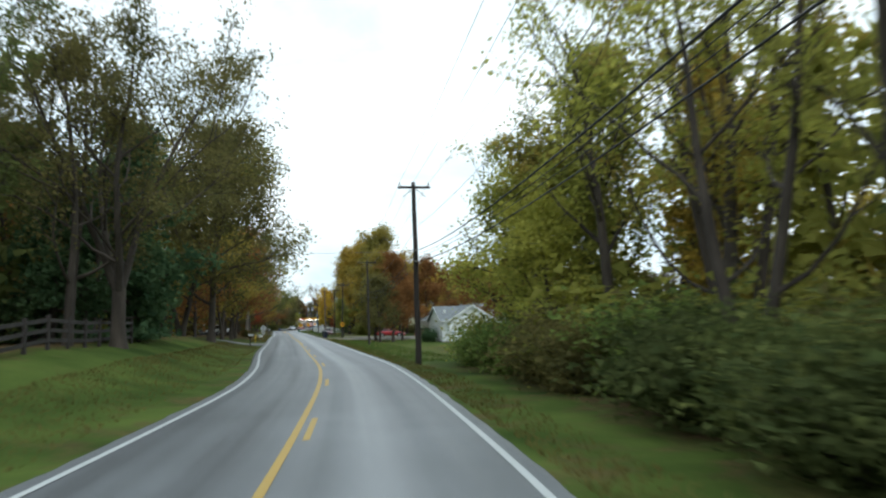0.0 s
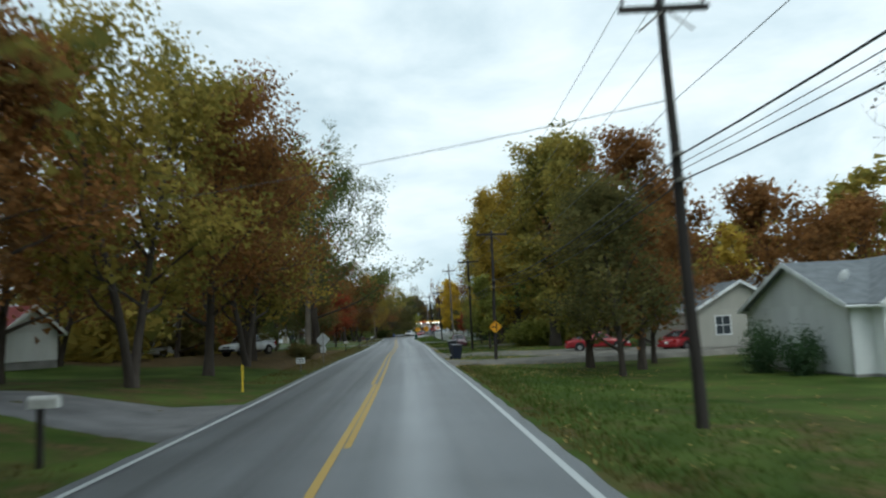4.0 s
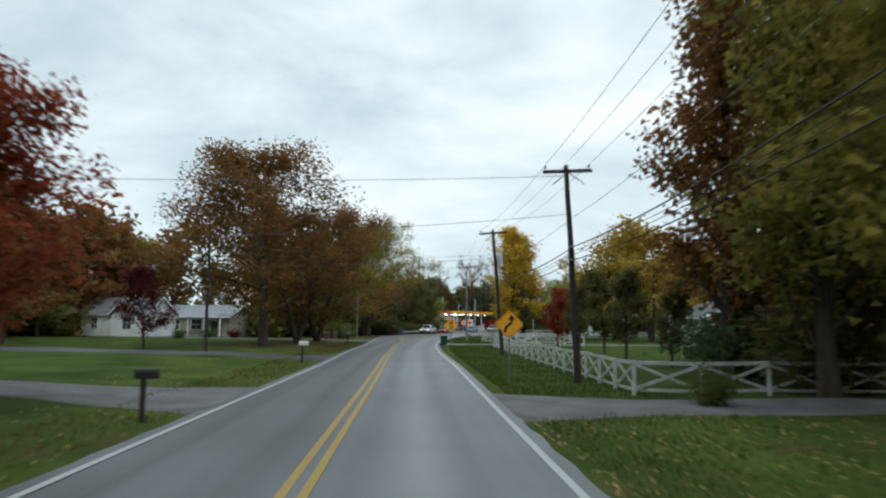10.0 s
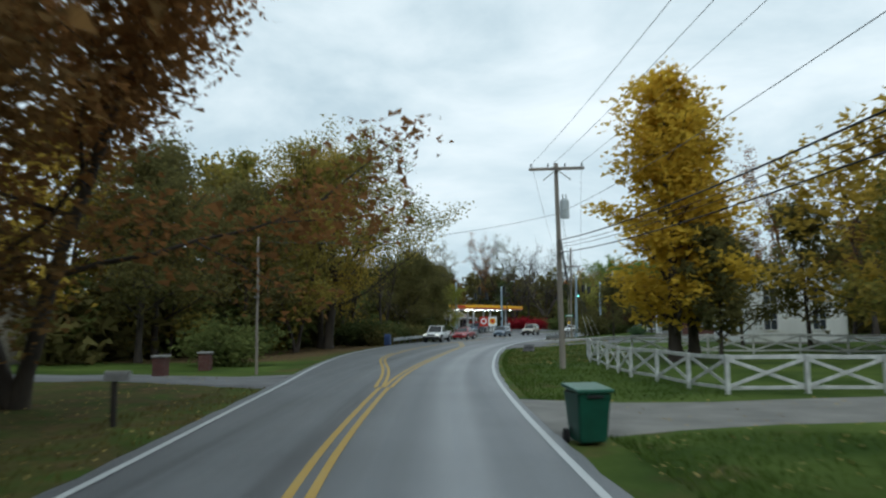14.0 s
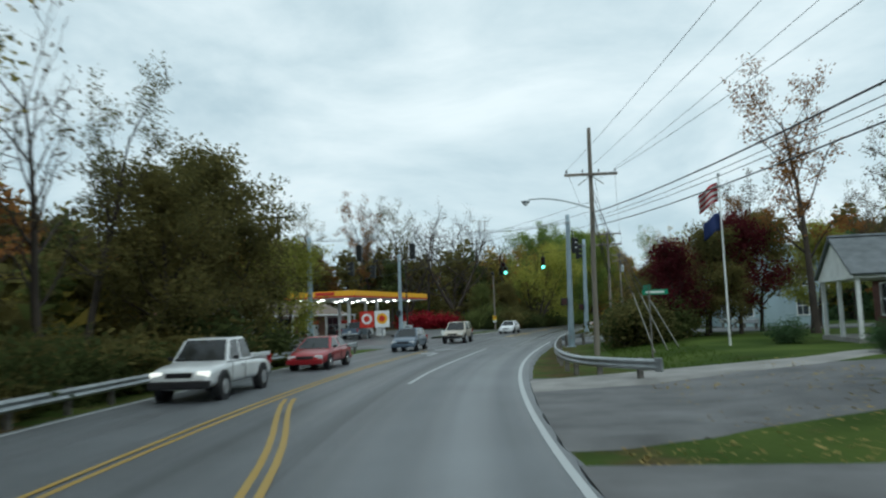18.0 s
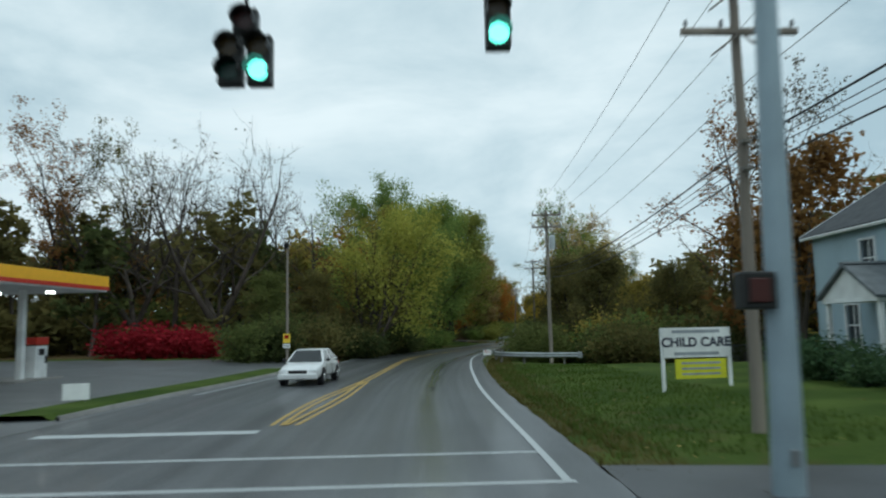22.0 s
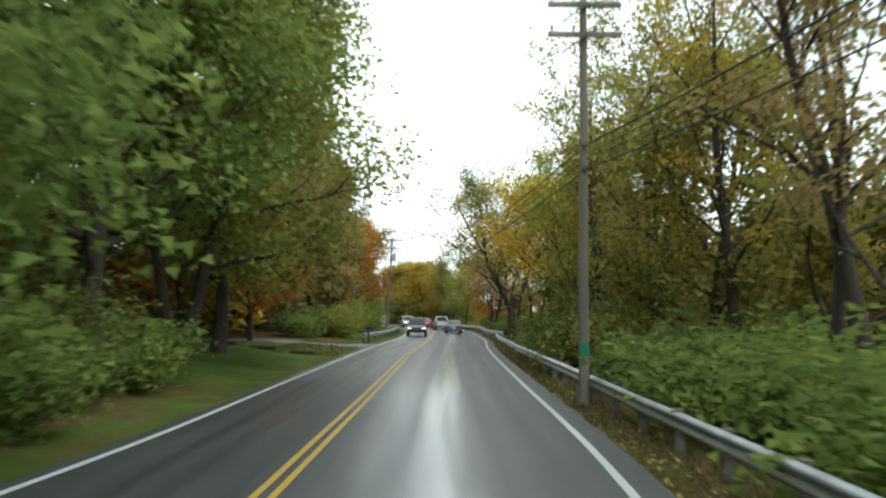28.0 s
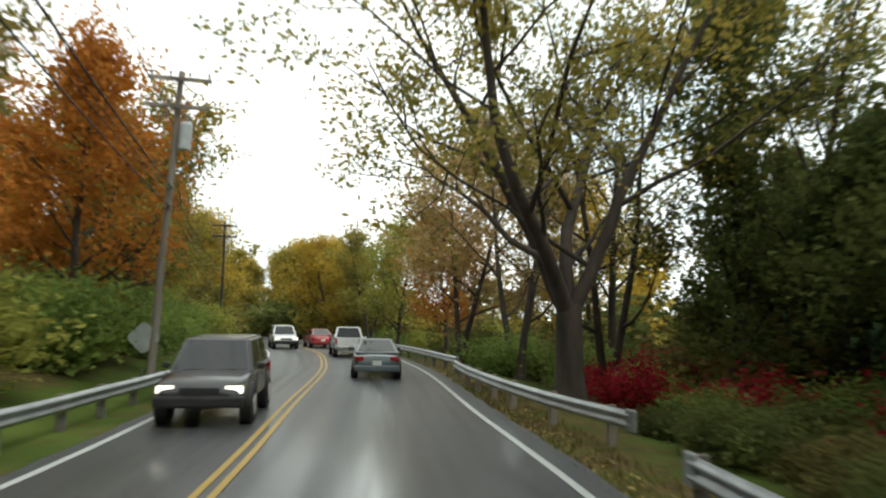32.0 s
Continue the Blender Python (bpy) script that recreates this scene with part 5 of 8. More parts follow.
def join_woods():
    """All the woods behind as one mass: leaves by colour, and their wood."""
    blocks = [(c, np.concatenate(v)) for c, v in MASS.items()]
    me = loose_mesh("woodland", np.concatenate([v for _, v in blocks]), 3)
    index = np.concatenate([np.full(len(v) // 3, k, dtype=np.int32) for k, (_, v) in enumerate(blocks)])
    for c, _ in blocks:
        me.materials.append(LEAF[c])
    me.polygons.foreach_set("material_index", index)
    lone("woodland", me, None, "dense autumn woodland with mixed leaf colours behind the road", "woodland", kind="stuff")
    wood = mesh_of("woodland_trunks", np.concatenate(WOOD_MASS[0]).tolist(), WOOD_MASS[1], True)
    lone("woodland_trunks", wood, BARK, "dark trunks and limbs of the woodland", "woodland", kind="stuff")


join_woods()


def sprinkle(name, zones, seed, material, label, blade):
    """Grass blades or fallen leaves over stretches of land, as one mass."""
    rng = np.random.default_rng(seed)
    rows = []
    for s0, s1, d0, d1, n in zones:
        s, d = rng.uniform(s0, s1, n), d0 + (d1 - d0) * rng.uniform(0, 1, n) ** 1.4
        x, y = road_xy(s, d)
        rows.append(np.stack([x, y, ground_z(x, y)], 1))
    p = np.concatenate(rows)
    n = len(p)
    if blade:
        a = rng.uniform(0, 2 * np.pi, n)
        side = np.stack([np.cos(a), np.sin(a), 0 * a], 1) * rng.uniform(0.010, 0.022, n)[:, None]
        tip = np.stack([rng.normal(0, 0.04, n), rng.normal(0, 0.04, n), rng.uniform(0.06, 0.15, n)], 1)
        verts = np.stack([p - side, p + side, p + tip], 1).reshape(-1, 3)
        me = mesh_of(name, verts, np.arange(3 * n).reshape(-1, 3).tolist())
    else:
        p[:, 2] += rng.uniform(0.02, 0.05, n)
        me = quad_mesh(name, p, rng.uniform(0.022, 0.052, n), rng, 0.75, 3.0)
    return lone(name, me, material, label, name.replace("_", " "), kind="stuff")


sprinkle("grass", [(42, 106, 3.2, 9, 16000), (118, 180, 3.0, 8, 14000), (184, 234, 3.0, 8, 20000), (240, 281, 2.3, 8, 15000), (300, 326, 5.5, 9, 4000), (342, 374, 3.2, 9, 14000)], 71, LEAF["grass"], "short green lawn grass at the roadside", True)
sprinkle("dry_grass", [(8, 110, 2.8, 4.2, 9000), (340, 385, 2.7, 4.2, 7000), (10, 80, -9, -5.6, 12000), (100, 245, -7.5, -5.4, 12000), (386, 480, 2.9, 4.2, 9000), (440, 456, -10, -5.6, 5000)], 72, LEAF["drygrass"], "dry yellowish grass along the road's edge", True)
sprinkle("fallen_leaves", [(42, 105, 2.8, 14, 1400), (98, 122, 2.7, 11, 4200), (122, 180, 2.7, 12, 6500), (184, 240, 2.8, 10, 1200), (258, 300, 2.6, 10, 5200), (385, 490, 2.6, 3.8, 5200), (340, 372, 3, 12, 160), (120, 250, -11, -5.4, 3200), (440, 458, -12, -5.4, 500)], 73, LEAF["fallen"], "tan and yellow fallen leaves on the grass", False)

# ---- utility poles and cables ----
def arm(parent, z, width, material, pins, turn=0):
    bar = part("crossarm", box(width, 0.11, 0.13, (0, -0.16, z), bevel=0.012), material, parent)
    for k in range(pins):
        x = -width / 2 + 0.1 + (width - 0.2) * k / max(1, pins - 1)
        bm = rod((x, -0.16, z + 0.06), (x, -0.16, z + 0.17), 0.014, n=6)
        rod((x, -0.16, z + 0.13), (x, -0.16, z + 0.2), 0.05, 0.035, 8, bm)
        rod((x, -0.16, z + 0.2), (x, -0.16, z + 0.25), 0.042, 0.025, 8, bm)
        part("insulator", bm, CERAMIC, bar)
    for side in (-1, 1):
        part("brace", box(0.72, 0.02, 0.04, (side * 0.33, -0.2, z - 0.3), (0, side * 38, 0)), RUSTY, bar)
    return bar


def utility_pole(s, d, height, arms=(0.35,), width=2.0, pins=3, tank=False, lean=(0, 0), material=None, say="", r=0.15, turn=0):
    material = material or POLE
    m = at(s, d, turn, 0, lean)
    ob = hold("utility_pole", m, say or "dark weathered wooden utility pole with a crossarm", "utility pole", "utility poles along the road")
    n = 12
    pts = [Vector((0.012 * math.sin(i), 0.01 * math.cos(i * 2), -0.4 + (height + 0.4) * i / n)) for i in range(n + 1)]
    v, f = tube_verts(pts, [r * (1 - 0.36 * i / n) for i in range(n + 1)], 14)
    f.append(tuple(range(len(v) - 14, len(v))))
    part("shaft", mesh_of("shaft", v, f, True), material, ob)
    for drop in arms:
        arm(ob, height - drop, width, material, pins)
    if tank:
        bm = rod((0.32, -0.05, height - 2.55), (0.32, -0.05, height - 1.75), 0.2, n=16)
        rod((0.32, -0.05, height - 1.75), (0.32, -0.05, height - 1.66), 0.2, 0.12, 16, bm)
        can = part("transformer", bm, TANK, ob, "pale grey pole transformer")
        for x in (0.25, 0.39):
            part("bushing", rod((x, -0.05, height - 1.68), (x, -0.05, height - 1.45), 0.035, 0.02, 8), CERAMIC, can)
    for z in (height * 0.62, height * 0.56):
        part("bracket", box(0.16, 0.24, 0.08, (0, -0.14, z)), RUSTY, ob)
    return m


def cable(a, b, r, sag, material, label, name="overhead_cable"):
    a, b = Vector(a), Vector(b)
    n = 14
    pts = [a.lerp(b, i / n) - Vector((0, 0, sag * 4 * (i / n) * (1 - i / n))) for i in range(n + 1)]
    v, f = tube_verts(pts, [r] * (n + 1), 5)
    return lone(name, mesh_of(name, v, f, True), material, label, "overhead cable", group="overhead cables")


POLES = [
    # s, d, height, arms, width, pins, tank, lean x/y degrees
    (-8, 4.2, 9.6, (0.35,), 1.9, 3, False, (0, 0)), (38.8, 3.9, 9.7, (0.3,), 1.75, 3, False, (0, -0.8)), (81.5, 6.0, 9.3, (0.3,), 2.0, 3, False, (0, -1.0)), (114.2, 5.7, 8.5, (0.25,), 2.0, 3, False, (0, 1.0)),
    (136.2, 6.1, 8.6, (0.3,), 2.0, 3, True, (0, 0)), (159.8, 5.9, 10.3, (0.9,), 1.6, 2, False, (0, -1.5)), (189.8, 6.25, 8.3, (0.25,), 1.9, 3, False, (0, -2.7)), (212.0, 6.15, 8.6, (0.25,), 1.9, 3, True, (0, -4.5)),
    (253.5, 4.9, 9.3, (0.28,), 2.5, 4, True, (0, -0.5)), (311.8, 4.88, 10.9, (2.3,), 2.5, 4, False, (0, 1.0)), (344.0, 6.5, 9.3, (0.3, 1.25), 2.4, 4, False, (0, 0.4)), (379.0, 6.8, 10.1, (0.3, 1.1), 1.95, 4, True, (0, 0)),
    (421.5, 3.5, 10.6, (0.35, 1.15), 1.9, 4, False, (0, 0.3)), (479.0, -6.9, 10.0, (0.3, 1.2), 2.0, 4, True, (0, 3.0)), (520.0, -7.5, 10.0, (0.3, 1.2), 2.0, 4, False, (0, 0))]
TOPS = []
for k, (s, d, h, arms, w, pins, tank, lean) in enumerate(POLES):
    pale = s in (159.8, 253.5, 311.8, 344.0, 379.0, 421.5, 479.0)
    m = utility_pole(s, d, h, arms, w, pins, tank, lean, POLE_GREY if pale else POLE, "grey weathered wooden utility pole with crossarms and cables" if pale else "", 0.165 if s == 38.8 else 0.12 if s in (114.2, 136.2, 159.8) else 0.14)
    TOPS.append((m, h, arms[0], w))
for (m0, h0, a0, w0), (m1, h1, a1, w1) in zip(TOPS, TOPS[1:]):
    far = (m1.translation - m0.translation).length
    for u in (-0.45, -0.05, 0.45):
        cable(m0 @ Vector((u * w0, -0.16, h0 - a0 + 0.25)), m1 @ Vector((u * w1, -0.16, h1 - a1 + 0.25)), 0.008, far * 0.012, WIRE, "thin bare power line between utility poles")
    cable(m0 @ Vector((0.2, -0.1, h0 * 0.76)), m1 @ Vector((0.2, -0.1, h1 * 0.76)), 0.009, far * 0.014, WIRE, "thin service wire between utility poles")
    for z, r in ((0.62, 0.021), (0.60, 0.009), (0.585, 0.009), (0.56, 0.017)):
        cable(m0 @ Vector((0.1, -0.2, h0 * z)), m1 @ Vector((0.1, -0.2, h1 * z)), r, far * 0.016, BLACK, "thick black telephone cable between utility poles")


def side_pole(s, d, h, say="plain wooden pole without a crossarm", r=0.11, arms=(), material=None):
    return utility_pole(s, d, h, arms, 1.8, 2, False, (0, 0), material, say, r)


w1 = side_pole(251.8, -8.4, 6.0, "slim grey wooden pole beside a lawn", 0.07, material=POLE_GREY)
w2 = side_pole(211, -13.4, 7.6)
w3 = side_pole(321, -14.7, 9.4, "dark wooden utility pole among trees", 0.14, (0.3,))
w4 = side_pole(351, -14.2, 8.2, "dark slim wooden pole beside the forecourt", 0.09)
w5 = side_pole(62.5, 16.8, 3.6, "short thin metal post in a lawn", 0.05)
for m, z, k, u in ((w2, 7.2, 7, 0.8), (w2, 6.9, 7, 0.7), (w1, 5.8, 8, 0.75), (w3, 5.3, 9, 0.67), (w3, 5.1, 9, 0.63), (w3, 4.5, 9, 0.57)):
    m1, h1 = TOPS[k][0], TOPS[k][1]
    cable(m @ Vector((0, 0, z)), m1 @ Vector((0, 0, h1 * u)), 0.009, 0.5, WIRE, "service cable that crosses over the road")
lw, hw = at(96, -24, lift=5.0).translation, TOPS[2]
cable(lw, hw[0] @ Vector((0, 0, 7.0)), 0.01, 0.5, WIRE, "service cable that crosses over the road")
cable(at(60, -22, lift=7).translation, TOPS[1][0] @ Vector((0, 0, 6.0)), 0.01, 0.4, WIRE, "service cable that crosses over the road")

# street lamp arm on the pole by the junction
lamp_m = TOPS[9][0]
lamp = hold("street_lamp", lamp_m @ pose(0, 0, 7.0), "curved steel lamp arm fixed to a utility pole", "street lamp")
pts = [Vector((-0.1 - 2.9 * u, 0, 0.55 * math.sin(u * 1.9))) for u in np.linspace(0, 1, 12)]
v, f = tube_verts(pts, [0.035] * 12, 8)
part("lamp_arm", mesh_of("lamp_arm", v, f, True), STEEL, lamp)
part("lamp_head", ball(0.16, (-3.15, 0, 0.42), (1.4, 0.8, 0.55)), STEEL, lamp)
part("lens", ball(0.12, (-3.15, 0, 0.32), (1.1, 0.8, 0.8)), LAMP, lamp)
# guy wires with yellow guards
PALE_GUARD = mat("weathered_guard_plastic", (0.36, 0.35, 0.31), 0.6, var=0.2)
for k, (s, d) in enumerate(((309.0, 7.2), (309.5, 7.8), (310.2, 8.4))):
    g = hold("guy_wire", at(s, d), "steel guy wire with a pale plastic guard staked in grass", "guy wire")
    foot, head = g.matrix_basis.translation, TOPS[9][0] @ Vector((0, 0, 8.2 - k * 0.5))
    inv = g.matrix_basis.inverted()
    h = inv @ head
    part("wire", rod((0, 0, -0.1), h, 0.012, n=5), WIRE, g)
    part("guard", rod(Vector((0, 0, 0)), h * 0.33, 0.02, n=8), PALE_GUARD, g)


# ---- road signs ----
def sign_post(m, name, label, height, wood=False):
    ob = hold(name, m, label, "road sign")
    bm = box(0.09, 0.09, height, (0, 0, height / 2 - 0.1), bevel=0.008) if wood else box(0.06, 0.035, height, (0, 0.03, height / 2 - 0.1), bevel=0.006)
    part("post", bm, POLE_GREY if wood else RUSTY, ob)
    return ob


def diamond(parent, z, size, face, back=False):
    r = size / math.sqrt(2)
    c = 0.07
    pts = [(c, r - c), (r - c, c), (r - c, -c), (c, c - r), (-c, c - r), (c - r, -c), (c - r, c), (-c, r - c)]
    p = part("sign_plate", plate(pts, 0.006), face, parent, m=pose(0, 0, z))
    if not back:
        k = 0.94
        rim = bmesh.new()
        for i in range(8):
            a, b = pts[i], pts[(i + 1) % 8]
            rim.faces.new([rim.verts.new((x * q, -0.0055, y * q)) for (x, y), q in ((a, k), (b, k), (b, k - 0.03), (a, k - 0.03))])
        part("border", rim, SIGN_BLACK, p)
    for u in (0.2, -0.2):
        part("bolt", rod((0, -0.012, u), (0, 0.01, u), 0.012, n=6), STEEL, p)
    return p


def flat(points, y=-0.0075):
    bm = bmesh.new()
    bm.faces.new([bm.verts.new((x, y, z)) for x, z in points])
    bmesh.ops.recalc_face_normals(bm, faces=bm.faces[:])
    return bm


def disc(r, x, z, y, n=20):
    return flat([(x + r * math.cos(2 * math.pi * i / n), z + r * math.sin(2 * math.pi * i / n)) for i in range(n)], y)


# side road sign, on the utility pole
dm = TOPS[3][0]
side_sign = hold("side_road_sign", dm @ pose(0.02, -0.17, 0), "yellow diamond sign with a black side-road symbol on a pole", "road sign")
p = diamond(side_sign, 2.2, 0.64, YELLOW_SIGN)
part("symbol", flat([(0.03, -0.27), (0.11, -0.27), (0.11, 0.27), (0.03, 0.27)]), SIGN_BLACK, p)
part("symbol", flat([(-0.24, -0.04), (0.03, -0.04), (0.03, 0.04), (-0.24, 0.04)]), SIGN_BLACK, p)
# winding road sign
curve = sign_post(at(189.6, 3.64), "curve_sign", "yellow diamond sign with a black winding arrow on a post", 2.6)
p = diamond(curve, 2.15, 0.8, YELLOW_SIGN)
for a in ([(-0.2, -0.3), (-0.1, -0.3), (-0.1, -0.16), (-0.2, -0.12)], [(-0.2, -0.12), (-0.1, -0.16), (0.12, 0.04), (0.04, 0.1)], [(0.04, 0.1), (0.12, 0.04), (0.12, 0.18), (0.03, 0.18)], [(-0.07, 0.17), (0.22, 0.17), (0.075, 0.36)]):
    part("arrow", flat(a), SIGN_BLACK, p)
# signal-ahead sign
ahead = sign_post(at(222.8, 3.03), "signal_ahead_sign", "yellow diamond sign with a traffic light picture on a post", 2.5)
p = diamond(ahead, 2.05, 0.9, YELLOW_SIGN)
part("symbol", flat([(-0.13, -0.36), (0.13, -0.36), (0.13, 0.36), (-0.13, 0.36)]), SIGN_BLACK, p)
for z, c in ((0.24, (0.5, 0.02, 0.02)), (0.0, (0.8, 0.4, 0.02)), (-0.24, (0.02, 0.45, 0.3))):
    part("light_disc", disc(0.095, 0, z, -0.0105), mat(f"sign_disc_{'red' if z > 0.1 else 'amber' if z > -0.1 else 'green'}", c, 0.5, bump=0.0, var=0.05), p)
# bare backs of signs for the other direction
for s, d, z, wood in ((120.8, -6.1, 1.75, False), (478.9, -7.1, 1.45, True)):
    b = sign_post(at(s, d, 180), "warning_sign_back", "bare metal back of a diamond road sign on its post", 2.4 if not wood else 0.6, False)
    diamond(b, z, 0.76, SIGN_BACK, True)
    if not wood:
        part("plate_below", box(0.42, 0.006, 0.42, (0, 0, z - 0.72)), SIGN_BACK, b)
# small yard sign
yard = hold("yard_sign", at(110.3, -6.3), "small white yard sign on a thin post in grass", "sign")
part("post", box(0.05, 0.05, 0.75, (0, 0, 0.3)), RUSTY, yard)
part("board", box(0.52, 0.02, 0.34, (0, -0.03, 0.72), bevel=0.004), WHITE, yard)
for z in (0.79, 0.71, 0.64):
    part("text_bar", box(0.34, 0.004, 0.025, (0, -0.042, z)), SIGN_BLACK, yard)
# green street name sign
street = hold("street_name_sign", at(300.5, 5.8), "green street name blades on a tall thin post", "road sign")
part("post", rod((0, 0, -0.2), (0, 0, 2.75), 0.03, n=8), RUSTY, street)
GREEN_SIGN = mat("green_sign_face", (0.02, 0.24, 0.13), 0.5, var=0.1, bump=0.0)
for z, turn in ((2.55, 8), (2.72, 96)):
    b = part("name_blade", box(0.85, 0.012, 0.17, (0.2, 0, 0), bevel=0.003), GREEN_SIGN, street, m=pose(0, 0, z, 0, 0, turn))
    part("text_bar", box(0.6, 0.004, 0.07, (0.2, -0.009, 0)), WHITE, b)
# notices
tall = hold("light_pole", at(378, -10.6), "slim grey wooden pole with a flood light and notices", "light pole")
v, f = tube_verts([Vector((0, 0, -0.3 + 8.5 * i / 8)) for i in range(9)], [0.11 - 0.005 * i for i in range(9)], 12)
part("shaft", mesh_of("shaft", v, f, True), POLE_GREY, tall)
part("flood_light", box(0.3, 0.26, 0.36, (0, -0.22, 7.95), (20, 0, 0), 0.03), PLASTIC, tall)
NOTICE = mat("yellow_notice_board", (0.72, 0.52, 0.04), 0.6, var=0.12, bump=0.0)
n1 = part("notice", box(0.5, 0.02, 0.62, (0, -0.14, 1.75), bevel=0.004), NOTICE, tall, "yellow notice with red shapes")
part("notice_mark", box(0.3, 0.004, 0.24, (0, -0.153, 1.85)), TAIL, n1)
n2 = part("notice", box(0.48, 0.02, 0.28, (0, -0.14, 1.25), bevel=0.004), WHITE, tall, "white notice")
part("text_bar", box(0.34, 0.004, 0.05, (0, -0.153, 1.25)), SIGN_BLACK, n2)


def words(text, size, material, parent, m, thick=0.004):
    c = bpy.data.curves.new("letters", "FONT")
    c.body, c.size, c.extrude, c.align_x, c.align_y = text, size, thick, "CENTER", "CENTER"
    c.offset = size * 0.03
    tmp = bpy.data.objects.new("letters", c)
    me = bpy.data.meshes.new_from_object(tmp)
    bpy.data.objects.remove(tmp)
    return part("lettering", me, material, parent, m=m)


care = hold("billboard", at(353.2, 8.7, 6), "white painted board reading CHILD CARE above a yellow board", "sign")
part("board", box(2.3, 0.06, 0.95, (0, 0, 1.45), bevel=0.01), WHITE, care)
for x in (-1.12, 1.12):
    part("post", box(0.1, 0.1, 2.05, (x, 0.02, 0.9), bevel=0.01), WHITE, care)
words("CHILD CARE", 0.41, mat("dark_blue_letter_paint", (0.02, 0.025, 0.05), 0.6, bump=0.0), care, pose(0, -0.034, 1.45, 90, 0, 0))
part("text_bar", box(1.6, 0.004, 0.1, (0, -0.033, 1.8)), mat("faded_grey_ink", (0.3, 0.33, 0.36), 0.7, bump=0.0), care)
part("text_bar", box(1.5, 0.004, 0.1, (0, -0.033, 1.1)), MATS["faded_grey_ink"], care)
low = part("lower_board", box(1.7, 0.04, 0.62, (0.12, -0.02, 0.62), bevel=0.006), mat("bright_yellow_board", (0.62, 0.62, 0.03), 0.6, var=0.1), care, "yellow lower board")
for z in (0.8, 0.63, 0.46):
    part("text_bar", box(1.3, 0.004, 0.07, (0.12, -0.043, z)), MATS["faded_grey_ink"], low)
tag = hold("guard_rail_notice", at(379.3, 2.62, 10), "small white notice with red print on the guard rail", "sign")
part("board", box(0.52, 0.012, 0.36, (0, 0, 0.66), bevel=0.003), WHITE, tag)
part("post", box(0.05, 0.03, 0.7, (0, 0.03, 0.3)), RUSTY, tag)
part("text_bar", box(0.4, 0.004, 0.04, (0, -0.009, 0.68)), TAIL, tag)
part("text_bar", box(0.1, 0.004, 0.06, (-0.14, -0.009, 0.78)), TAIL, tag)


# ---- mailboxes and bins ----
def mailbox(s, d, body, label, height=1.05, group="roadside mailboxes"):
    ob = hold("mailbox", at(s, d, 90), label, "mailbox", group)
    part("post", box(0.1, 0.1, height, (0, 0.08, height / 2 - 0.1), bevel=0.01), POLE, ob)
    n = 10
    prof = [(-0.09, 0), (0.09, 0)] + [(0.09 * math.cos(a), 0.13 + 0.09 * math.sin(a)) for a in np.linspace(0, math.pi, n)]
    b = part("box", plate(prof, 0.48), body, ob, m=pose(0, 0, height - 0.1))
    part("door", plate([(x * 1.06, z * 1.03) for x, z in prof], 0.015), body, b, m=pose(0, 0.25 if d < 0 else -0.25, 0))
    part("flag", box(0.01, 0.12, 0.05, (0.1, 0, 0.16)), TAIL, b)
    return ob


DARK_BOX, PALE_BOX = mat("black_mailbox_paint", (0.02, 0.02, 0.022), 0.5), mat("pale_mailbox_paint", (0.6, 0.6, 0.57), 0.5)
mailbox(79.8, -6.5, PALE_BOX, "pale grey mailbox on a wooden post", 1.15)
mailbox(151.6, -7.0, PALE_BOX, "white mailbox on a dark wooden post")
mailbox(159.7, -5.95, DARK_BOX, "black mailbox on a dark post near leaves")
mailbox(178.4, -5.7, DARK_BOX, "black mailbox on a leaning post")
mailbox(202.3, -5.8, PALE_BOX, "white mailbox on a thin post")
mailbox(236, -7.0, mat("grey_mailbox_paint", (0.2, 0.2, 0.2), 0.5), "grey mailbox on a post beside a culvert")
mailbox(456.5, -5.9, DARK_BOX, "black mailbox on a post beside a driveway")
mark = hold("marker_post", at(96, -6.6), "thin yellow plastic marker post in grass", "marker post")
part("stake", box(0.07, 0.02, 1.15, (0, 0, 0.5), bevel=0.006), NOTICE, mark)
# blue collection box
BLUE_BOX = mat("faded_blue_paint", (0.04, 0.07, 0.17), 0.5, var=0.2)
col = hold("collection_box", at(288.4, -10.2, -90), "faded blue street letter collection box on short legs", "letter box")
prof = [(-0.28, 0), (0.28, 0)] + [(0.28 * math.cos(a), 0.72 + 0.28 * math.sin(a)) for a in np.linspace(0, math.pi, 12)]
part("body", plate(prof, 0.52), BLUE_BOX, col, m=pose(0, 0, 0.16))
part("slot", box(0.36, 0.05, 0.12, (0, -0.27, 0.98), (15, 0, 0), 0.01), mat("dark_blue_paint", (0.02, 0.03, 0.09), 0.5), col)
for x in (-0.22, 0.22):
    for y in (-0.2, 0.2):
        part("leg", box(0.05, 0.05, 0.3, (x, y, 0.05)), BLUE_BOX, col)


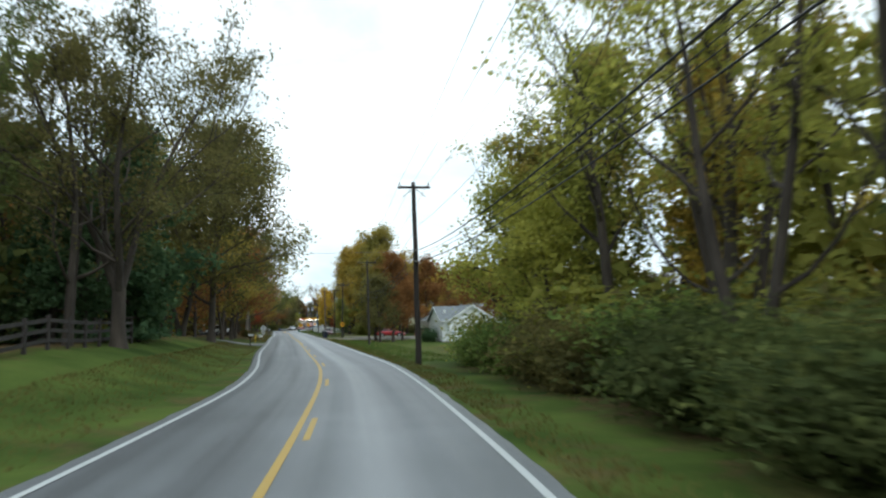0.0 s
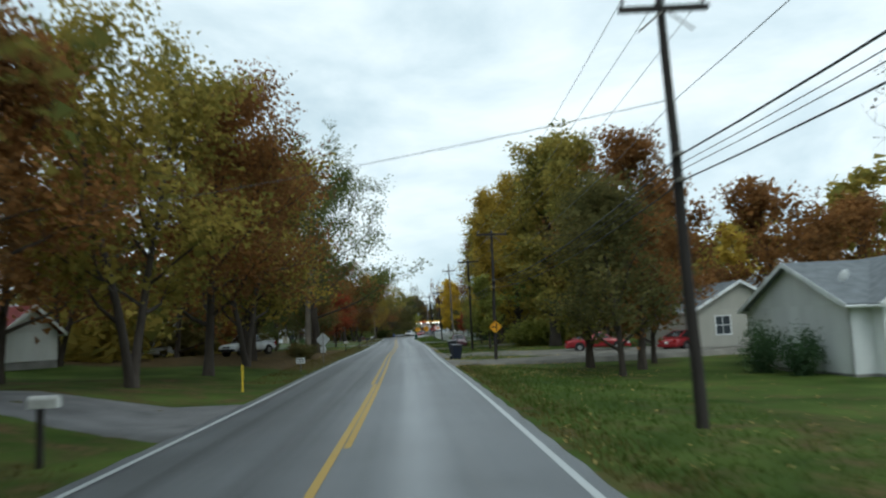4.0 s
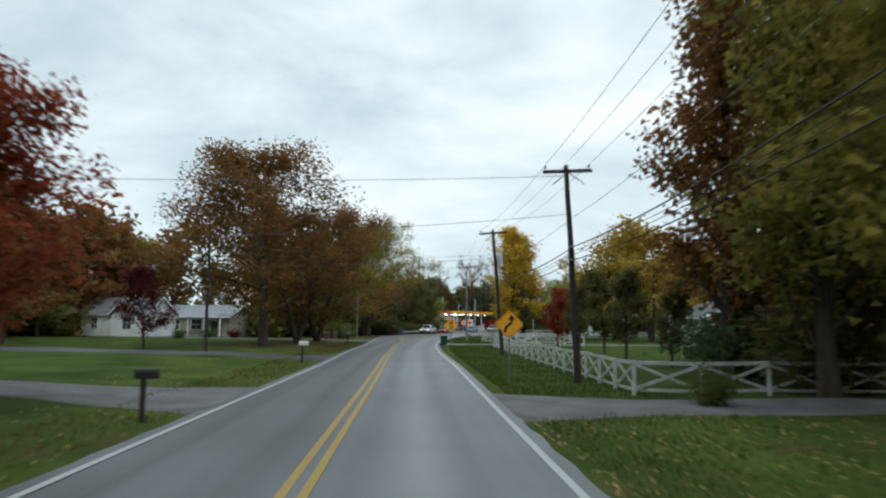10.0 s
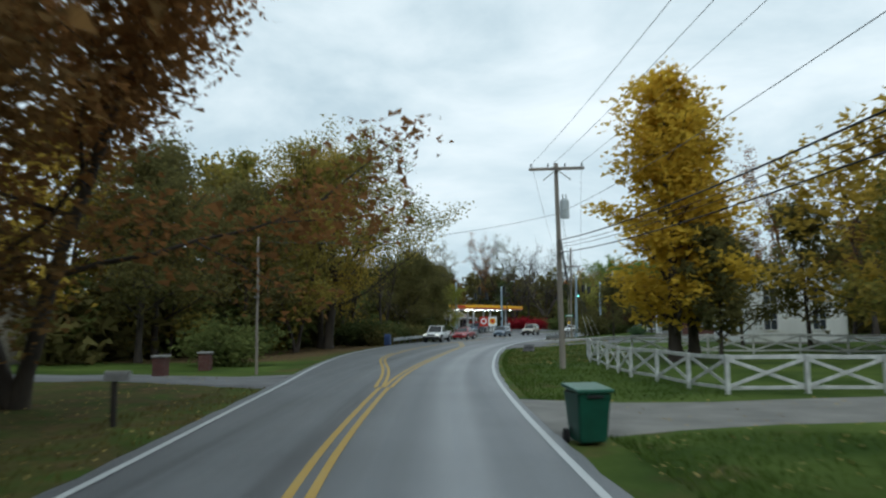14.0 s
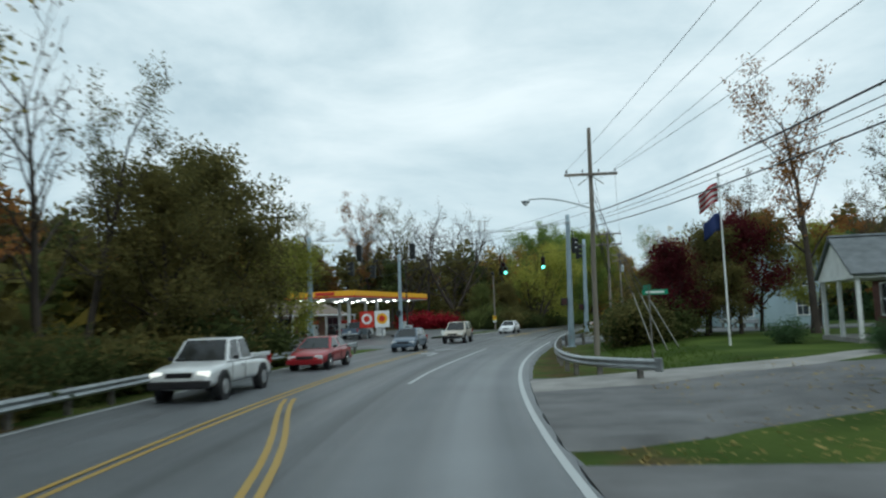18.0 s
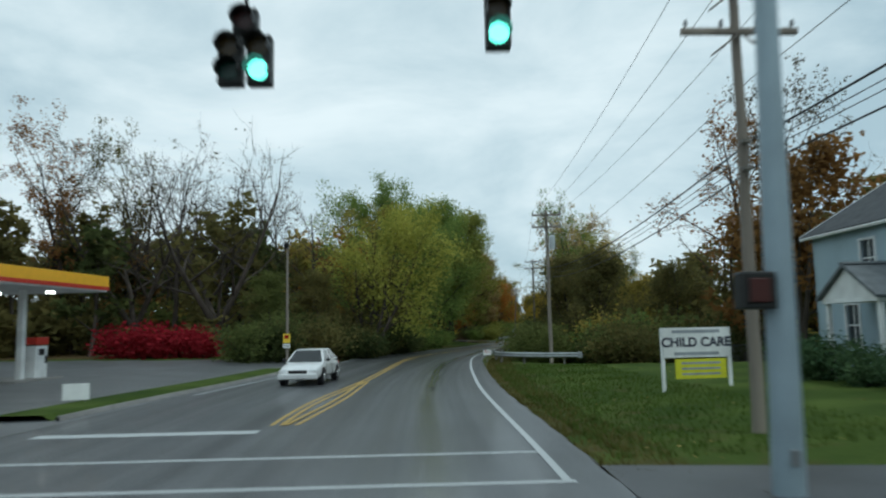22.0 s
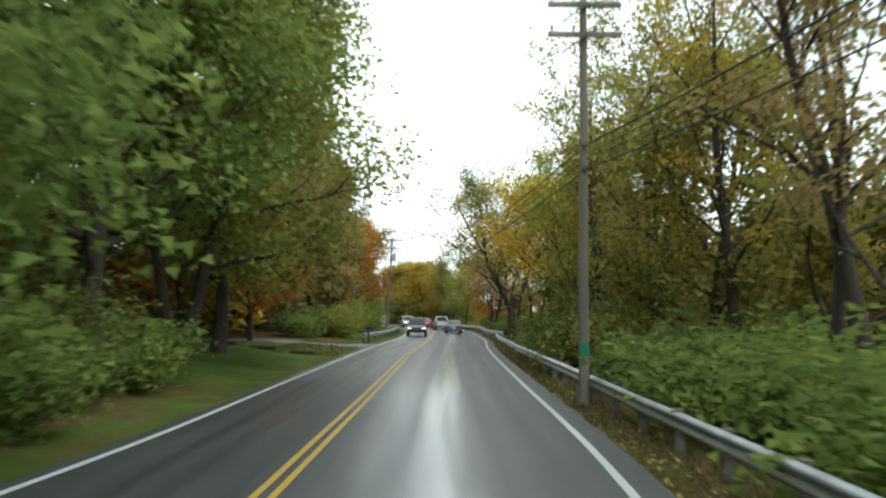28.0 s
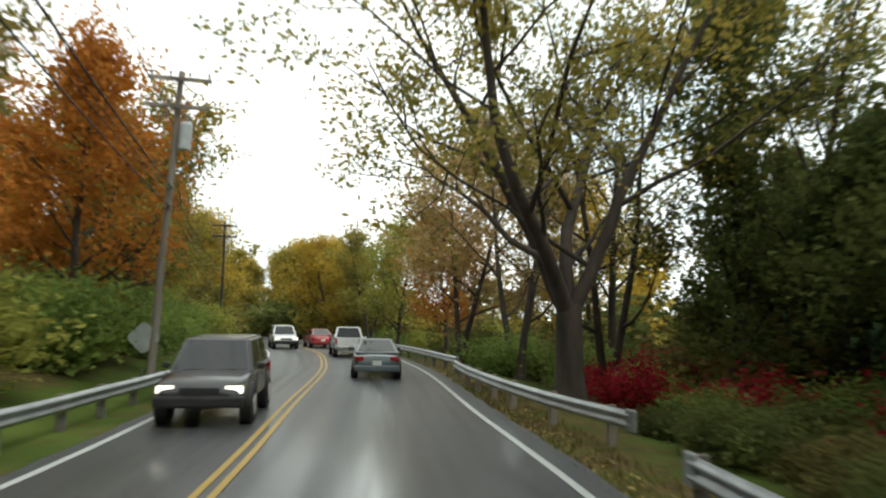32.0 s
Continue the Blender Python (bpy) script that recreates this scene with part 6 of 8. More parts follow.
def bin_cart(m, body, lid, label):
    """A wheeled refuse cart: tapered tub, overhanging lid, handle, two wheels."""
    ob = hold("wheeled_bin", m, label, "wheeled bin")
    bm = bmesh.new()
    rings = []
    for z, w, l in ((0.06, 0.25, 0.28), (0.5, 0.28, 0.33), (0.94, 0.31, 0.39)):
        rings.append([bm.verts.new((sx * w, sy * l, z)) for sx, sy in ((-1, -1), (1, -1), (1, 1), (-1, 1))])
    for a, b in zip(rings, rings[1:]):
        for i in range(4):
            bm.faces.new((a[i], a[(i + 1) % 4], b[(i + 1) % 4], b[i]))
    bm.faces.new(rings[0][::-1])
    bm.faces.new(rings[-1])
    bmesh.ops.bevel(bm, geom=bm.edges[:], offset=0.03, segments=2, affect="EDGES")
    part("tub", bm, body, ob)
    cover = part("lid", box(0.68, 0.86, 0.07, (0, 0.0, 0.985), (4, 0, 0), 0.025), lid, ob)
    part("handle", rod((-0.22, 0.44, 0.96), (0.22, 0.44, 0.96), 0.02, n=8), lid, cover)
    for x in (-0.3, 0.3):
        w = part("wheel", rod((x - 0.03, 0.3, 0.12), (x + 0.03, 0.3, 0.12), 0.13, n=16), TYRE, ob)
        part("hub", rod((x - 0.035, 0.3, 0.12), (x + 0.035, 0.3, 0.12), 0.05, n=10), PLASTIC, w)
    part("grip_recess", box(0.3, 0.02, 0.05, (0, -0.395, 0.86), bevel=0.005), PLASTIC, ob)
    return ob


NAVY, GREY_TUB, GREEN_TUB = mat("navy_plastic", (0.016, 0.022, 0.045), 0.45, var=0.2), mat("charcoal_plastic", (0.03, 0.034, 0.042), 0.45, var=0.2), mat("dark_green_plastic", (0.012, 0.07, 0.045), 0.4, var=0.2)
LIME_LID = mat("green_plastic_lid", (0.03, 0.11, 0.075), 0.4, var=0.15)
bin_cart(at(116.6, 3.3, 12, lean=(0, 2)), NAVY, GREY_TUB, "dark navy wheeled bin standing on gravel")
bin_cart(at(126.9, 3.85, -14, lean=(0, -7)) @ Matrix.Scale(1.12, 4), GREY_TUB, GREY_TUB, "charcoal wheeled bin leaning on grass")
bin_cart(at(233.4, 2.5, 10), GREEN_TUB, LIME_LID, "dark green wheeled bin at a driveway")

# brick pillars by a drive, logs on a lawn, a green tag on a pole
for s, d in ((249.6, -11.6), (254.2, -11.6)):
    pillar = hold("brick_pillar", at(s, d), "short square brick pillar with a flat cap on grass", "pillar", "brick pillars")
    part("shaft", box(0.5, 0.5, 0.85, (0, 0, 0.37), bevel=0.015), brickwork("red_brick"), pillar)
    part("cap", box(0.6, 0.6, 0.09, (0, 0, 0.84), bevel=0.02), CONCRETE, pillar)
for d in (-11.6, -9.5, -7.5):
    lone("log", rod((-0.62, 0, 0.09), (0.62, 0, 0.09), 0.11, 0.1, 10), POLE, "dark weathered log lying on a lawn", "log", at(441, d), "logs on a lawn")
tag_m = TOPS[12][0] @ pose(0, -0.15, 1.35)
lone("pole_tag", box(0.2, 0.012, 0.34, (0, 0, 0), bevel=0.004), GREEN_SIGN, "green metal tag nailed to a utility pole", "tag", tag_m)

# storm drain grate in the lawn
drain = hold("storm_drain", at(272.7, 3.8, -4, 0.22) @ pose(0, 0, 0, 18, 0, 0), "dark concrete storm drain inlet with an iron grate in grass", "storm drain")
IRON = mat("dark_cast_iron", (0.03, 0.028, 0.026), 0.6, 0.4, var=0.3, scale=5)
DRAIN_STONE = mat("stained_concrete", (0.11, 0.105, 0.09), 0.9, var=0.3, scale=3, bump=0.4)
part("frame", slab([(-0.38, -0.62), (0.38, -0.62), (0.38, 0.62), (-0.38, 0.62)], -0.6, 0.05), DRAIN_STONE, drain)
# a near-black sheet on the solid frame gives the dark below the grate
part("pit", slab([(-0.31, -0.56), (0.31, -0.56), (0.31, 0.56), (-0.31, 0.56)], 0.05, 0.056), DARK, drain)
for k in range(6):
    part("bar", box(0.03, 1.12, 0.03, (-0.26 + 0.104 * k, 0, 0.07), bevel=0.006), IRON, drain)
part("cross_bar", box(0.62, 0.04, 0.04, (0, 0.02, 0.075), bevel=0.006), IRON, drain)


# ---- guard rails ----
W_PROFILE = [(0.0, 0.155), (0.03, 0.13), (0.078, 0.095), (0.078, 0.06), (0.01, 0.018), (0.01, -0.018), (0.078, -0.06), (0.078, -0.095), (0.03, -0.13), (0.0, -0.155)]


def guard_rail(points, label, facing=1, height=0.55, gap=2.0, wooden=False, ends=(True, True)):
    """A W-shaped steel beam on posts along (s, d) points; facing: the side of the road."""
    base = hold("guard_rail", at(*points[0]), label, "guard rail", "steel guard rails")
    inv = base.matrix_basis.inverted()
    ctrl = [Vector((*road_xy(s, d), 0)) for s, d in points]
    line_pts = []
    for i in range(len(ctrl) - 1):
        p0, p1, p2, p3 = ctrl[max(0, i - 1)], ctrl[i], ctrl[i + 1], ctrl[min(len(ctrl) - 1, i + 2)]
        n = max(2, int((p2 - p1).length / 1.0))
        for k in range(n):
            u = k / n
            line_pts.append(0.5 * (2 * p1 + (p2 - p0) * u + (2 * p0 - 5 * p1 + 4 * p2 - p3) * u * u + (3 * p1 - p0 - 3 * p2 + p3) * u**3))
    line_pts.append(ctrl[-1])
    zs = [max(float(ground_z(p.x, p.y)[0]), -0.25) for p in line_pts]
    zs = np.convolve(np.pad(zs, 3, "edge"), np.ones(7) / 7, "valid")
    verts, faces, n = [], [], len(W_PROFILE)
    for i, p in enumerate(line_pts):
        t = (line_pts[min(i + 1, len(line_pts) - 1)] - line_pts[max(i - 1, 0)]).normalized()
        out = Vector((-t.y, t.x, 0)) * facing
        for o, z in W_PROFILE:
            verts.append(inv @ (p + out * o + Vector((0, 0, zs[i] + height + z))))
        for o, z in reversed(W_PROFILE):
            verts.append(inv @ (p + out * (o - 0.012) + Vector((0, 0, zs[i] + height + z))))
    m = 2 * n
    for i in range(len(line_pts) - 1):
        for k in range(m):
            j = (k + 1) % m
            faces.append((i * m + k, i * m + j, i * m + m + j, i * m + m + k))
    part("beam", mesh_of("beam", verts, faces, True), STEEL, base)
    shared = box(0.11, 0.16, 1.0, (0, 0, 0.28), bevel=0.008)
    post_mesh = bpy.data.meshes.new("post")
    shared.to_mesh(post_mesh)
    shared.free()
    run = 0.0
    for i in range(1, len(line_pts)):
        run += (line_pts[i] - line_pts[i - 1]).length
        if run >= gap or i == 1:
            run = 0.0
            t = (line_pts[i] - line_pts[i - 1]).normalized()
            out = Vector((-t.y, t.x, 0)) * facing
            p = line_pts[i] - out * 0.1
            part("post", post_mesh, POLE_GREY if wooden else RUSTY, base, m=inv @ (Matrix.Translation((p.x, p.y, zs[i] - 0.06)) @ Matrix.Rotation(math.atan2(t.y, t.x), 4, "Z")))
    for which, end in ((0, ends[0]), (-1, ends[1])):
        if end:
            p = line_pts[which]
            t = (line_pts[1] - line_pts[0]).normalized() if which == 0 else (line_pts[-1] - line_pts[-2]).normalized()
            q = inv @ (Matrix.Translation((p.x, p.y, zs[which] + height)) @ Matrix.Rotation(math.atan2(t.y, t.x), 4, "Z"))
            part("end_terminal", box(0.28, 0.09, 0.38, (0, 0.02 * facing, 0), bevel=0.03), STEEL, base, "flared end plate", m=q)
    return base


guard_rail([(296.4, 5.2), (298.5, 4.2), (302, 3.35), (308, 3.0), (316, 2.95), (322.5, 3.0), (325.0, 3.6), (326.3, 5.2), (326.8, 7.5)], "galvanised guard rail curving round a lawn corner")
guard_rail([(289.5, -9.95), (296, -10.3), (306, -10.6), (316, -10.5), (324, -10.6)], "galvanised guard rail along the road's edge by trees", -1)
guard_rail([(375.9, 8.4), (376.8, 6.2), (378.4, 3.9), (381.5, 3.0), (388, 2.9), (394, 3.0)], "galvanised guard rail with a flared end on grass")
guard_rail([(394, 3.0), (402, 3.4), (412, 3.75), (424, 3.7), (436, 3.55), (448, 3.5), (456, 3.45), (463.5, 3.6)], "galvanised guard rail along a wooded drop", ends=(False, True))
guard_rail([(467.7, 4.35), (471, 3.7), (475, 3.3), (480.5, 3.1), (484, 3.2)], "galvanised guard rail with a flared end by trees", wooden=True)
guard_rail([(486.5, 3.7), (492, 3.4), (500, 3.3), (512, 3.3), (530, 3.3)], "galvanised guard rail along a bend")
guard_rail([(455.5, -6.2), (462, -5.9), (470, -5.8), (480, -5.9), (490, -5.9), (500, -5.8)], "galvanised guard rail on the inside of a bend", -1)
guard_rail([(329.5, 16), (334, 15.4), (341, 15.2)], "low guard rail beside the side street", 1)


# ---- fences ----
def buck_fence(points, label, height=1.05, bay=2.3):
    """White fence: posts, a cap rail, a foot rail and crossed boards in each bay."""
    ctrl = [Vector((*road_xy(s, d), 0)) for s, d in points]
    base = hold("board_fence", at(*points[0]), label, "fence", "white crossbuck fences")
    inv = base.matrix_basis.inverted()
    shared = {}

    def piece(name, size, bevel=0.01):
        key = (name, tuple(round(v, 2) for v in size))
        if key not in shared:
            bm = box(*size, bevel=bevel)
            me = bpy.data.meshes.new(name)
            bm.to_mesh(me)
            bm.free()
            shared[key] = me
        return shared[key]

    for a, b in zip(ctrl, ctrl[1:]):
        n = max(1, round((b - a).length / bay))
        for i in range(n + 1):
            p = a.lerp(b, i / n)
            p.z = float(ground_z(p.x, p.y)[0])
            t = (b - a).normalized()
            rot = Matrix.Rotation(math.atan2(t.y, t.x), 4, "Z")
            part("post", piece("post", (0.11, 0.11, height + 0.2)), WORN_WHITE, base, m=inv @ (Matrix.Translation(p + Vector((0, 0, height / 2 - 0.06))) @ rot))
            if i == n:
                continue
            q = a.lerp(b, (i + 1) / n)
            q.z = float(ground_z(q.x, q.y)[0])
            mid, span = (p + q) / 2, (q - p).length
            tilt = Matrix.Rotation(-math.atan2(q.z - p.z, span), 4, "Y")
            for z, w in ((height - 0.04, 0.12), (0.16, 0.1)):
                part("rail", piece("rail", (span, 0.035, w)), WORN_WHITE, base, m=inv @ (Matrix.Translation(mid + Vector((0, 0, z))) @ rot @ tilt @ Matrix.Translation((0, -0.07, 0))))
            ang = math.atan2(height - 0.3, span - 0.1)
            for side in (-1, 1):
                part("cross_board", piece("cross_board", (math.hypot(span - 0.1, height - 0.3), 0.028, 0.1)), WORN_WHITE, base,
                     m=inv @ (Matrix.Translation(mid + Vector((0, 0, height / 2 + 0.05))) @ rot @ tilt @ Matrix.Rotation(side * ang, 4, "Y") @ Matrix.Translation((0, -0.045 + 0.03 * side, 0))))
    return base


buck_fence([(184.8, 15.5), (185.2, 7.0), (196, 7.0), (210, 7.1), (222, 7.1), (230, 7.1)], "white crossbuck board fence along a lawn")
buck_fence([(230, 7.1), (231.4, 8.8), (233.6, 16)], "white crossbuck board fence turning along a driveway")
buck_fence([(241.5, 17), (240.8, 7.8), (248, 6.8), (258, 6.7), (264, 7.2)], "white crossbuck board fence beyond a driveway")
buck_fence([(264, 7.6), (264, 14), (262, 26)], "white crossbuck board fence crossing a garden")


def rail_fence(points, label, height=1.25, bay=2.2):
    """Dark posts with three rails between (s, d) points."""
    ob = hold("rail_fence", at(*points[0]), label, "fence")
    inv = ob.matrix_basis.inverted()
    ss = np.arange(points[0][0], points[-1][0], bay)
    feet = []
    for s in ss:
        x, y = road_xy(s, float(np.interp(s, [p[0] for p in points], [p[1] for p in points])))
        feet.append(inv @ Vector((x, y, float(ground_z(x, y)[0]))))
    for p in feet:
        part("post", box(0.13, 0.13, height + 0.3, (p.x, p.y, p.z + height / 2 - 0.15), bevel=0.012), POLE, ob)
    for a, b in zip(feet, feet[1:]):
        for z in (0.3, 0.68, 1.06):
            way = b - a
            turn = math.atan2(way.y, way.x)
            bm = box(way.length + 0.1, 0.035, 0.15, bevel=0.006)
            part("rail", bm, POLE, ob, m=Matrix.Translation((a + b) / 2 + Vector((0, 0, z))) @ Matrix.Rotation(turn, 4, "Z") @ Matrix.Rotation(-math.atan2(way.z, math.hypot(way.x, way.y)), 4, "Y"))
    return ob


rail_fence([(8, -12.4), (19, -11.6), (44, -11.2)], "dark weathered wooden rail fence on a grassy bank")


def plank_fence(s0, s1, d, label):
    base = hold("plank_fence", at(s0, d), label, "fence")
    inv = base.matrix_basis.inverted()
    n = int((s1 - s0) / 2.4)
    post = box(0.12, 0.12, 1.5, (0, 0, 0.6), bevel=0.01)
    me = bpy.data.meshes.new("post")
    post.to_mesh(me)
    post.free()
    for i in range(n + 1):
        part("post", me, POLE, base, m=inv @ at(s0 + 2.4 * i, d))
        if i < n:
            a, b = at(s0 + 2.4 * i, d).translation, at(s0 + 2.4 * i + 2.4, d).translation
            for z in (0.35, 0.75, 1.15):
                part("rail", rod(inv @ (a + Vector((0, 0, z))), inv @ (b + Vector((0, 0, z))), 0.06, n=4), POLE, base)
    return base


plank_fence(24, 62, -17.0, "dark brown board fence behind roadside trees")
privacy = hold("privacy_fence", at(92.4, 30), "tan wooden privacy fence behind a house", "fence")
inv = privacy.matrix_basis.inverted()
TAN_WOOD = mat("tan_fence_wood", (0.33, 0.22, 0.09), 0.85, var=0.25, scale=2, bump=0.3)
board = box(0.14, 0.025, 1.75, (0, 0, 0.85), bevel=0.006)
bme = bpy.data.meshes.new("board")
board.to_mesh(bme)
board.free()
for k in range(90):
    part("board", bme, TAN_WOOD, privacy, m=inv @ at(93.4 - 0.03 * k, 24.2 + 0.15 * k, 5))
part("rail", rod(inv @ at(93.4, 24.2, lift=1.2).translation, inv @ at(90.8, 37.4, lift=1.2).translation, 0.04, n=4), TAN_WOOD, privacy)
chain = hold("chain_link_fence", at(384, 11), "dark chain-link fence with steel posts behind grass", "fence")
inv = chain.matrix_basis.inverted()
for k in range(12):
    part("post", rod(inv @ at(384 - k * 0.4, 11 + 2.4 * k, lift=-0.1).translation, inv @ at(384 - k * 0.4, 11 + 2.4 * k, lift=1.25).translation, 0.03, n=8), RUSTY, chain)
for z in (0.1, 0.45, 0.8, 1.2):
    part("wire", rod(inv @ at(384, 11, lift=z).translation, inv @ at(379.6, 37.4, lift=z).translation, 0.014, n=5), RUSTY, chain)

# chain-link fence at the far end of the lawn past the junction
link = hold("chain_link_fence", at(381.5, 13.5), "dark chain-link fence at the end of a lawn", "fence")
inv = link.matrix_basis.inverted()
FENCE_STEEL = mat("dark_galvanised_fence", (0.10, 0.105, 0.11), 0.5, 0.4, var=0.2)
feet = [at(381.5 - 0.05 * k, 13.5 + 2.4 * k).translation for k in range(11)]
for p, q in zip(feet, feet[1:]):
    part("post", rod(inv @ p, inv @ (p + Vector((0, 0, 1.25))), 0.03, n=8), FENCE_STEEL, link)
    part("rail", rod(inv @ (p + Vector((0, 0, 1.2))), inv @ (q + Vector((0, 0, 1.2))), 0.022, n=6), FENCE_STEEL, link)
    verts, faces = [], []
    for k in range(24):
        for u, w in ((k / 24, (k + 6) / 24), (k / 24, (k - 6) / 24)):
            if 0 <= w <= 1:
                v, f = tube_verts([inv @ p.lerp(q, u), inv @ (p.lerp(q, w) + Vector((0, 0, 1.2)))], [0.006, 0.006], 3)
                n = len(verts)
                verts.extend(v)
                faces.extend(tuple(i + n for i in g) for g in f)
    part("mesh", mesh_of("mesh", verts, faces), FENCE_STEEL, link)
# service wires that cross the straight
for k, z, s, d, lift in ((6, 7.9, 187, -34, 7.6), (6, 6.4, 200, -30, 6.2), (7, 6.6, 216, -34, 6.4)):
    m1 = TOPS[k][0]
    cable(at(s, d, lift=lift).translation, m1 @ Vector((0, 0, z)), 0.011, 0.6, WIRE, "service cable that crosses over the road")


# ---- houses ----
def wall_mesh(width, height, holes, thick=0.18):
    """An upright wall, x from 0 to width, with openings (x, z, w, h) through it; its face at y = 0, thickness to +y."""
    xs = sorted({0, width, *[v for x, z, w, h in holes for v in (x, x + w)]})
    zs = sorted({0, height, *[v for x, z, w, h in holes for v in (z, z + h)]})
    bm = bmesh.new()
    for x0, x1 in zip(xs, xs[1:]):
        for z0, z1 in zip(zs, zs[1:]):
            cx, cz = (x0 + x1) / 2, (z0 + z1) / 2
            if any(x < cx < x + w and z < cz < z + h for x, z, w, h in holes):
                continue
            box(x1 - x0, thick, z1 - z0, (cx, thick / 2, cz), bm=bm)
    bmesh.ops.remove_doubles(bm, verts=bm.verts[:], dist=0.001)
    return bm


def window(parent, x, z, w, h, trim, m, cross=True):
    fr = bmesh.new()
    for sx, sz, px, pz in ((w + 0.16, 0.08, 0, h / 2 + 0.04), (w + 0.2, 0.09, 0, -h / 2 - 0.045), (0.08, h, -w / 2 - 0.04, 0), (0.08, h, w / 2 + 0.04, 0)):
        box(sx, 0.09, sz, (x + w / 2 + px, -0.01, z + h / 2 + pz), bm=fr)
    win = part("window", fr, trim, parent, m=m)
    part("pane", box(w, 0.012, h, (x + w / 2, 0.06, z + h / 2)), PANE, win)
    part("sash", box(w, 0.035, 0.05, (x + w / 2, 0.045, z + h / 2)), trim, win)
    if cross:
        part("mullion", box(0.035, 0.03, h, (x + w / 2, 0.045, z + h / 2)), trim, win)
    return win


def door(parent, x, w, h, material, m):
    d = part("door", box(w, 0.05, h, (x + w / 2, 0.07, h / 2), bevel=0.008), material, parent, m=m)
    part("door_handle", ball(0.035, (x + w - 0.1, 0.02, h * 0.47)), CHROME, d)
    part("door_frame", box(w + 0.2, 0.05, 0.1, (x + w / 2, 0.0, h + 0.05)), WHITE, d)


def house(m, w, l, eave, peak, walls, roof_mat, label, front=(), right=(), left=(), gable=None, trim=None, sink=0.5, chimney=False, over=0.35, doors=()):
    """A gabled house, its ridge along +y, the front gable at -y. Openings per side: (x, z, w, h)."""
    ob = hold("house", m, label, "house")
    trim = trim or WHITE
    sides = [("front", w, front, pose(-w / 2, -l / 2, 0)), ("back", w, (), pose(w / 2, l / 2, 0, 0, 0, 180)),
             ("right", l, right, pose(w / 2, -l / 2, 0, 0, 0, 90)), ("left", l, left, pose(-w / 2, l / 2, 0, 0, 0, -90))]
    for name, width, holes, mm in sides:
        low = [h for h in holes if h[1] + h[3] < eave - 0.02]
        wl = part("wall", wall_mesh(width, eave, low), walls, ob, m=mm)
        for h in low:
            window(ob, *h, trim, mm)
        if sink:
            part("foundation", box(width, 0.2, sink, (width / 2, 0.13, -sink / 2)), CONCRETE, ob, m=mm)
    for y, sign in ((-l / 2, 1), (l / 2, -1)):
        tri = plate([(-w / 2, eave), (w / 2, eave), (0, peak)], 0.16)
        part("gable", tri, gable or walls, ob, m=pose(0, y + 0.08 * sign, 0))
    for h in front:
        if h[1] + h[3] >= eave - 0.02:
            window(ob, h[0], h[1], h[2], h[3], trim, pose(-w / 2, -l / 2 - 0.065, 0))
    for side, x, dw, dh, material in doors:
        mm = {"front": sides[0][3], "right": sides[2][3], "left": sides[3][3]}[side]
        door(ob, x, dw, dh, material, mm @ pose(0, -0.08, 0))
    slope = math.hypot(w / 2, peak - eave)
    tilt = math.degrees(math.atan2(peak - eave, w / 2))
    for sgn in (-1, 1):
        bm = box(slope + over, l + 2 * over, 0.12)
        r = part("roof", bm, roof_mat, ob, m=pose(sgn * (w / 4 + over * 0.4), 0, (eave + peak) / 2 + 0.09 - over * 0.28, 0, sgn * tilt, 0))
        for y in (-l / 2 - over - 0.012, l / 2 + over + 0.012):
            part("fascia", box(slope + over, 0.025, 0.2, (0, y, -0.02)), trim, r)
        part("gutter", box(0.12, l + 2 * over, 0.1, (sgn * (slope + over) / 2 + sgn * 0.03, 0, -0.04), bevel=0.01), trim, r)
    if chimney:
        part("chimney", box(0.6, 0.6, 1.6, (w * 0.15, l * 0.2, peak + 0.2), bevel=0.01), MATS["red_brick"], ob)
    return ob


RED_BRICK = MATS["red_brick"]
WHITE_SIDING = siding("white_vinyl_siding", (0.78, 0.80, 0.80))
TAN_SIDING = siding("tan_vinyl_siding", (0.42, 0.41, 0.36))
CREAM_SIDING = siding("pale_cream_siding", (0.56, 0.55, 0.40))
BLUE_SIDING = siding("light_blue_siding", (0.36, 0.46, 0.52))
GREY_SIDING = siding("grey_siding", (0.26, 0.27, 0.27))
DOOR_DARK = mat("dark_door_paint", (0.05, 0.04, 0.04), 0.5)


def porch(parent, m, w, depth, h, posts, roof_mat, gabled=False):
    """A porch on posts; x along the wall, out to -y."""
    p = part("porch_roof", box(w, depth, 0.14, (0, -depth / 2, h)), roof_mat if not gabled else WHITE, parent, m=m)
    if gabled:
        part("porch_gable", plate([(-w / 2, h + 0.07), (w / 2, h + 0.07), (0, h + 0.07 + w * 0.32)], 0.1), WHITE, p, m=pose(0, -depth + 0.06, 0))
        sl, ti = math.hypot(w / 2, w * 0.32), math.degrees(math.atan2(w * 0.32, w / 2))
        for sg in (-1, 1):
            part("porch_shingles", box(sl + 0.3, depth + 0.3, 0.1), roof_mat, p, m=pose(sg * w / 4, -depth / 2, h + 0.15 + w * 0.16, 0, sg * ti, 0))
    for k in range(posts):
        x = -w / 2 + 0.15 + (w - 0.3) * k / (posts - 1)
        part("porch_post", box(0.15, 0.15, h, (x, -depth + 0.15, h / 2), bevel=0.01), WHITE, p)
    part("porch_floor", box(w, depth, 0.3, (0, -depth / 2, -0.05)), CONCRETE, p)


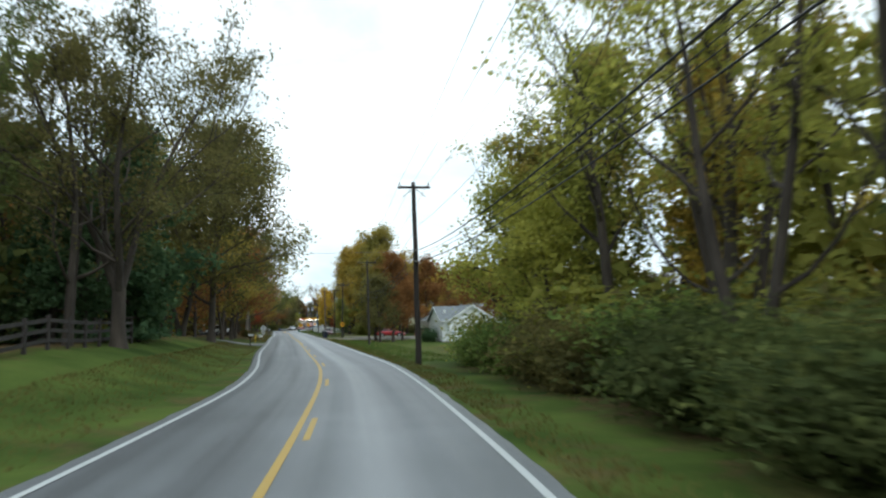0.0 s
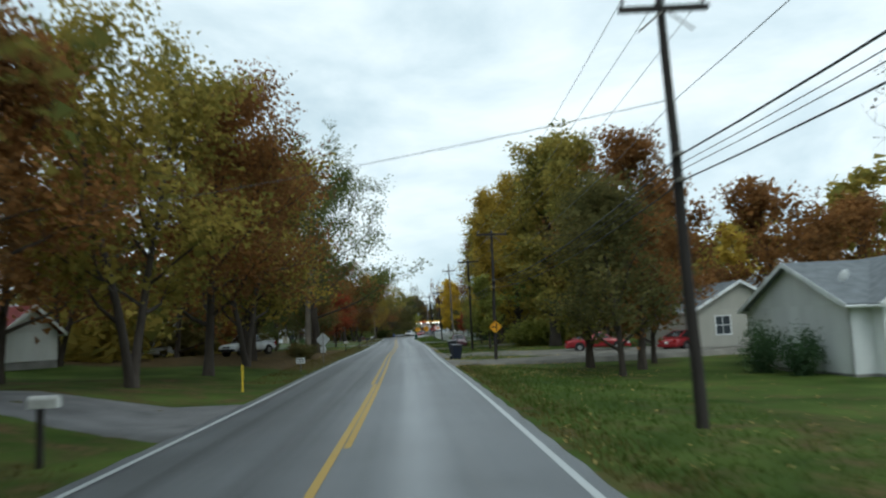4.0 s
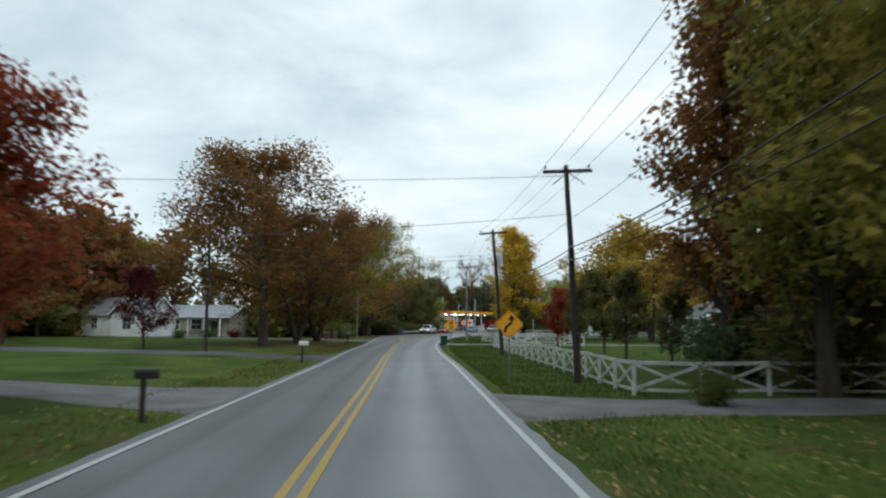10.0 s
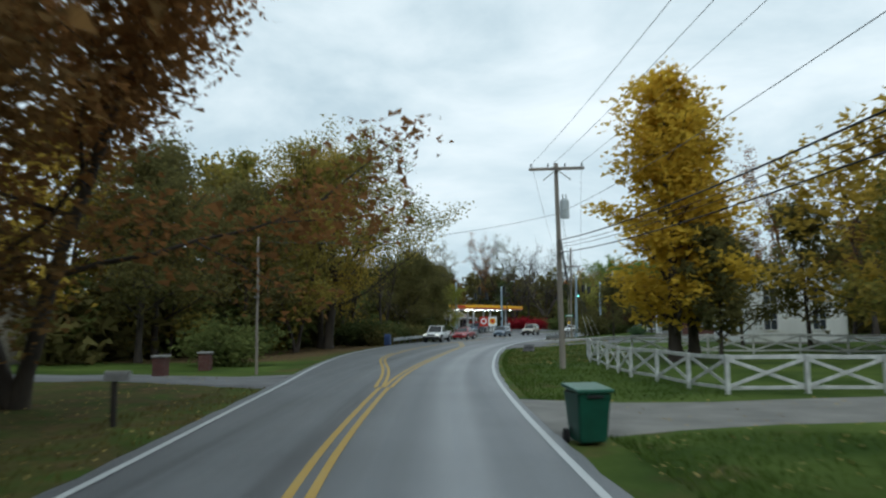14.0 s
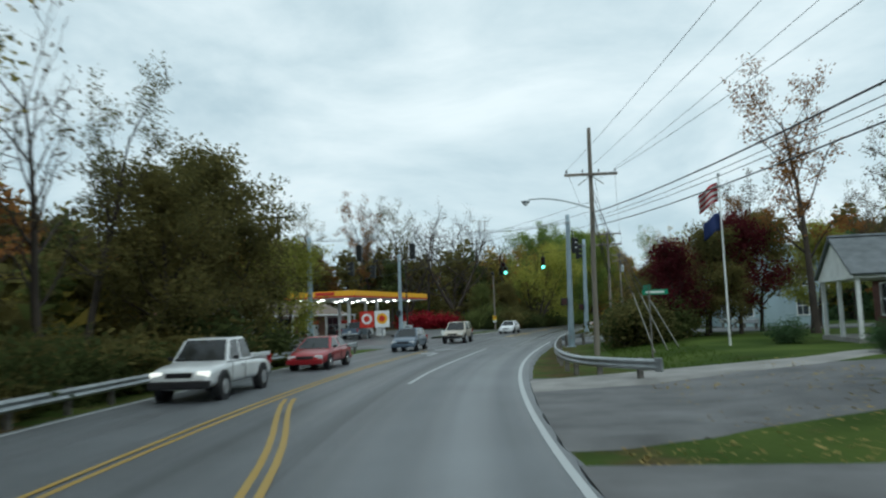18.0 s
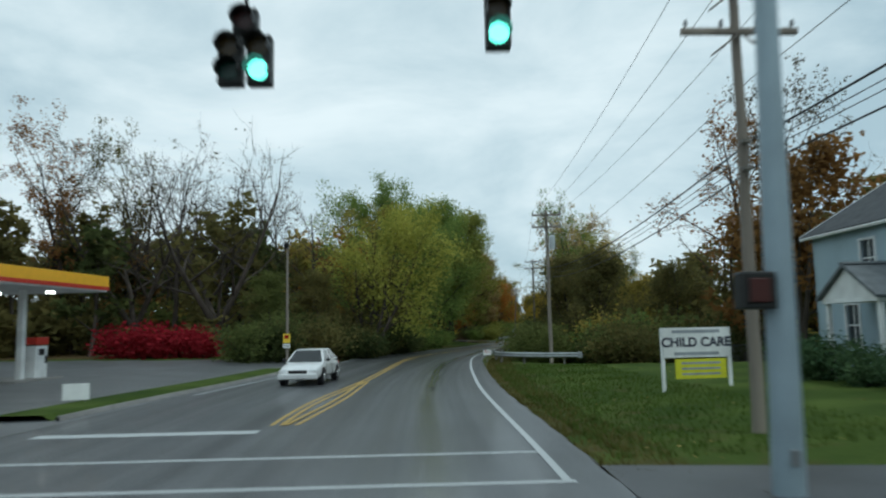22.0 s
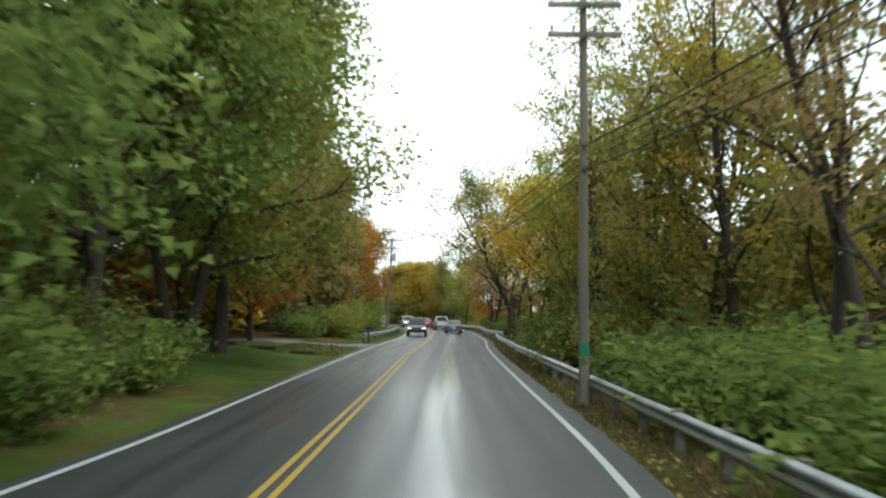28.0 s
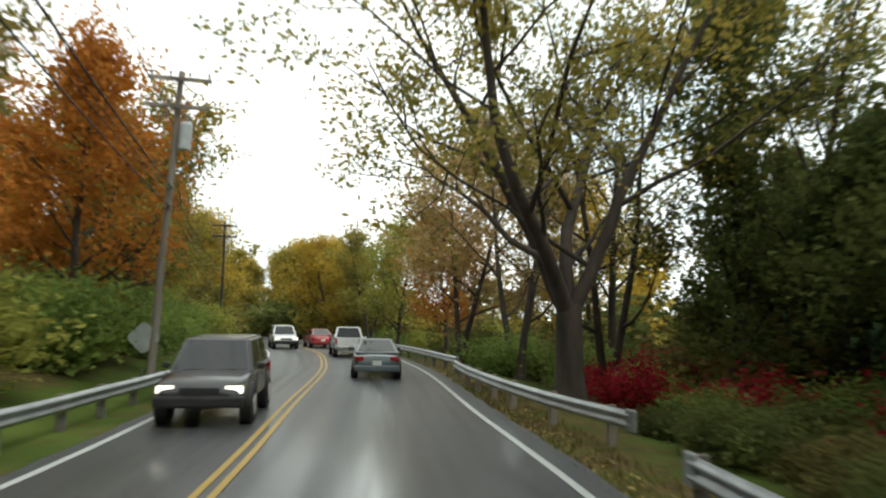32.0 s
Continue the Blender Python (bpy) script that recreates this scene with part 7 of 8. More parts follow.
def join_wing(ob, wing):
    """Makes the parts of one block parts of another."""
    shift = ob.matrix_world.inverted() @ wing.matrix_world
    for child in list(wing.children):
        keep = shift @ child.matrix_local
        child.parent = ob
        child.matrix_parent_inverse = Matrix()
        child.matrix_local = keep
    bpy.data.objects.remove(wing)


h1 = house(at(98.3, 20.6, 0, 0.1), 5.9, 11, 2.7, 4.55, WHITE_SIDING, SHINGLE, "white vinyl-sided house with a grey shingle roof", front=[(3.1, 1.3, 0.35, 0.55)], right=[(3, 0.9, 1.2, 1.2)], sink=0.6)
wing = house(at(97.6, 18.5, 90, 0.1), 8.2, 3.4, 2.7, 4.5, WHITE_SIDING, SHINGLE, "white house wing", left=[(2, 0.9, 1.0, 1.2)], sink=0.6)
bpy.context.view_layer.update()
join_wing(h1, wing)
part("satellite_dish", ball(0.26, (0, 0, 0), (1, 0.25, 1)), WHITE, h1, "white satellite dish", m=pose(-3.2, -3.7, 3.8, 20, 0, 20))
part("meter_box", box(0.3, 0.16, 0.45, (-2.5, -5.59, 1.1), bevel=0.02), TANK, h1)
part("carport_roof", box(2.7, 3.4, 0.1, (4.4, -2.9, 2.35), bevel=0.01), WHITE, h1)
for y in (-3.8, -1.2):
    part("carport_post", box(0.1, 0.1, 2.4, (5.6, y - 0.4, 1.15)), WHITE, h1)
house(at(121.5, 23.0, 0, 0.1), 6.4, 11, 2.6, 4.4, TAN_SIDING, SHINGLE, "tan-sided house with a grey roof", front=[(1.4, 0.9, 1.0, 1.2), (4.2, 0.9, 1.0, 1.2)])
shed = house(at(79, 36, 20, 0.1), 3.4, 4.0, 1.9, 2.7, CREAM_SIDING, BROWN_SHINGLE, "small pale garden shed behind a lawn", sink=0.3, doors=[("front", 1.2, 0.9, 1.7, DOOR_DARK)])
house(at(156, 26, 4, 0.1), 9, 10, 3.2, 6.6, CREAM_SIDING, SHINGLE, "pale cream house with a steep gable", front=[(2.2, 0.9, 1.0, 1.3), (6, 0.9, 1.0, 1.3), (4.0, 3.6, 0.9, 1.1)])
h4 = house(at(140, 33, 20, 0.1), 9, 9, 2.8, 5.4, GREY_SIDING, SHINGLE, "grey house with a dark porch", front=[(1.2, 0.9, 1.1, 1.2)])
porch(h4, pose(0, -4.5, 0), 6, 2.2, 2.5, 3, SHINGLE, True)
house(at(177, -44, 0, 0.1), 11, 9, 5.2, 7.6, WHITE_SIDING, mat("red_brown_roof", (0.16, 0.06, 0.05), 0.9, var=0.2), "large white two-storey house with a red roof", front=[(1.5, 0.9, 1.1, 1.5), (5, 0.9, 1.1, 1.5), (8.5, 0.9, 1.1, 1.5), (1.5, 3.4, 1.1, 1.4), (5, 3.4, 1.1, 1.4), (8.5, 3.4, 1.1, 1.4)])
house(at(152, -29, 15, 0.1), 9, 12, 2.7, 4.6, WHITE_SIDING, SHINGLE, "white bungalow behind trees", front=[(1.5, 0.9, 1.2, 1.2), (6, 0.9, 1.2, 1.2)], right=[(2, 0.9, 1.2, 1.2), (7, 0.9, 1.2, 1.2)])
house(at(112, -36, 0, 0.2), 9, 10, 2.7, 4.6, WHITE_SIDING, SHINGLE, "white bungalow with a low roof on a rise", front=[(1.5, 0.9, 1.2, 1.2), (6, 0.9, 1.2, 1.2)], right=[(2, 0.9, 1.2, 1.2)])
house(at(108, -23, 75, 0.1), 4.2, 5.6, 1.55, 2.9, WHITE_SIDING, mat("red_metal_roof", (0.13, 0.02, 0.018), 0.8, var=0.2), "white outbuilding with a red metal roof", left=[(2.2, 0.5, 0.9, 0.8)])
WET_SLATE = mat("wet_slate_shingles", (0.10, 0.105, 0.11), 0.8, var=0.25, scale=2.0, bump=0.8, fine=16)
h5 = house(at(232, 34, 0, 0.3), 18, 11, 2.6, 5.6, mat("pale_cream_brick", (0.40, 0.39, 0.34), 0.85, var=0.2), WET_SLATE, "low cream ranch house with dark shutters and a porch", gable=WET_SLATE, front=[(6.2, 0.7, 0.8, 1.6), (8.9, 0.7, 0.8, 1.6), (13, 0.8, 1.4, 1.4)], left=[(2, 0.8, 1.4, 1.4), (7, 0.8, 1.4, 1.4)], doors=[("front", 3.6, 0.95, 2.05, DOOR_DARK)])
for x in (6.0, 7.2, 8.7, 9.9):
    part("shutter", box(0.28, 0.05, 1.65, (x - 9, -5.62, 1.5), bevel=0.008), PLASTIC, h5, "black louvred shutter")
porch(h5, pose(-6.6, -5.5, 0), 4.8, 2.4, 2.4, 4, mat("pale_wet_porch_roof", (0.20, 0.21, 0.20), 0.5, var=0.2))
h8 = house(at(253, -37.5, 78, 0.1), 6.2, 9, 2.7, 4.7, WHITE_SIDING, SHINGLE, "white cottage with a grey roof beyond a lawn", left=[(1.4, 0.9, 0.9, 1.3), (6.8, 0.9, 0.9, 1.3)], front=[(1.2, 0.9, 1.0, 1.3)])
wing = house(at(250.6, -35.4, -6, 0.1), 4.2, 3.6, 2.7, 4.5, WHITE_SIDING, SHINGLE, "white cottage wing", front=[(1.55, 0.9, 1.1, 1.4)], sink=0.6)
bpy.context.view_layer.update()
join_wing(h8, wing)
h9 = house(at(261, -31.0, 80, 0.1), 7, 10.5, 2.6, 4.1, mat("tan_stone_wall", (0.36, 0.33, 0.27), 0.85, var=0.25, scale=4), mat("pale_wet_shingles", (0.30, 0.33, 0.36), 0.45, var=0.25, scale=2.0, bump=0.8, fine=16), "low tan stone house with a pale wet roof", left=[(2.0, 0.9, 1.2, 1.2), (5.0, 0.9, 1.6, 1.3)], doors=[("left", 8.0, 0.9, 2.05, DOOR_DARK)])
porch(h9, pose(-3.5, -2.7, 0, 0, 0, -90), 5, 1.8, 2.4, 3, SHINGLE)
house(at(274, -46, 10, 0.1), 9, 12, 2.7, 4.5, WHITE_SIDING, SHINGLE, "white low house behind trees", front=[(1.2, 0.9, 1.0, 1.3), (6.4, 0.9, 1.0, 1.3)])
house(at(281, 22.5, 6, 0.1), 7, 8, 4.2, 6.0, WHITE_SIDING, SHINGLE, "white two-storey house behind garden trees", front=[(1.2, 0.9, 0.9, 1.4), (4.6, 0.9, 0.9, 1.4), (1.2, 2.75, 0.9, 1.2), (4.6, 2.75, 0.9, 1.2)], left=[(2, 0.9, 1.0, 1.4), (5, 2.7, 0.9, 1.2)])
h6 = house(at(309, 21.4, -4, 0.1), 7, 10, 2.8, 6.0, RED_BRICK, SHINGLE, "red brick cottage with white window frames", front=[(1.05, 0.95, 1.95, 1.3), (3.4, 3.1, 0.85, 1.25)], left=[(1.2, 0.95, 1.2, 1.4)], sink=0.8)
porch(h6, pose(-3.5, 0.2, 0, 0, 0, -90), 5.0, 3.0, 2.55, 3, SHINGLE, True)
path = drive("garden_path", (297, 298.2, 9), (301, 302.5, 14), CONCRETE, "pale concrete garden path to a porch", "path", 0.05, 6)
h7 = house(at(352, 20.2, 1.2, 0.1), 8.4, 14.3, 5.3, 7.8, BLUE_SIDING, mat("dark_roof_shingles", (0.055, 0.06, 0.066), 0.9, var=0.25, scale=2.0, bump=0.8, fine=16), "light blue two-storey house with white trim", left=[(2.0, 0.9, 0.8, 1.5), (3.2, 3.4, 0.8, 1.3), (7.0, 3.6, 0.8, 0.9), (10.4, 0.9, 0.8, 1.5), (10.7, 3.4, 0.85, 1.4)], front=[(1.5, 0.9, 0.9, 1.5), (6.0, 0.9, 0.9, 1.5), (1.5, 3.4, 0.9, 1.4), (6.0, 3.4, 0.9, 1.4)], doors=[("left", 4.6, 0.95, 2.05, WHITE)])
porch(h7, pose(-4.2, 2.0, 0, 0, 0, -90), 3.2, 1.8, 2.5, 2, SHINGLE, True)
# flag pole with two flags
fm = at(308.5, 10.2)
flag_pole = hold("flag_pole", fm, "white flag pole with two limp flags on a lawn", "flag pole")
part("pole", rod((0, 0, -0.2), (0, 0, 7.2), 0.05, 0.03, 10), WHITE, flag_pole)
part("finial", ball(0.08, (0, 0, 7.25)), STEEL, flag_pole)


def flag(z, w, h, material, name):
    n = 12
    verts, faces = [], []
    for i in range(n + 1):
        u = i / n
        for k in range(6):
            q = k / 5
            verts.append((-0.05 - w * u * 0.85, 0.12 * math.sin(u * 7 + q), z - h * q - 0.45 * u * w + 0.08 * math.sin(u * 5)))
    faces = [(i * 6 + k, i * 6 + k + 1, i * 6 + 7 + k, i * 6 + 6 + k) for i in range(n) for k in range(5)]
    f = part(name, mesh_of(name, verts, faces, True), material, flag_pole)
    s = f.modifiers.new("thick", "SOLIDIFY")
    s.thickness = 0.006
    return verts


CLOTH_RED, CLOTH_WHITE, CLOTH_BLUE = (mat(n, c, 0.9, var=0.1) for n, c in (("red_cloth", (0.32, 0.03, 0.04)), ("white_cloth", (0.6, 0.6, 0.6)), ("navy_cloth", (0.02, 0.035, 0.12))))
for k in range(7):
    flag(6.9 - 0.115 * k, 0.95, 0.115, CLOTH_RED if k % 2 == 0 else CLOTH_WHITE, "flag_stripe")
flag(5.6, 0.8, 0.75, CLOTH_BLUE, "flag")


# ---- vehicles: +y is ahead ----
CARS = {
    "sedan": dict(L=4.7, W=1.76, deck=[(-2.35, 0.62, 0.72), (-2.28, 0.86, 0.82), (-1.5, 0.96, 0.86), (-0.8, 0.93, 0.88), (0.6, 0.92, 0.88), (1.1, 0.90, 0.87), (1.9, 0.80, 0.84), (2.25, 0.66, 0.76), (2.35, 0.52, 0.66)],
                  cab=[(1.15, 0.90), (0.35, 1.40), (-0.95, 1.42), (-1.95, 0.97)], wheel=0.31, axles=(1.42, -1.35), top=0.58),
    "suv": dict(L=4.6, W=1.82, deck=[(-2.3, 0.6, 0.82), (-2.25, 1.0, 0.88), (-1.2, 1.06, 0.9), (0.7, 1.04, 0.9), (1.1, 1.02, 0.89), (2.0, 0.95, 0.86), (2.25, 0.8, 0.82), (2.3, 0.6, 0.76)],
                cab=[(1.1, 1.02), (0.4, 1.66), (-1.9, 1.70), (-2.24, 1.05)], wheel=0.37, axles=(1.42, -1.35), top=0.66),
    "hatch": dict(L=4.0, W=1.68, deck=[(-2.0, 0.6, 0.74), (-1.93, 0.92, 0.82), (-0.8, 0.95, 0.84), (0.6, 0.94, 0.84), (1.0, 0.92, 0.83), (1.7, 0.82, 0.8), (1.95, 0.66, 0.72), (2.0, 0.5, 0.62)],
                  cab=[(1.25, 0.92), (0.45, 1.46), (-1.35, 1.44), (-1.9, 0.96)], wheel=0.3, axles=(1.25, -1.25), top=0.58),
    "pickup": dict(L=5.3, W=1.88, deck=[(-2.65, 0.66, 0.86), (-2.6, 1.04, 0.9), (-0.6, 1.06, 0.92), (0.8, 1.06, 0.92), (1.2, 1.06, 0.91), (2.3, 1.0, 0.89), (2.6, 0.86, 0.84), (2.65, 0.6, 0.78)],
                   cab=[(1.25, 1.06), (0.65, 1.70), (-0.55, 1.72), (-0.8, 1.06)], wheel=0.38, axles=(1.7, -1.6), top=0.68),
}


def car(m, kind, color, label, lights=False, name="car", plate_bar=True):
    c = CARS[kind]
    ob = hold(name, m, label, "pickup truck" if kind == "pickup" else "car")
    verts, faces = [], []
    low = 0.24 if kind in ("sedan", "hatch") else 0.36
    for y, z, w in c["deck"]:
        prof = [(-w * 0.9, low), (-w, low + 0.14), (-w, z - 0.22), (-w * 0.95, z - 0.06), (-w * 0.82, z), (0, z + 0.02), (w * 0.82, z), (w * 0.95, z - 0.06), (w, z - 0.22), (w, low + 0.14), (w * 0.9, low)]
        verts += [(x, y, zz) for x, zz in prof]
    n = 11
    for i in range(len(c["deck"]) - 1):
        for k in range(n):
            j = (k + 1) % n
            faces.append((i * n + k, i * n + n + k, i * n + n + j, i * n + j))
    faces += [tuple(range(n)), tuple(range(len(verts) - 1, len(verts) - n - 1, -1))]
    body = part("body", mesh_of("body", verts, faces), color, ob)
    body.data.polygons.foreach_set("use_smooth", [True] * len(body.data.polygons))
    sub = body.modifiers.new("rounded", "SUBSURF")
    sub.levels = sub.render_levels = 2
    wb, wt_ = c["deck"][3][2] * 0.93, c["top"]
    cab = c["cab"]
    z0, z1 = min(p[1] for p in cab), max(p[1] for p in cab)
    hw = lambda z: wb + (wt_ - wb) * (z - z0) / (z1 - z0)  # noqa: E731
    cv = [(sg * hw(z), y, z - (0.03 if i in (0, 3) else 0)) for sg in (-1, 1) for i, (y, z) in enumerate(cab)]
    bm = bmesh.new()
    vs = [bm.verts.new(p) for p in cv]
    for q in ((0, 1, 2, 3), (7, 6, 5, 4), (0, 4, 5, 1), (1, 5, 6, 2), (2, 6, 7, 3)):
        bm.faces.new([vs[i] for i in q])
    bmesh.ops.recalc_face_normals(bm, faces=bm.faces[:])
    bmesh.ops.bevel(bm, geom=[e for e in bm.edges if len(e.link_faces) == 2], offset=0.05, segments=3, affect="EDGES")
    part("cabin", bm, color, ob)

    def panel(corners, shrink, off, nm):
        pts = [Vector(p) for p in corners]
        mid = sum(pts, Vector()) / len(pts)
        nor = (pts[1] - pts[0]).cross(pts[2] - pts[0]).normalized()
        if nor.dot(mid - Vector((0, (cab[1][0] + cab[2][0]) / 2, 1.1))) < 0:
            nor = -nor
        b = bmesh.new()
        b.faces.new([b.verts.new(mid + (p - mid) * shrink + nor * off) for p in pts])
        made = bmesh.ops.extrude_face_region(b, geom=b.faces[:])
        bmesh.ops.translate(b, vec=-nor * 0.02, verts=[v for v in made["geom"] if isinstance(v, bmesh.types.BMVert)])
        bmesh.ops.recalc_face_normals(b, faces=b.faces[:])
        part(nm, b, CAR_GLASS, ob)

    panel([cv[0], cv[4], cv[5], cv[1]], 0.88, 0.006, "windscreen")
    panel([cv[3], cv[7], cv[6], cv[2]], 0.84, 0.006, "rear_window")
    for o in (0, 4):
        a, b_, c_, d_ = (Vector(cv[o + i]) for i in range(4))
        mt, mb = b_.lerp(c_, 0.5), a.lerp(d_, 0.5)
        panel([a, b_, mt, mb], 0.82, 0.008, "side_window")
        panel([mb, mt, c_, d_], 0.82, 0.008, "side_window")
    W, L = c["W"] / 2, c["L"] / 2
    for y in c["axles"]:
        for sg in (-1, 1):
            r = c["wheel"]
            x = sg * (W - 0.02)
            part("wheel_arch", rod((x - sg * 0.2, y, r + 0.02), (x + sg * 0.025, y, r + 0.02), r + 0.06, n=24), PLASTIC, ob)
            tyre = rod((x - sg * 0.2, y, r), (x + sg * 0.045, y, r), r, n=24)
            bmesh.ops.bevel(tyre, geom=[e for e in tyre.edges if len(e.link_faces[0].verts) > 4 or len(e.link_faces[-1].verts) > 4], offset=0.03, segments=2, affect="EDGES")
            w = part("wheel", tyre, TYRE, ob)
            part("rim", rod((x, y, r), (x + sg * 0.055, y, r), r * 0.62, r * 0.56, 16), RIM, w)
    fz, rz = c["deck"][-2][1] - 0.08, c["deck"][1][1] - 0.12
    for sg in (-1, 1):
        part("headlight", box(0.34, 0.14, 0.15, (sg * (W - 0.28), L - 0.12, fz), bevel=0.03), HEADLAMP_ON if lights else LAMP, ob)
        part("tail_light", box(0.3 if kind == "sedan" else 0.14, 0.1, 0.16 if kind == "sedan" else 0.34, (sg * (W - 0.26 if kind == "sedan" else W - 0.12), -L + 0.07, rz), bevel=0.02), TAIL, ob)
        part("door_mirror", box(0.16, 0.1, 0.12, (sg * (W + 0.05), cab[0][0] - 0.3, cab[0][1] + 0.08), bevel=0.03), PLASTIC, ob)
        for y in ((cab[1][0] + cab[2][0]) / 2, cab[0][0] - 0.15):
            part("door_seam", box(0.012, 0.014, 0.5, (sg * (W + 0.0), y, low + 0.38)), PLASTIC, ob)
        part("door_handle", box(0.03, 0.16, 0.03, (sg * (W + 0.005), cab[1][0] - 0.35, low + 0.55), bevel=0.006), PLASTIC, ob)
    part("front_bumper", box(c["W"] * 0.92, 0.22, 0.22, (0, L - 0.06, low + 0.14), bevel=0.05), color if kind in ("sedan", "hatch") else PLASTIC, ob)
    part("rear_bumper", box(c["W"] * 0.92, 0.22, 0.22, (0, -L + 0.06, low + 0.16), bevel=0.05), color if kind in ("sedan", "hatch") else CHROME, ob)
    part("grille", box(0.75, 0.06, 0.14, (0, L - 0.04, fz - 0.02), bevel=0.02), PLASTIC, ob)
    part("number_plate", box(0.32, 0.02, 0.16, (0, -L - 0.03, rz - 0.14)), WHITE, ob)
    if kind == "pickup":
        part("truck_bed", box(c["W"] * 0.78, 1.55, 0.06, (0, -1.62, 1.075)), PLASTIC, ob)
        for sg in (-1, 1):
            part("bed_side", box(0.1, 1.75, 0.14, (sg * 0.83, -1.65, 1.1), bevel=0.02), color, ob)
        part("tailgate", box(c["W"] * 0.86, 0.08, 0.4, (0, -2.6, 0.92), bevel=0.02), color, ob)
    return ob


P_WHITE, P_RED, P_MAROON, P_GREY, P_BLUE, P_BEIGE, P_DARK, P_GREEN = (paint(*a) for a in (
    ("white_car_paint", (0.68, 0.70, 0.71)), ("red_car_paint", (0.30, 0.012, 0.02)), ("maroon_car_paint", (0.09, 0.012, 0.03)), ("grey_car_paint", (0.27, 0.28, 0.28)),
    ("slate_blue_car_paint", (0.10, 0.14, 0.19)), ("beige_car_paint", (0.44, 0.40, 0.33)), ("black_car_paint", (0.02, 0.022, 0.025)), ("grey_green_car_paint", (0.09, 0.12, 0.13))))
# parked
car(at(121.5, 14.3, -100), "sedan", P_RED, "bright red sedan parked on a driveway")
car(at(151.0, 5.8, 179), "sedan", P_MAROON, "maroon sedan parked on a lawn by the road")
car(at(130.5, -13.6, 150), "pickup", P_WHITE, "white pickup truck parked behind a tree", name="pickup_truck")
car(at(137, -24, 95), "sedan", P_WHITE, "white sedan parked in a yard")
car(at(159, -20.3, 95), "sedan", P_DARK, "dark sedan parked in a yard")
car(at(171, 18.5, 100), "pickup", P_DARK, "dark pickup truck parked under trees", name="pickup_truck")
car(at(118, 20, -60), "sedan", P_RED, "dark red sedan parked beside a house")
# oncoming lane and ahead
car(at(298, -7.75, 180), "pickup", P_WHITE, "white crew pickup truck in the oncoming lane", True, "pickup_truck")
car(at(309, -7.7, 180), "sedan", P_RED, "dark red coupe in the oncoming lane")
car(at(324.0, -6.9, 180), "hatch", P_BLUE, "slate blue hatchback in the oncoming lane")
car(at(336, -5.9, 180), "suv", P_BEIGE, "beige sport utility vehicle at the junction")
car(at(361.5, -5.1, 178), "sedan", P_WHITE, "white sedan in the oncoming lane")
car(at(472.0, -3.4, 182), "suv", P_DARK, "dark sport utility vehicle in the oncoming lane", True)
car(at(484.0, 0.1), "sedan", P_GREEN, "grey-green sedan driving ahead on the wet road")
car(at(500.0, -0.3), "pickup", P_WHITE, "white pickup truck driving ahead on the bend", name="pickup_truck")
car(at(514.0, -0.5), "sedan", P_RED, "red car driving ahead on the bend")
car(at(512.0, -3.4, 180), "suv", P_WHITE, "white car coming round the bend", True)

# ---- filling station ----
YELLOW_BAND, RED_BAND = mat("yellow_fascia", (0.80, 0.42, 0.015), 0.45, var=0.06, bump=0.0), mat("red_fascia", (0.48, 0.03, 0.015), 0.45, var=0.06, bump=0.0)
sx, sy = -77.6, 374.0
turn = -13.0
sz = float(ground_z(-84, 374)[0]) + 0.03
cm = pose(sx, sy, sz, 0, 0, turn) @ pose(-4.6, 0, 0)
canopy = hold("fuel_canopy", cm, "yellow and red banded filling station canopy with lit lamps", "canopy")
part("roof_slab", box(9.2, 20.5, 0.7, (0, 0, 4.55), bevel=0.03), WHITE, canopy)
for dx, dy, w, l in ((4.63, 0, 0.06, 20.6), (-4.63, 0, 0.06, 20.6), (0, 10.29, 9.3, 0.06), (0, -10.29, 9.3, 0.06)):
    b = part("fascia", box(w, l, 0.52, (dx, dy, 4.72), bevel=0.01), YELLOW_BAND, canopy)
    part("stripe", box(w + 0.012, l + 0.012, 0.17, (dx, dy, 4.37), bevel=0.01), RED_BAND, b)
part("emblem_panel", box(2.2, 0.04, 0.34, (1.4, -10.34, 4.72), bevel=0.01), RED_BAND, canopy)
for y in (-8.4, -4.2, 0, 4.2, 8.4):
    for x in (-2.8, 0, 2.8):
        part("lamp", box(0.3, 0.3, 0.1, (x, y, 4.15), bevel=0.02), CANOPY_LAMP, canopy)
for y in (-7, 0, 7):
    for x in (-2.4, 2.4):
        part("column", box(0.28, 0.28, 4.25, (x, y, 2.1), bevel=0.02), WHITE, canopy)
for y in (-7, 0, 7):
    for x in (-2.4, 2.4):
        p = hold("fuel_pump", cm @ pose(x, y + 1.1, 0.12), "fuel pump with red top panel on a kerbed island", "fuel pump", "fuel pumps")
        part("cabinet", box(0.55, 0.9, 1.5, (0, 0, 0.75), bevel=0.03), WHITE, p)
        part("top_sign", box(0.6, 0.95, 0.35, (0, 0, 1.72), bevel=0.03), RED_BAND, p)
        part("screen", box(0.02, 0.4, 0.3, (0.285, 0, 1.2)), DARK, p)
        part("nozzle", box(0.08, 0.1, 0.35, (0.3, 0.3, 0.85), bevel=0.02), PLASTIC, p)
    isl = lone("pump_island", slab([(-3.2, y - 1.4), (3.2, y - 1.4), (3.2, y + 2.0), (-3.2, y + 2.0)], -0.1, 0.12), CONCRETE, "raised concrete pump island", "kerb", cm, kind="structure")
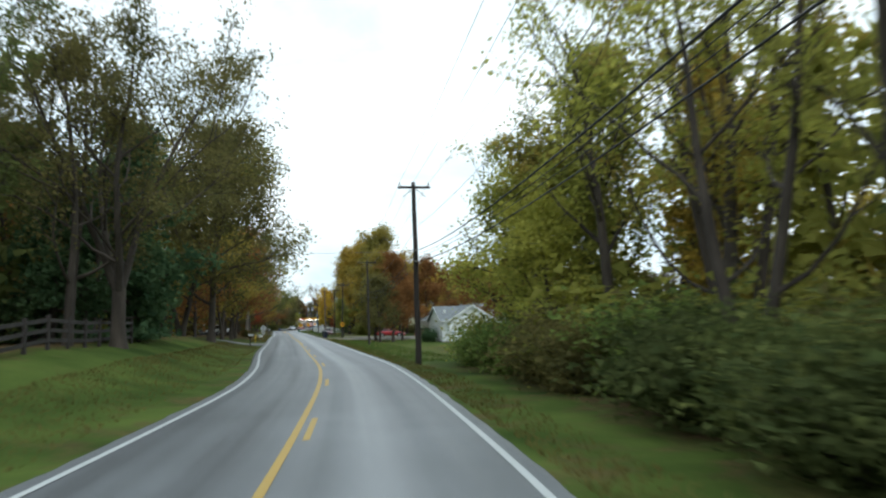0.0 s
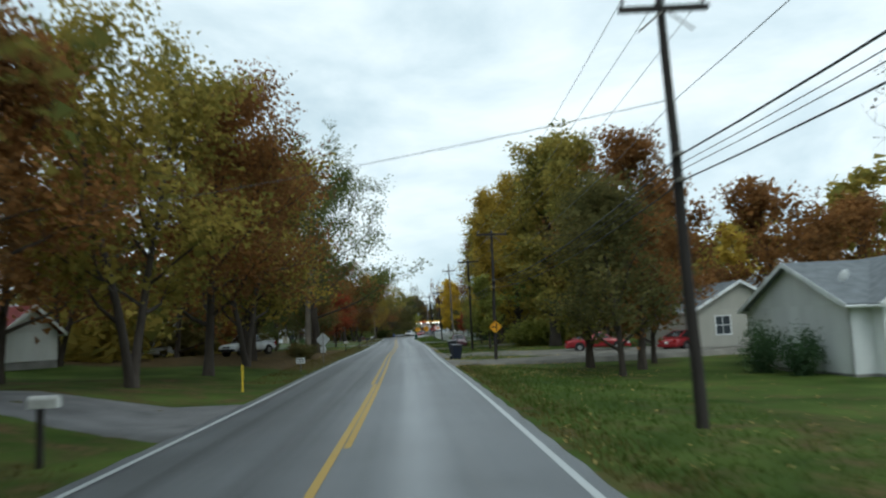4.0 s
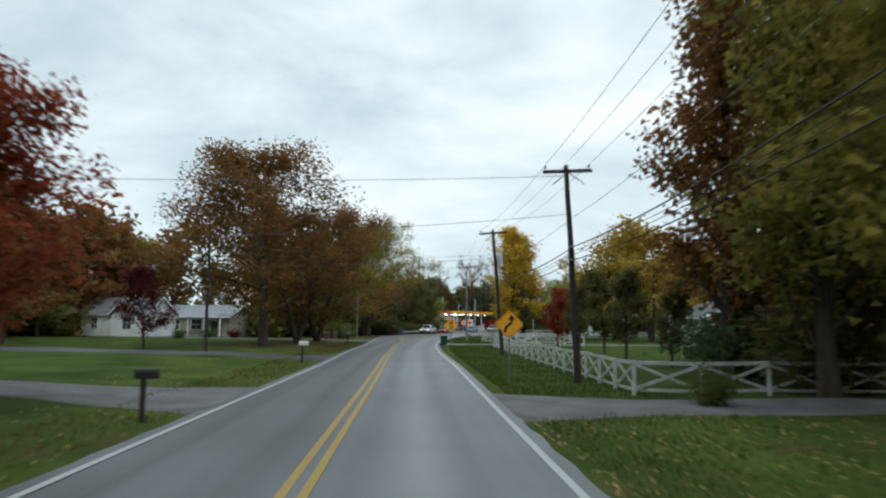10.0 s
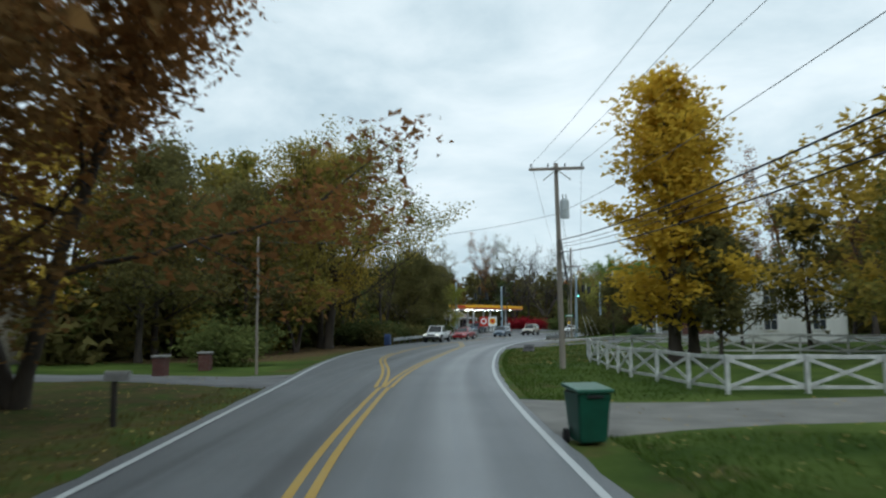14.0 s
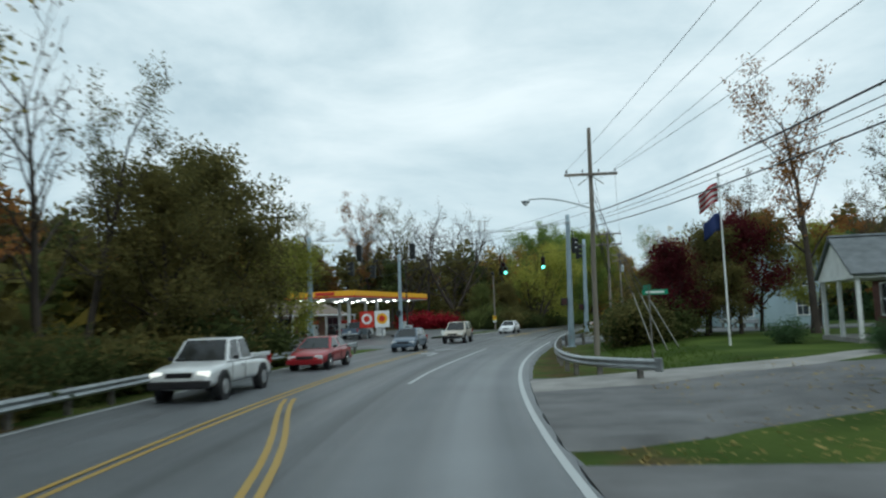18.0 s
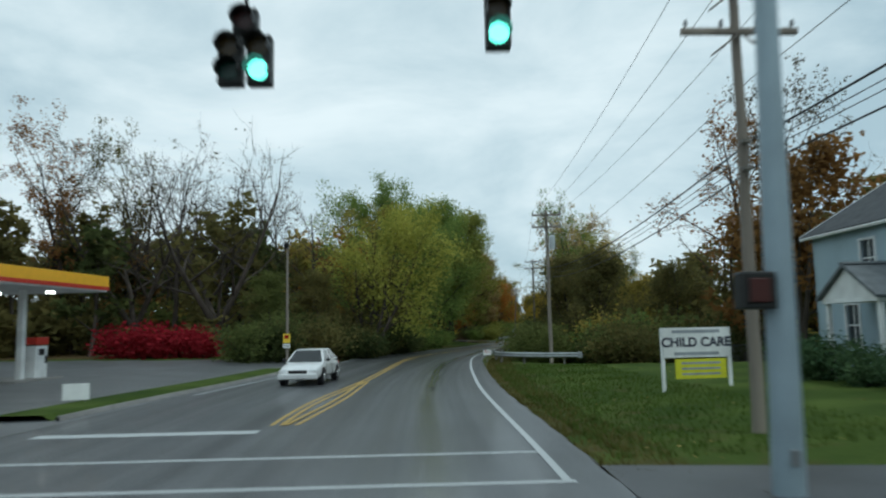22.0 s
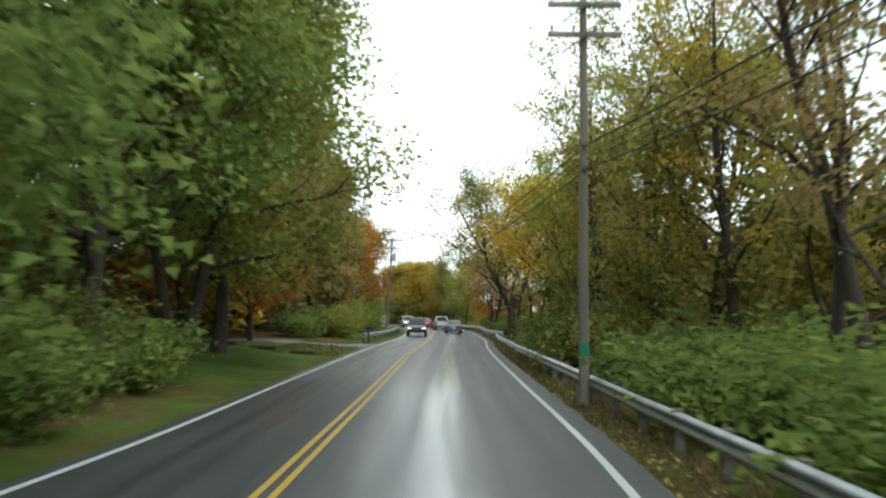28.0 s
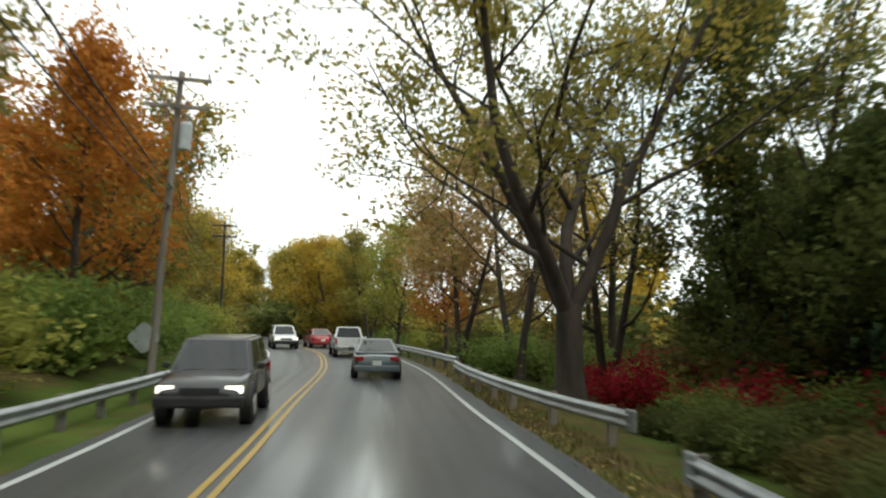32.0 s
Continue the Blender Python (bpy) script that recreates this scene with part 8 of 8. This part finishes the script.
store = house(cm @ pose(-14.5, 0, 0.05), 10, 30, 2.9, 5.0, mat("brown_brick", (0.22, 0.12, 0.085), 0.85, var=0.2), BROWN_SHINGLE, "long low brick shop with a brown roof and wide windows", right=[(1.5, 0.5, 3.0, 1.9), (6, 0.5, 3.0, 1.9), (13, 0.5, 3.0, 1.9), (18, 0.5, 3.0, 1.9), (25, 0.5, 3.0, 1.9)], front=[(1.5, 0.6, 2.6, 1.8), (5.6, 0.6, 2.6, 1.8)], doors=[("right", 10.4, 1.8, 2.2, PANE)])
porch(store, pose(5, 0, 0, 0, 0, 90), 28, 2.2, 2.7, 8, WHITE)
porch(store, pose(0, -15, 0), 9.6, 1.8, 2.7, 4, WHITE)
for k, (x, y, col, kind) in enumerate(((5.2, -6.5, P_BLUE, "pickup"), (-3.9, 2.4, P_DARK, "sedan"), (-8.6, -13, P_WHITE, "sedan"), (-8.6, -16.4, P_GREY, "suv"))):
    car(cm @ pose(x - (2.2 if k == 0 else 0), y, 0.02, 0, 0, 10 + 30 * k), kind, col, f"{['blue', 'dark', 'white', 'grey'][k]} car parked at the filling station", name="car" if kind != "pickup" else "pickup_truck")
panel = hold("shop_sign", cm @ pose(5.6, -7.6, 0, 0, 0, 18), "red and white shop sign panels on short legs", "sign")
for x, back, disc_mat in ((-0.78, RED_BAND, WHITE), (0.78, WHITE, YELLOW_BAND)):
    board = part("board", box(1.5, 0.12, 1.7, (x, 0, 2.0), bevel=0.02), back, panel)
    part("emblem", rod((x, -0.06, 2.05), (x, -0.075, 2.05), 0.55, 0.55, 24), disc_mat, board)
    part("emblem_centre", rod((x, -0.075, 2.05), (x, -0.085, 2.05), 0.32, 0.32, 24), RED_BAND, board)
    part("leg", box(0.1, 0.1, 1.4, (x, 0, 0.55)), STEEL, panel)
yard = hold("yard_sign", at(352.5, -10.6, 20, 0.1), "small white placard stuck in the grass verge", "sign")
part("board", box(0.75, 0.02, 0.5, (0, 0, 0.5), bevel=0.004), WHITE, yard)
part("leg", rod((-0.25, 0, -0.1), (-0.25, 0, 0.3), 0.012), STEEL, yard)
part("leg", rod((0.25, 0, -0.1), (0.25, 0, 0.3), 0.012), STEEL, yard)
cab_m = pose(-74.3, 362.6, float(ground_z(-74.3, 362.6)[0]), 0, 0, 10)
cabinet = hold("control_cabinet", cab_m, "grey metal traffic control cabinet on a plinth", "cabinet")
part("plinth", box(1.1, 0.8, 0.3, (0, 0, 0.05)), CONCRETE, cabinet)
part("body", box(0.95, 0.65, 1.35, (0, 0, 0.85), bevel=0.02), TANK, cabinet)
part("door", box(0.85, 0.02, 1.2, (0, -0.335, 0.85), bevel=0.006), TANK, cabinet)
part("vent", box(0.4, 0.02, 0.08, (0, -0.35, 1.35)), DARK, cabinet)


# ---- traffic signals ----
def signal_pole(s, d, h, label="tall blue-grey painted steel signal pole", lean=(0, 0)):
    m = at(s, d, 0, 0, lean)
    ob = hold("signal_pole", m, label, "signal pole", "signal poles at the junction")
    v, f = tube_verts([Vector((0, 0, -0.1 + (h + 0.1) * i / 10)) for i in range(11)], [0.2 - 0.0075 * i for i in range(11)], 18)
    f.append(tuple(range(len(v) - 18, len(v))))
    part("shaft", mesh_of("shaft", v, f, True), PAINTED_STEEL, ob)
    part("base_plate", box(0.55, 0.55, 0.06, (0, 0, 0.03), bevel=0.01), PAINTED_STEEL, ob)
    for a in (0, 90, 180, 270):
        x, y = 0.22 * math.cos(radians(a + 45)) * 1.2, 0.22 * math.sin(radians(a + 45)) * 1.2
        part("anchor_bolt", rod((x, y, 0.05), (x, y, 0.14), 0.02, n=6), RUSTY, ob)
    part("footing", rod((0, 0, -0.3), (0, 0, 0.0), 0.5, n=20), CONCRETE, ob)
    part("collar", rod((0, 0, h * 0.93), (0, 0, h * 0.93 + 0.12), 0.17, n=16), STEEL, ob)
    part("hand_hole", box(0.12, 0.03, 0.2, (0, -0.19, 0.6), bevel=0.01), STEEL, ob)
    return m, ob


SIGNAL_BLACK = mat("black_signal_housing", (0.014, 0.016, 0.016), 0.5, var=0.15)
DIM = {k: mat(f"dark_{k}_lens", c, 0.25, var=0.1) for k, c in (("red", (0.05, 0.008, 0.008)), ("amber", (0.06, 0.035, 0.005)), ("green", (0.005, 0.04, 0.03)))}


def signal_head(m, lit="", drop=0.3, label="black three-lamp traffic signal hanging from a span wire"):
    """Three lamps with visors; its bottom is 1.05 m below the hanger; it faces -y."""
    ob = hold("traffic_signal", m, label, "traffic signal", "traffic signals over the junction")
    part("hanger", rod((0, 0, 0), (0, 0, drop), 0.03, n=8), SIGNAL_BLACK, ob)
    part("housing", box(0.34, 0.24, 1.05, (0, 0, -0.52), bevel=0.03), SIGNAL_BLACK, ob)
    for k, c in enumerate(("red", "amber", "green")):
        z = -0.18 - 0.34 * k
        lens = part("lens", rod((0, -0.12, z), (0, -0.135, z), 0.14, n=20), GREEN_ON if lit == c else DIM[c], ob)
        bm = bmesh.new()
        ring = [(0.16 * math.cos(a), z + 0.16 * math.sin(a)) for a in np.linspace(-0.5, math.pi + 0.5, 16)]
        rows = [[bm.verts.new((x, y, zz - (0.02 if y < -0.2 else 0))) for x, zz in ring] for y in (-0.12, -0.34)]
        for i in range(15):
            bm.faces.new((rows[0][i], rows[0][i + 1], rows[1][i + 1], rows[1][i]))
        part("visor", bm, SIGNAL_BLACK, lens)
    return ob


sp1, sp1_ob = signal_pole(323.2, 3.65, 8.3, lean=(0, 1.0))
sp3, sp3_ob = signal_pole(338.6, 4.4, 8.2, lean=(0, 1.2))
sp2, sp2_ob = signal_pole(340.6, -12.0, 8.0)
sp4, sp4_ob = signal_pole(322.5, -13.2, 7.9)
part("walk_signal", box(0.42, 0.3, 0.46, (-0.36, -0.1, 2.8), bevel=0.03), SIGNAL_BLACK, sp1_ob, "pedestrian signal showing red")
part("walk_lens", box(0.26, 0.02, 0.3, (-0.36, -0.26, 2.8), bevel=0.02), RED_ON, sp1_ob)
part("walk_bracket", rod((-0.2, -0.05, 2.8), (0, 0, 2.8), 0.03, n=8), SIGNAL_BLACK, sp1_ob)
part("walk_signal", box(0.42, 0.3, 0.46, (-0.36, -0.1, 2.6), bevel=0.03), SIGNAL_BLACK, sp3_ob, "pedestrian signal showing red")
part("walk_lens", box(0.26, 0.02, 0.3, (-0.36, -0.26, 2.6), bevel=0.02), RED_ON, sp3_ob)
part("walk_bracket", rod((-0.2, -0.05, 2.6), (0, 0, 2.6), 0.03, n=8), SIGNAL_BLACK, sp3_ob)
part("walk_signal", box(0.42, 0.3, 0.46, (-0.1, -0.3, 2.7), bevel=0.03), SIGNAL_BLACK, sp2_ob, "pedestrian signal showing red")


def span(a, b, sag, heads):
    """A sagging wire with signals hung at fractions of its length: (fraction, facing degrees, lit)."""
    a, b = Vector(a), Vector(b)
    cable(a, b, 0.014, sag, BLACK, "black span wire that carries traffic signals", "span_wire")
    cable(a + Vector((0, 0, 0.12)), b + Vector((0, 0, 0.12)), 0.009, sag, BLACK, "black span wire that carries traffic signals", "span_wire")
    for u, face, lit in heads:
        p = a.lerp(b, u) - Vector((0, 0, sag * 4 * u * (1 - u)))
        signal_head(pose(p.x, p.y, p.z - 0.3, 0, 0, face), lit)


top = lambda m, z: m @ Vector((0, 0, z))  # noqa: E731
road_face = heading(340)
span(top(sp2, 7.5), top(sp3, 7.5), 0.35, [(0.79, road_face, "green")])


def five_lamp_head(m):
    """One lamp over two columns of two; the green at the lower right is lit."""
    ob = hold("traffic_signal", m, "black five-lamp traffic signal with a lit green lamp", "traffic signal", "traffic signals over the junction")
    part("hanger", rod((0, 0, 0), (0, 0, 0.45), 0.03, n=8), SIGNAL_BLACK, ob)
    part("housing", box(0.34, 0.24, 0.36, (0, 0, -0.18), bevel=0.03), SIGNAL_BLACK, ob)
    for x in (-0.2, 0.2):
        part("housing", box(0.34, 0.24, 0.7, (x, 0, -0.74), bevel=0.03), SIGNAL_BLACK, ob)
    for x, z, c in ((0, -0.18, DIM["red"]), (-0.2, -0.56, DIM["amber"]), (-0.2, -0.9, DIM["green"]), (0.2, -0.56, DIM["amber"]), (0.2, -0.9, GREEN_ON)):
        lens = part("lens", rod((x, -0.12, z), (x, -0.135, z), 0.14, n=20), c, ob)
        bm = bmesh.new()
        ring = [(x + 0.16 * math.cos(u), z + 0.16 * math.sin(u)) for u in np.linspace(-0.5, math.pi + 0.5, 16)]
        rows = [[bm.verts.new((px, y, pz - (0.02 if y < -0.2 else 0))) for px, pz in ring] for y in (-0.12, -0.34)]
        for i in range(15):
            bm.faces.new((rows[0][i], rows[0][i + 1], rows[1][i + 1], rows[1][i]))
        part("visor", bm, SIGNAL_BLACK, lens)


sig = top(sp2, 7.5).lerp(top(sp3, 7.5), 0.575) - Vector((0, 0, 0.35 * 4 * 0.575 * 0.425))
five_lamp_head(pose(sig.x + 0.1, sig.y, sig.z - 0.45, 0, 0, road_face))
span(top(sp4, 7.6), top(sp1, 7.75), 0.3, [(0.2, road_face + 180, ""), (0.41, road_face + 180, "")])
span(top(sp1, 7.8), top(sp3, 7.6), 0.35, [(0.24, road_face + 90, ""), (0.47, road_face + 90, "")])
span(top(sp4, 7.3), top(sp2, 7.3), 0.35, [(0.4, road_face - 90, ""), (0.65, road_face - 90, "")])
blade_m = top(sp1, 7.8).lerp(top(sp3, 7.6), 0.37)
street_blade = hold("hanging_sign", pose(blade_m.x, blade_m.y, blade_m.z - 0.85, 0, 0, 100), "white hanging street sign on the span wire", "road sign")
part("board", box(0.75, 0.012, 0.62, (0, 0, 0.1)), WHITE, street_blade)
part("hanger", rod((0, 0, 0.4), (0, 0, 0.6), 0.015, n=6), RUSTY, street_blade)
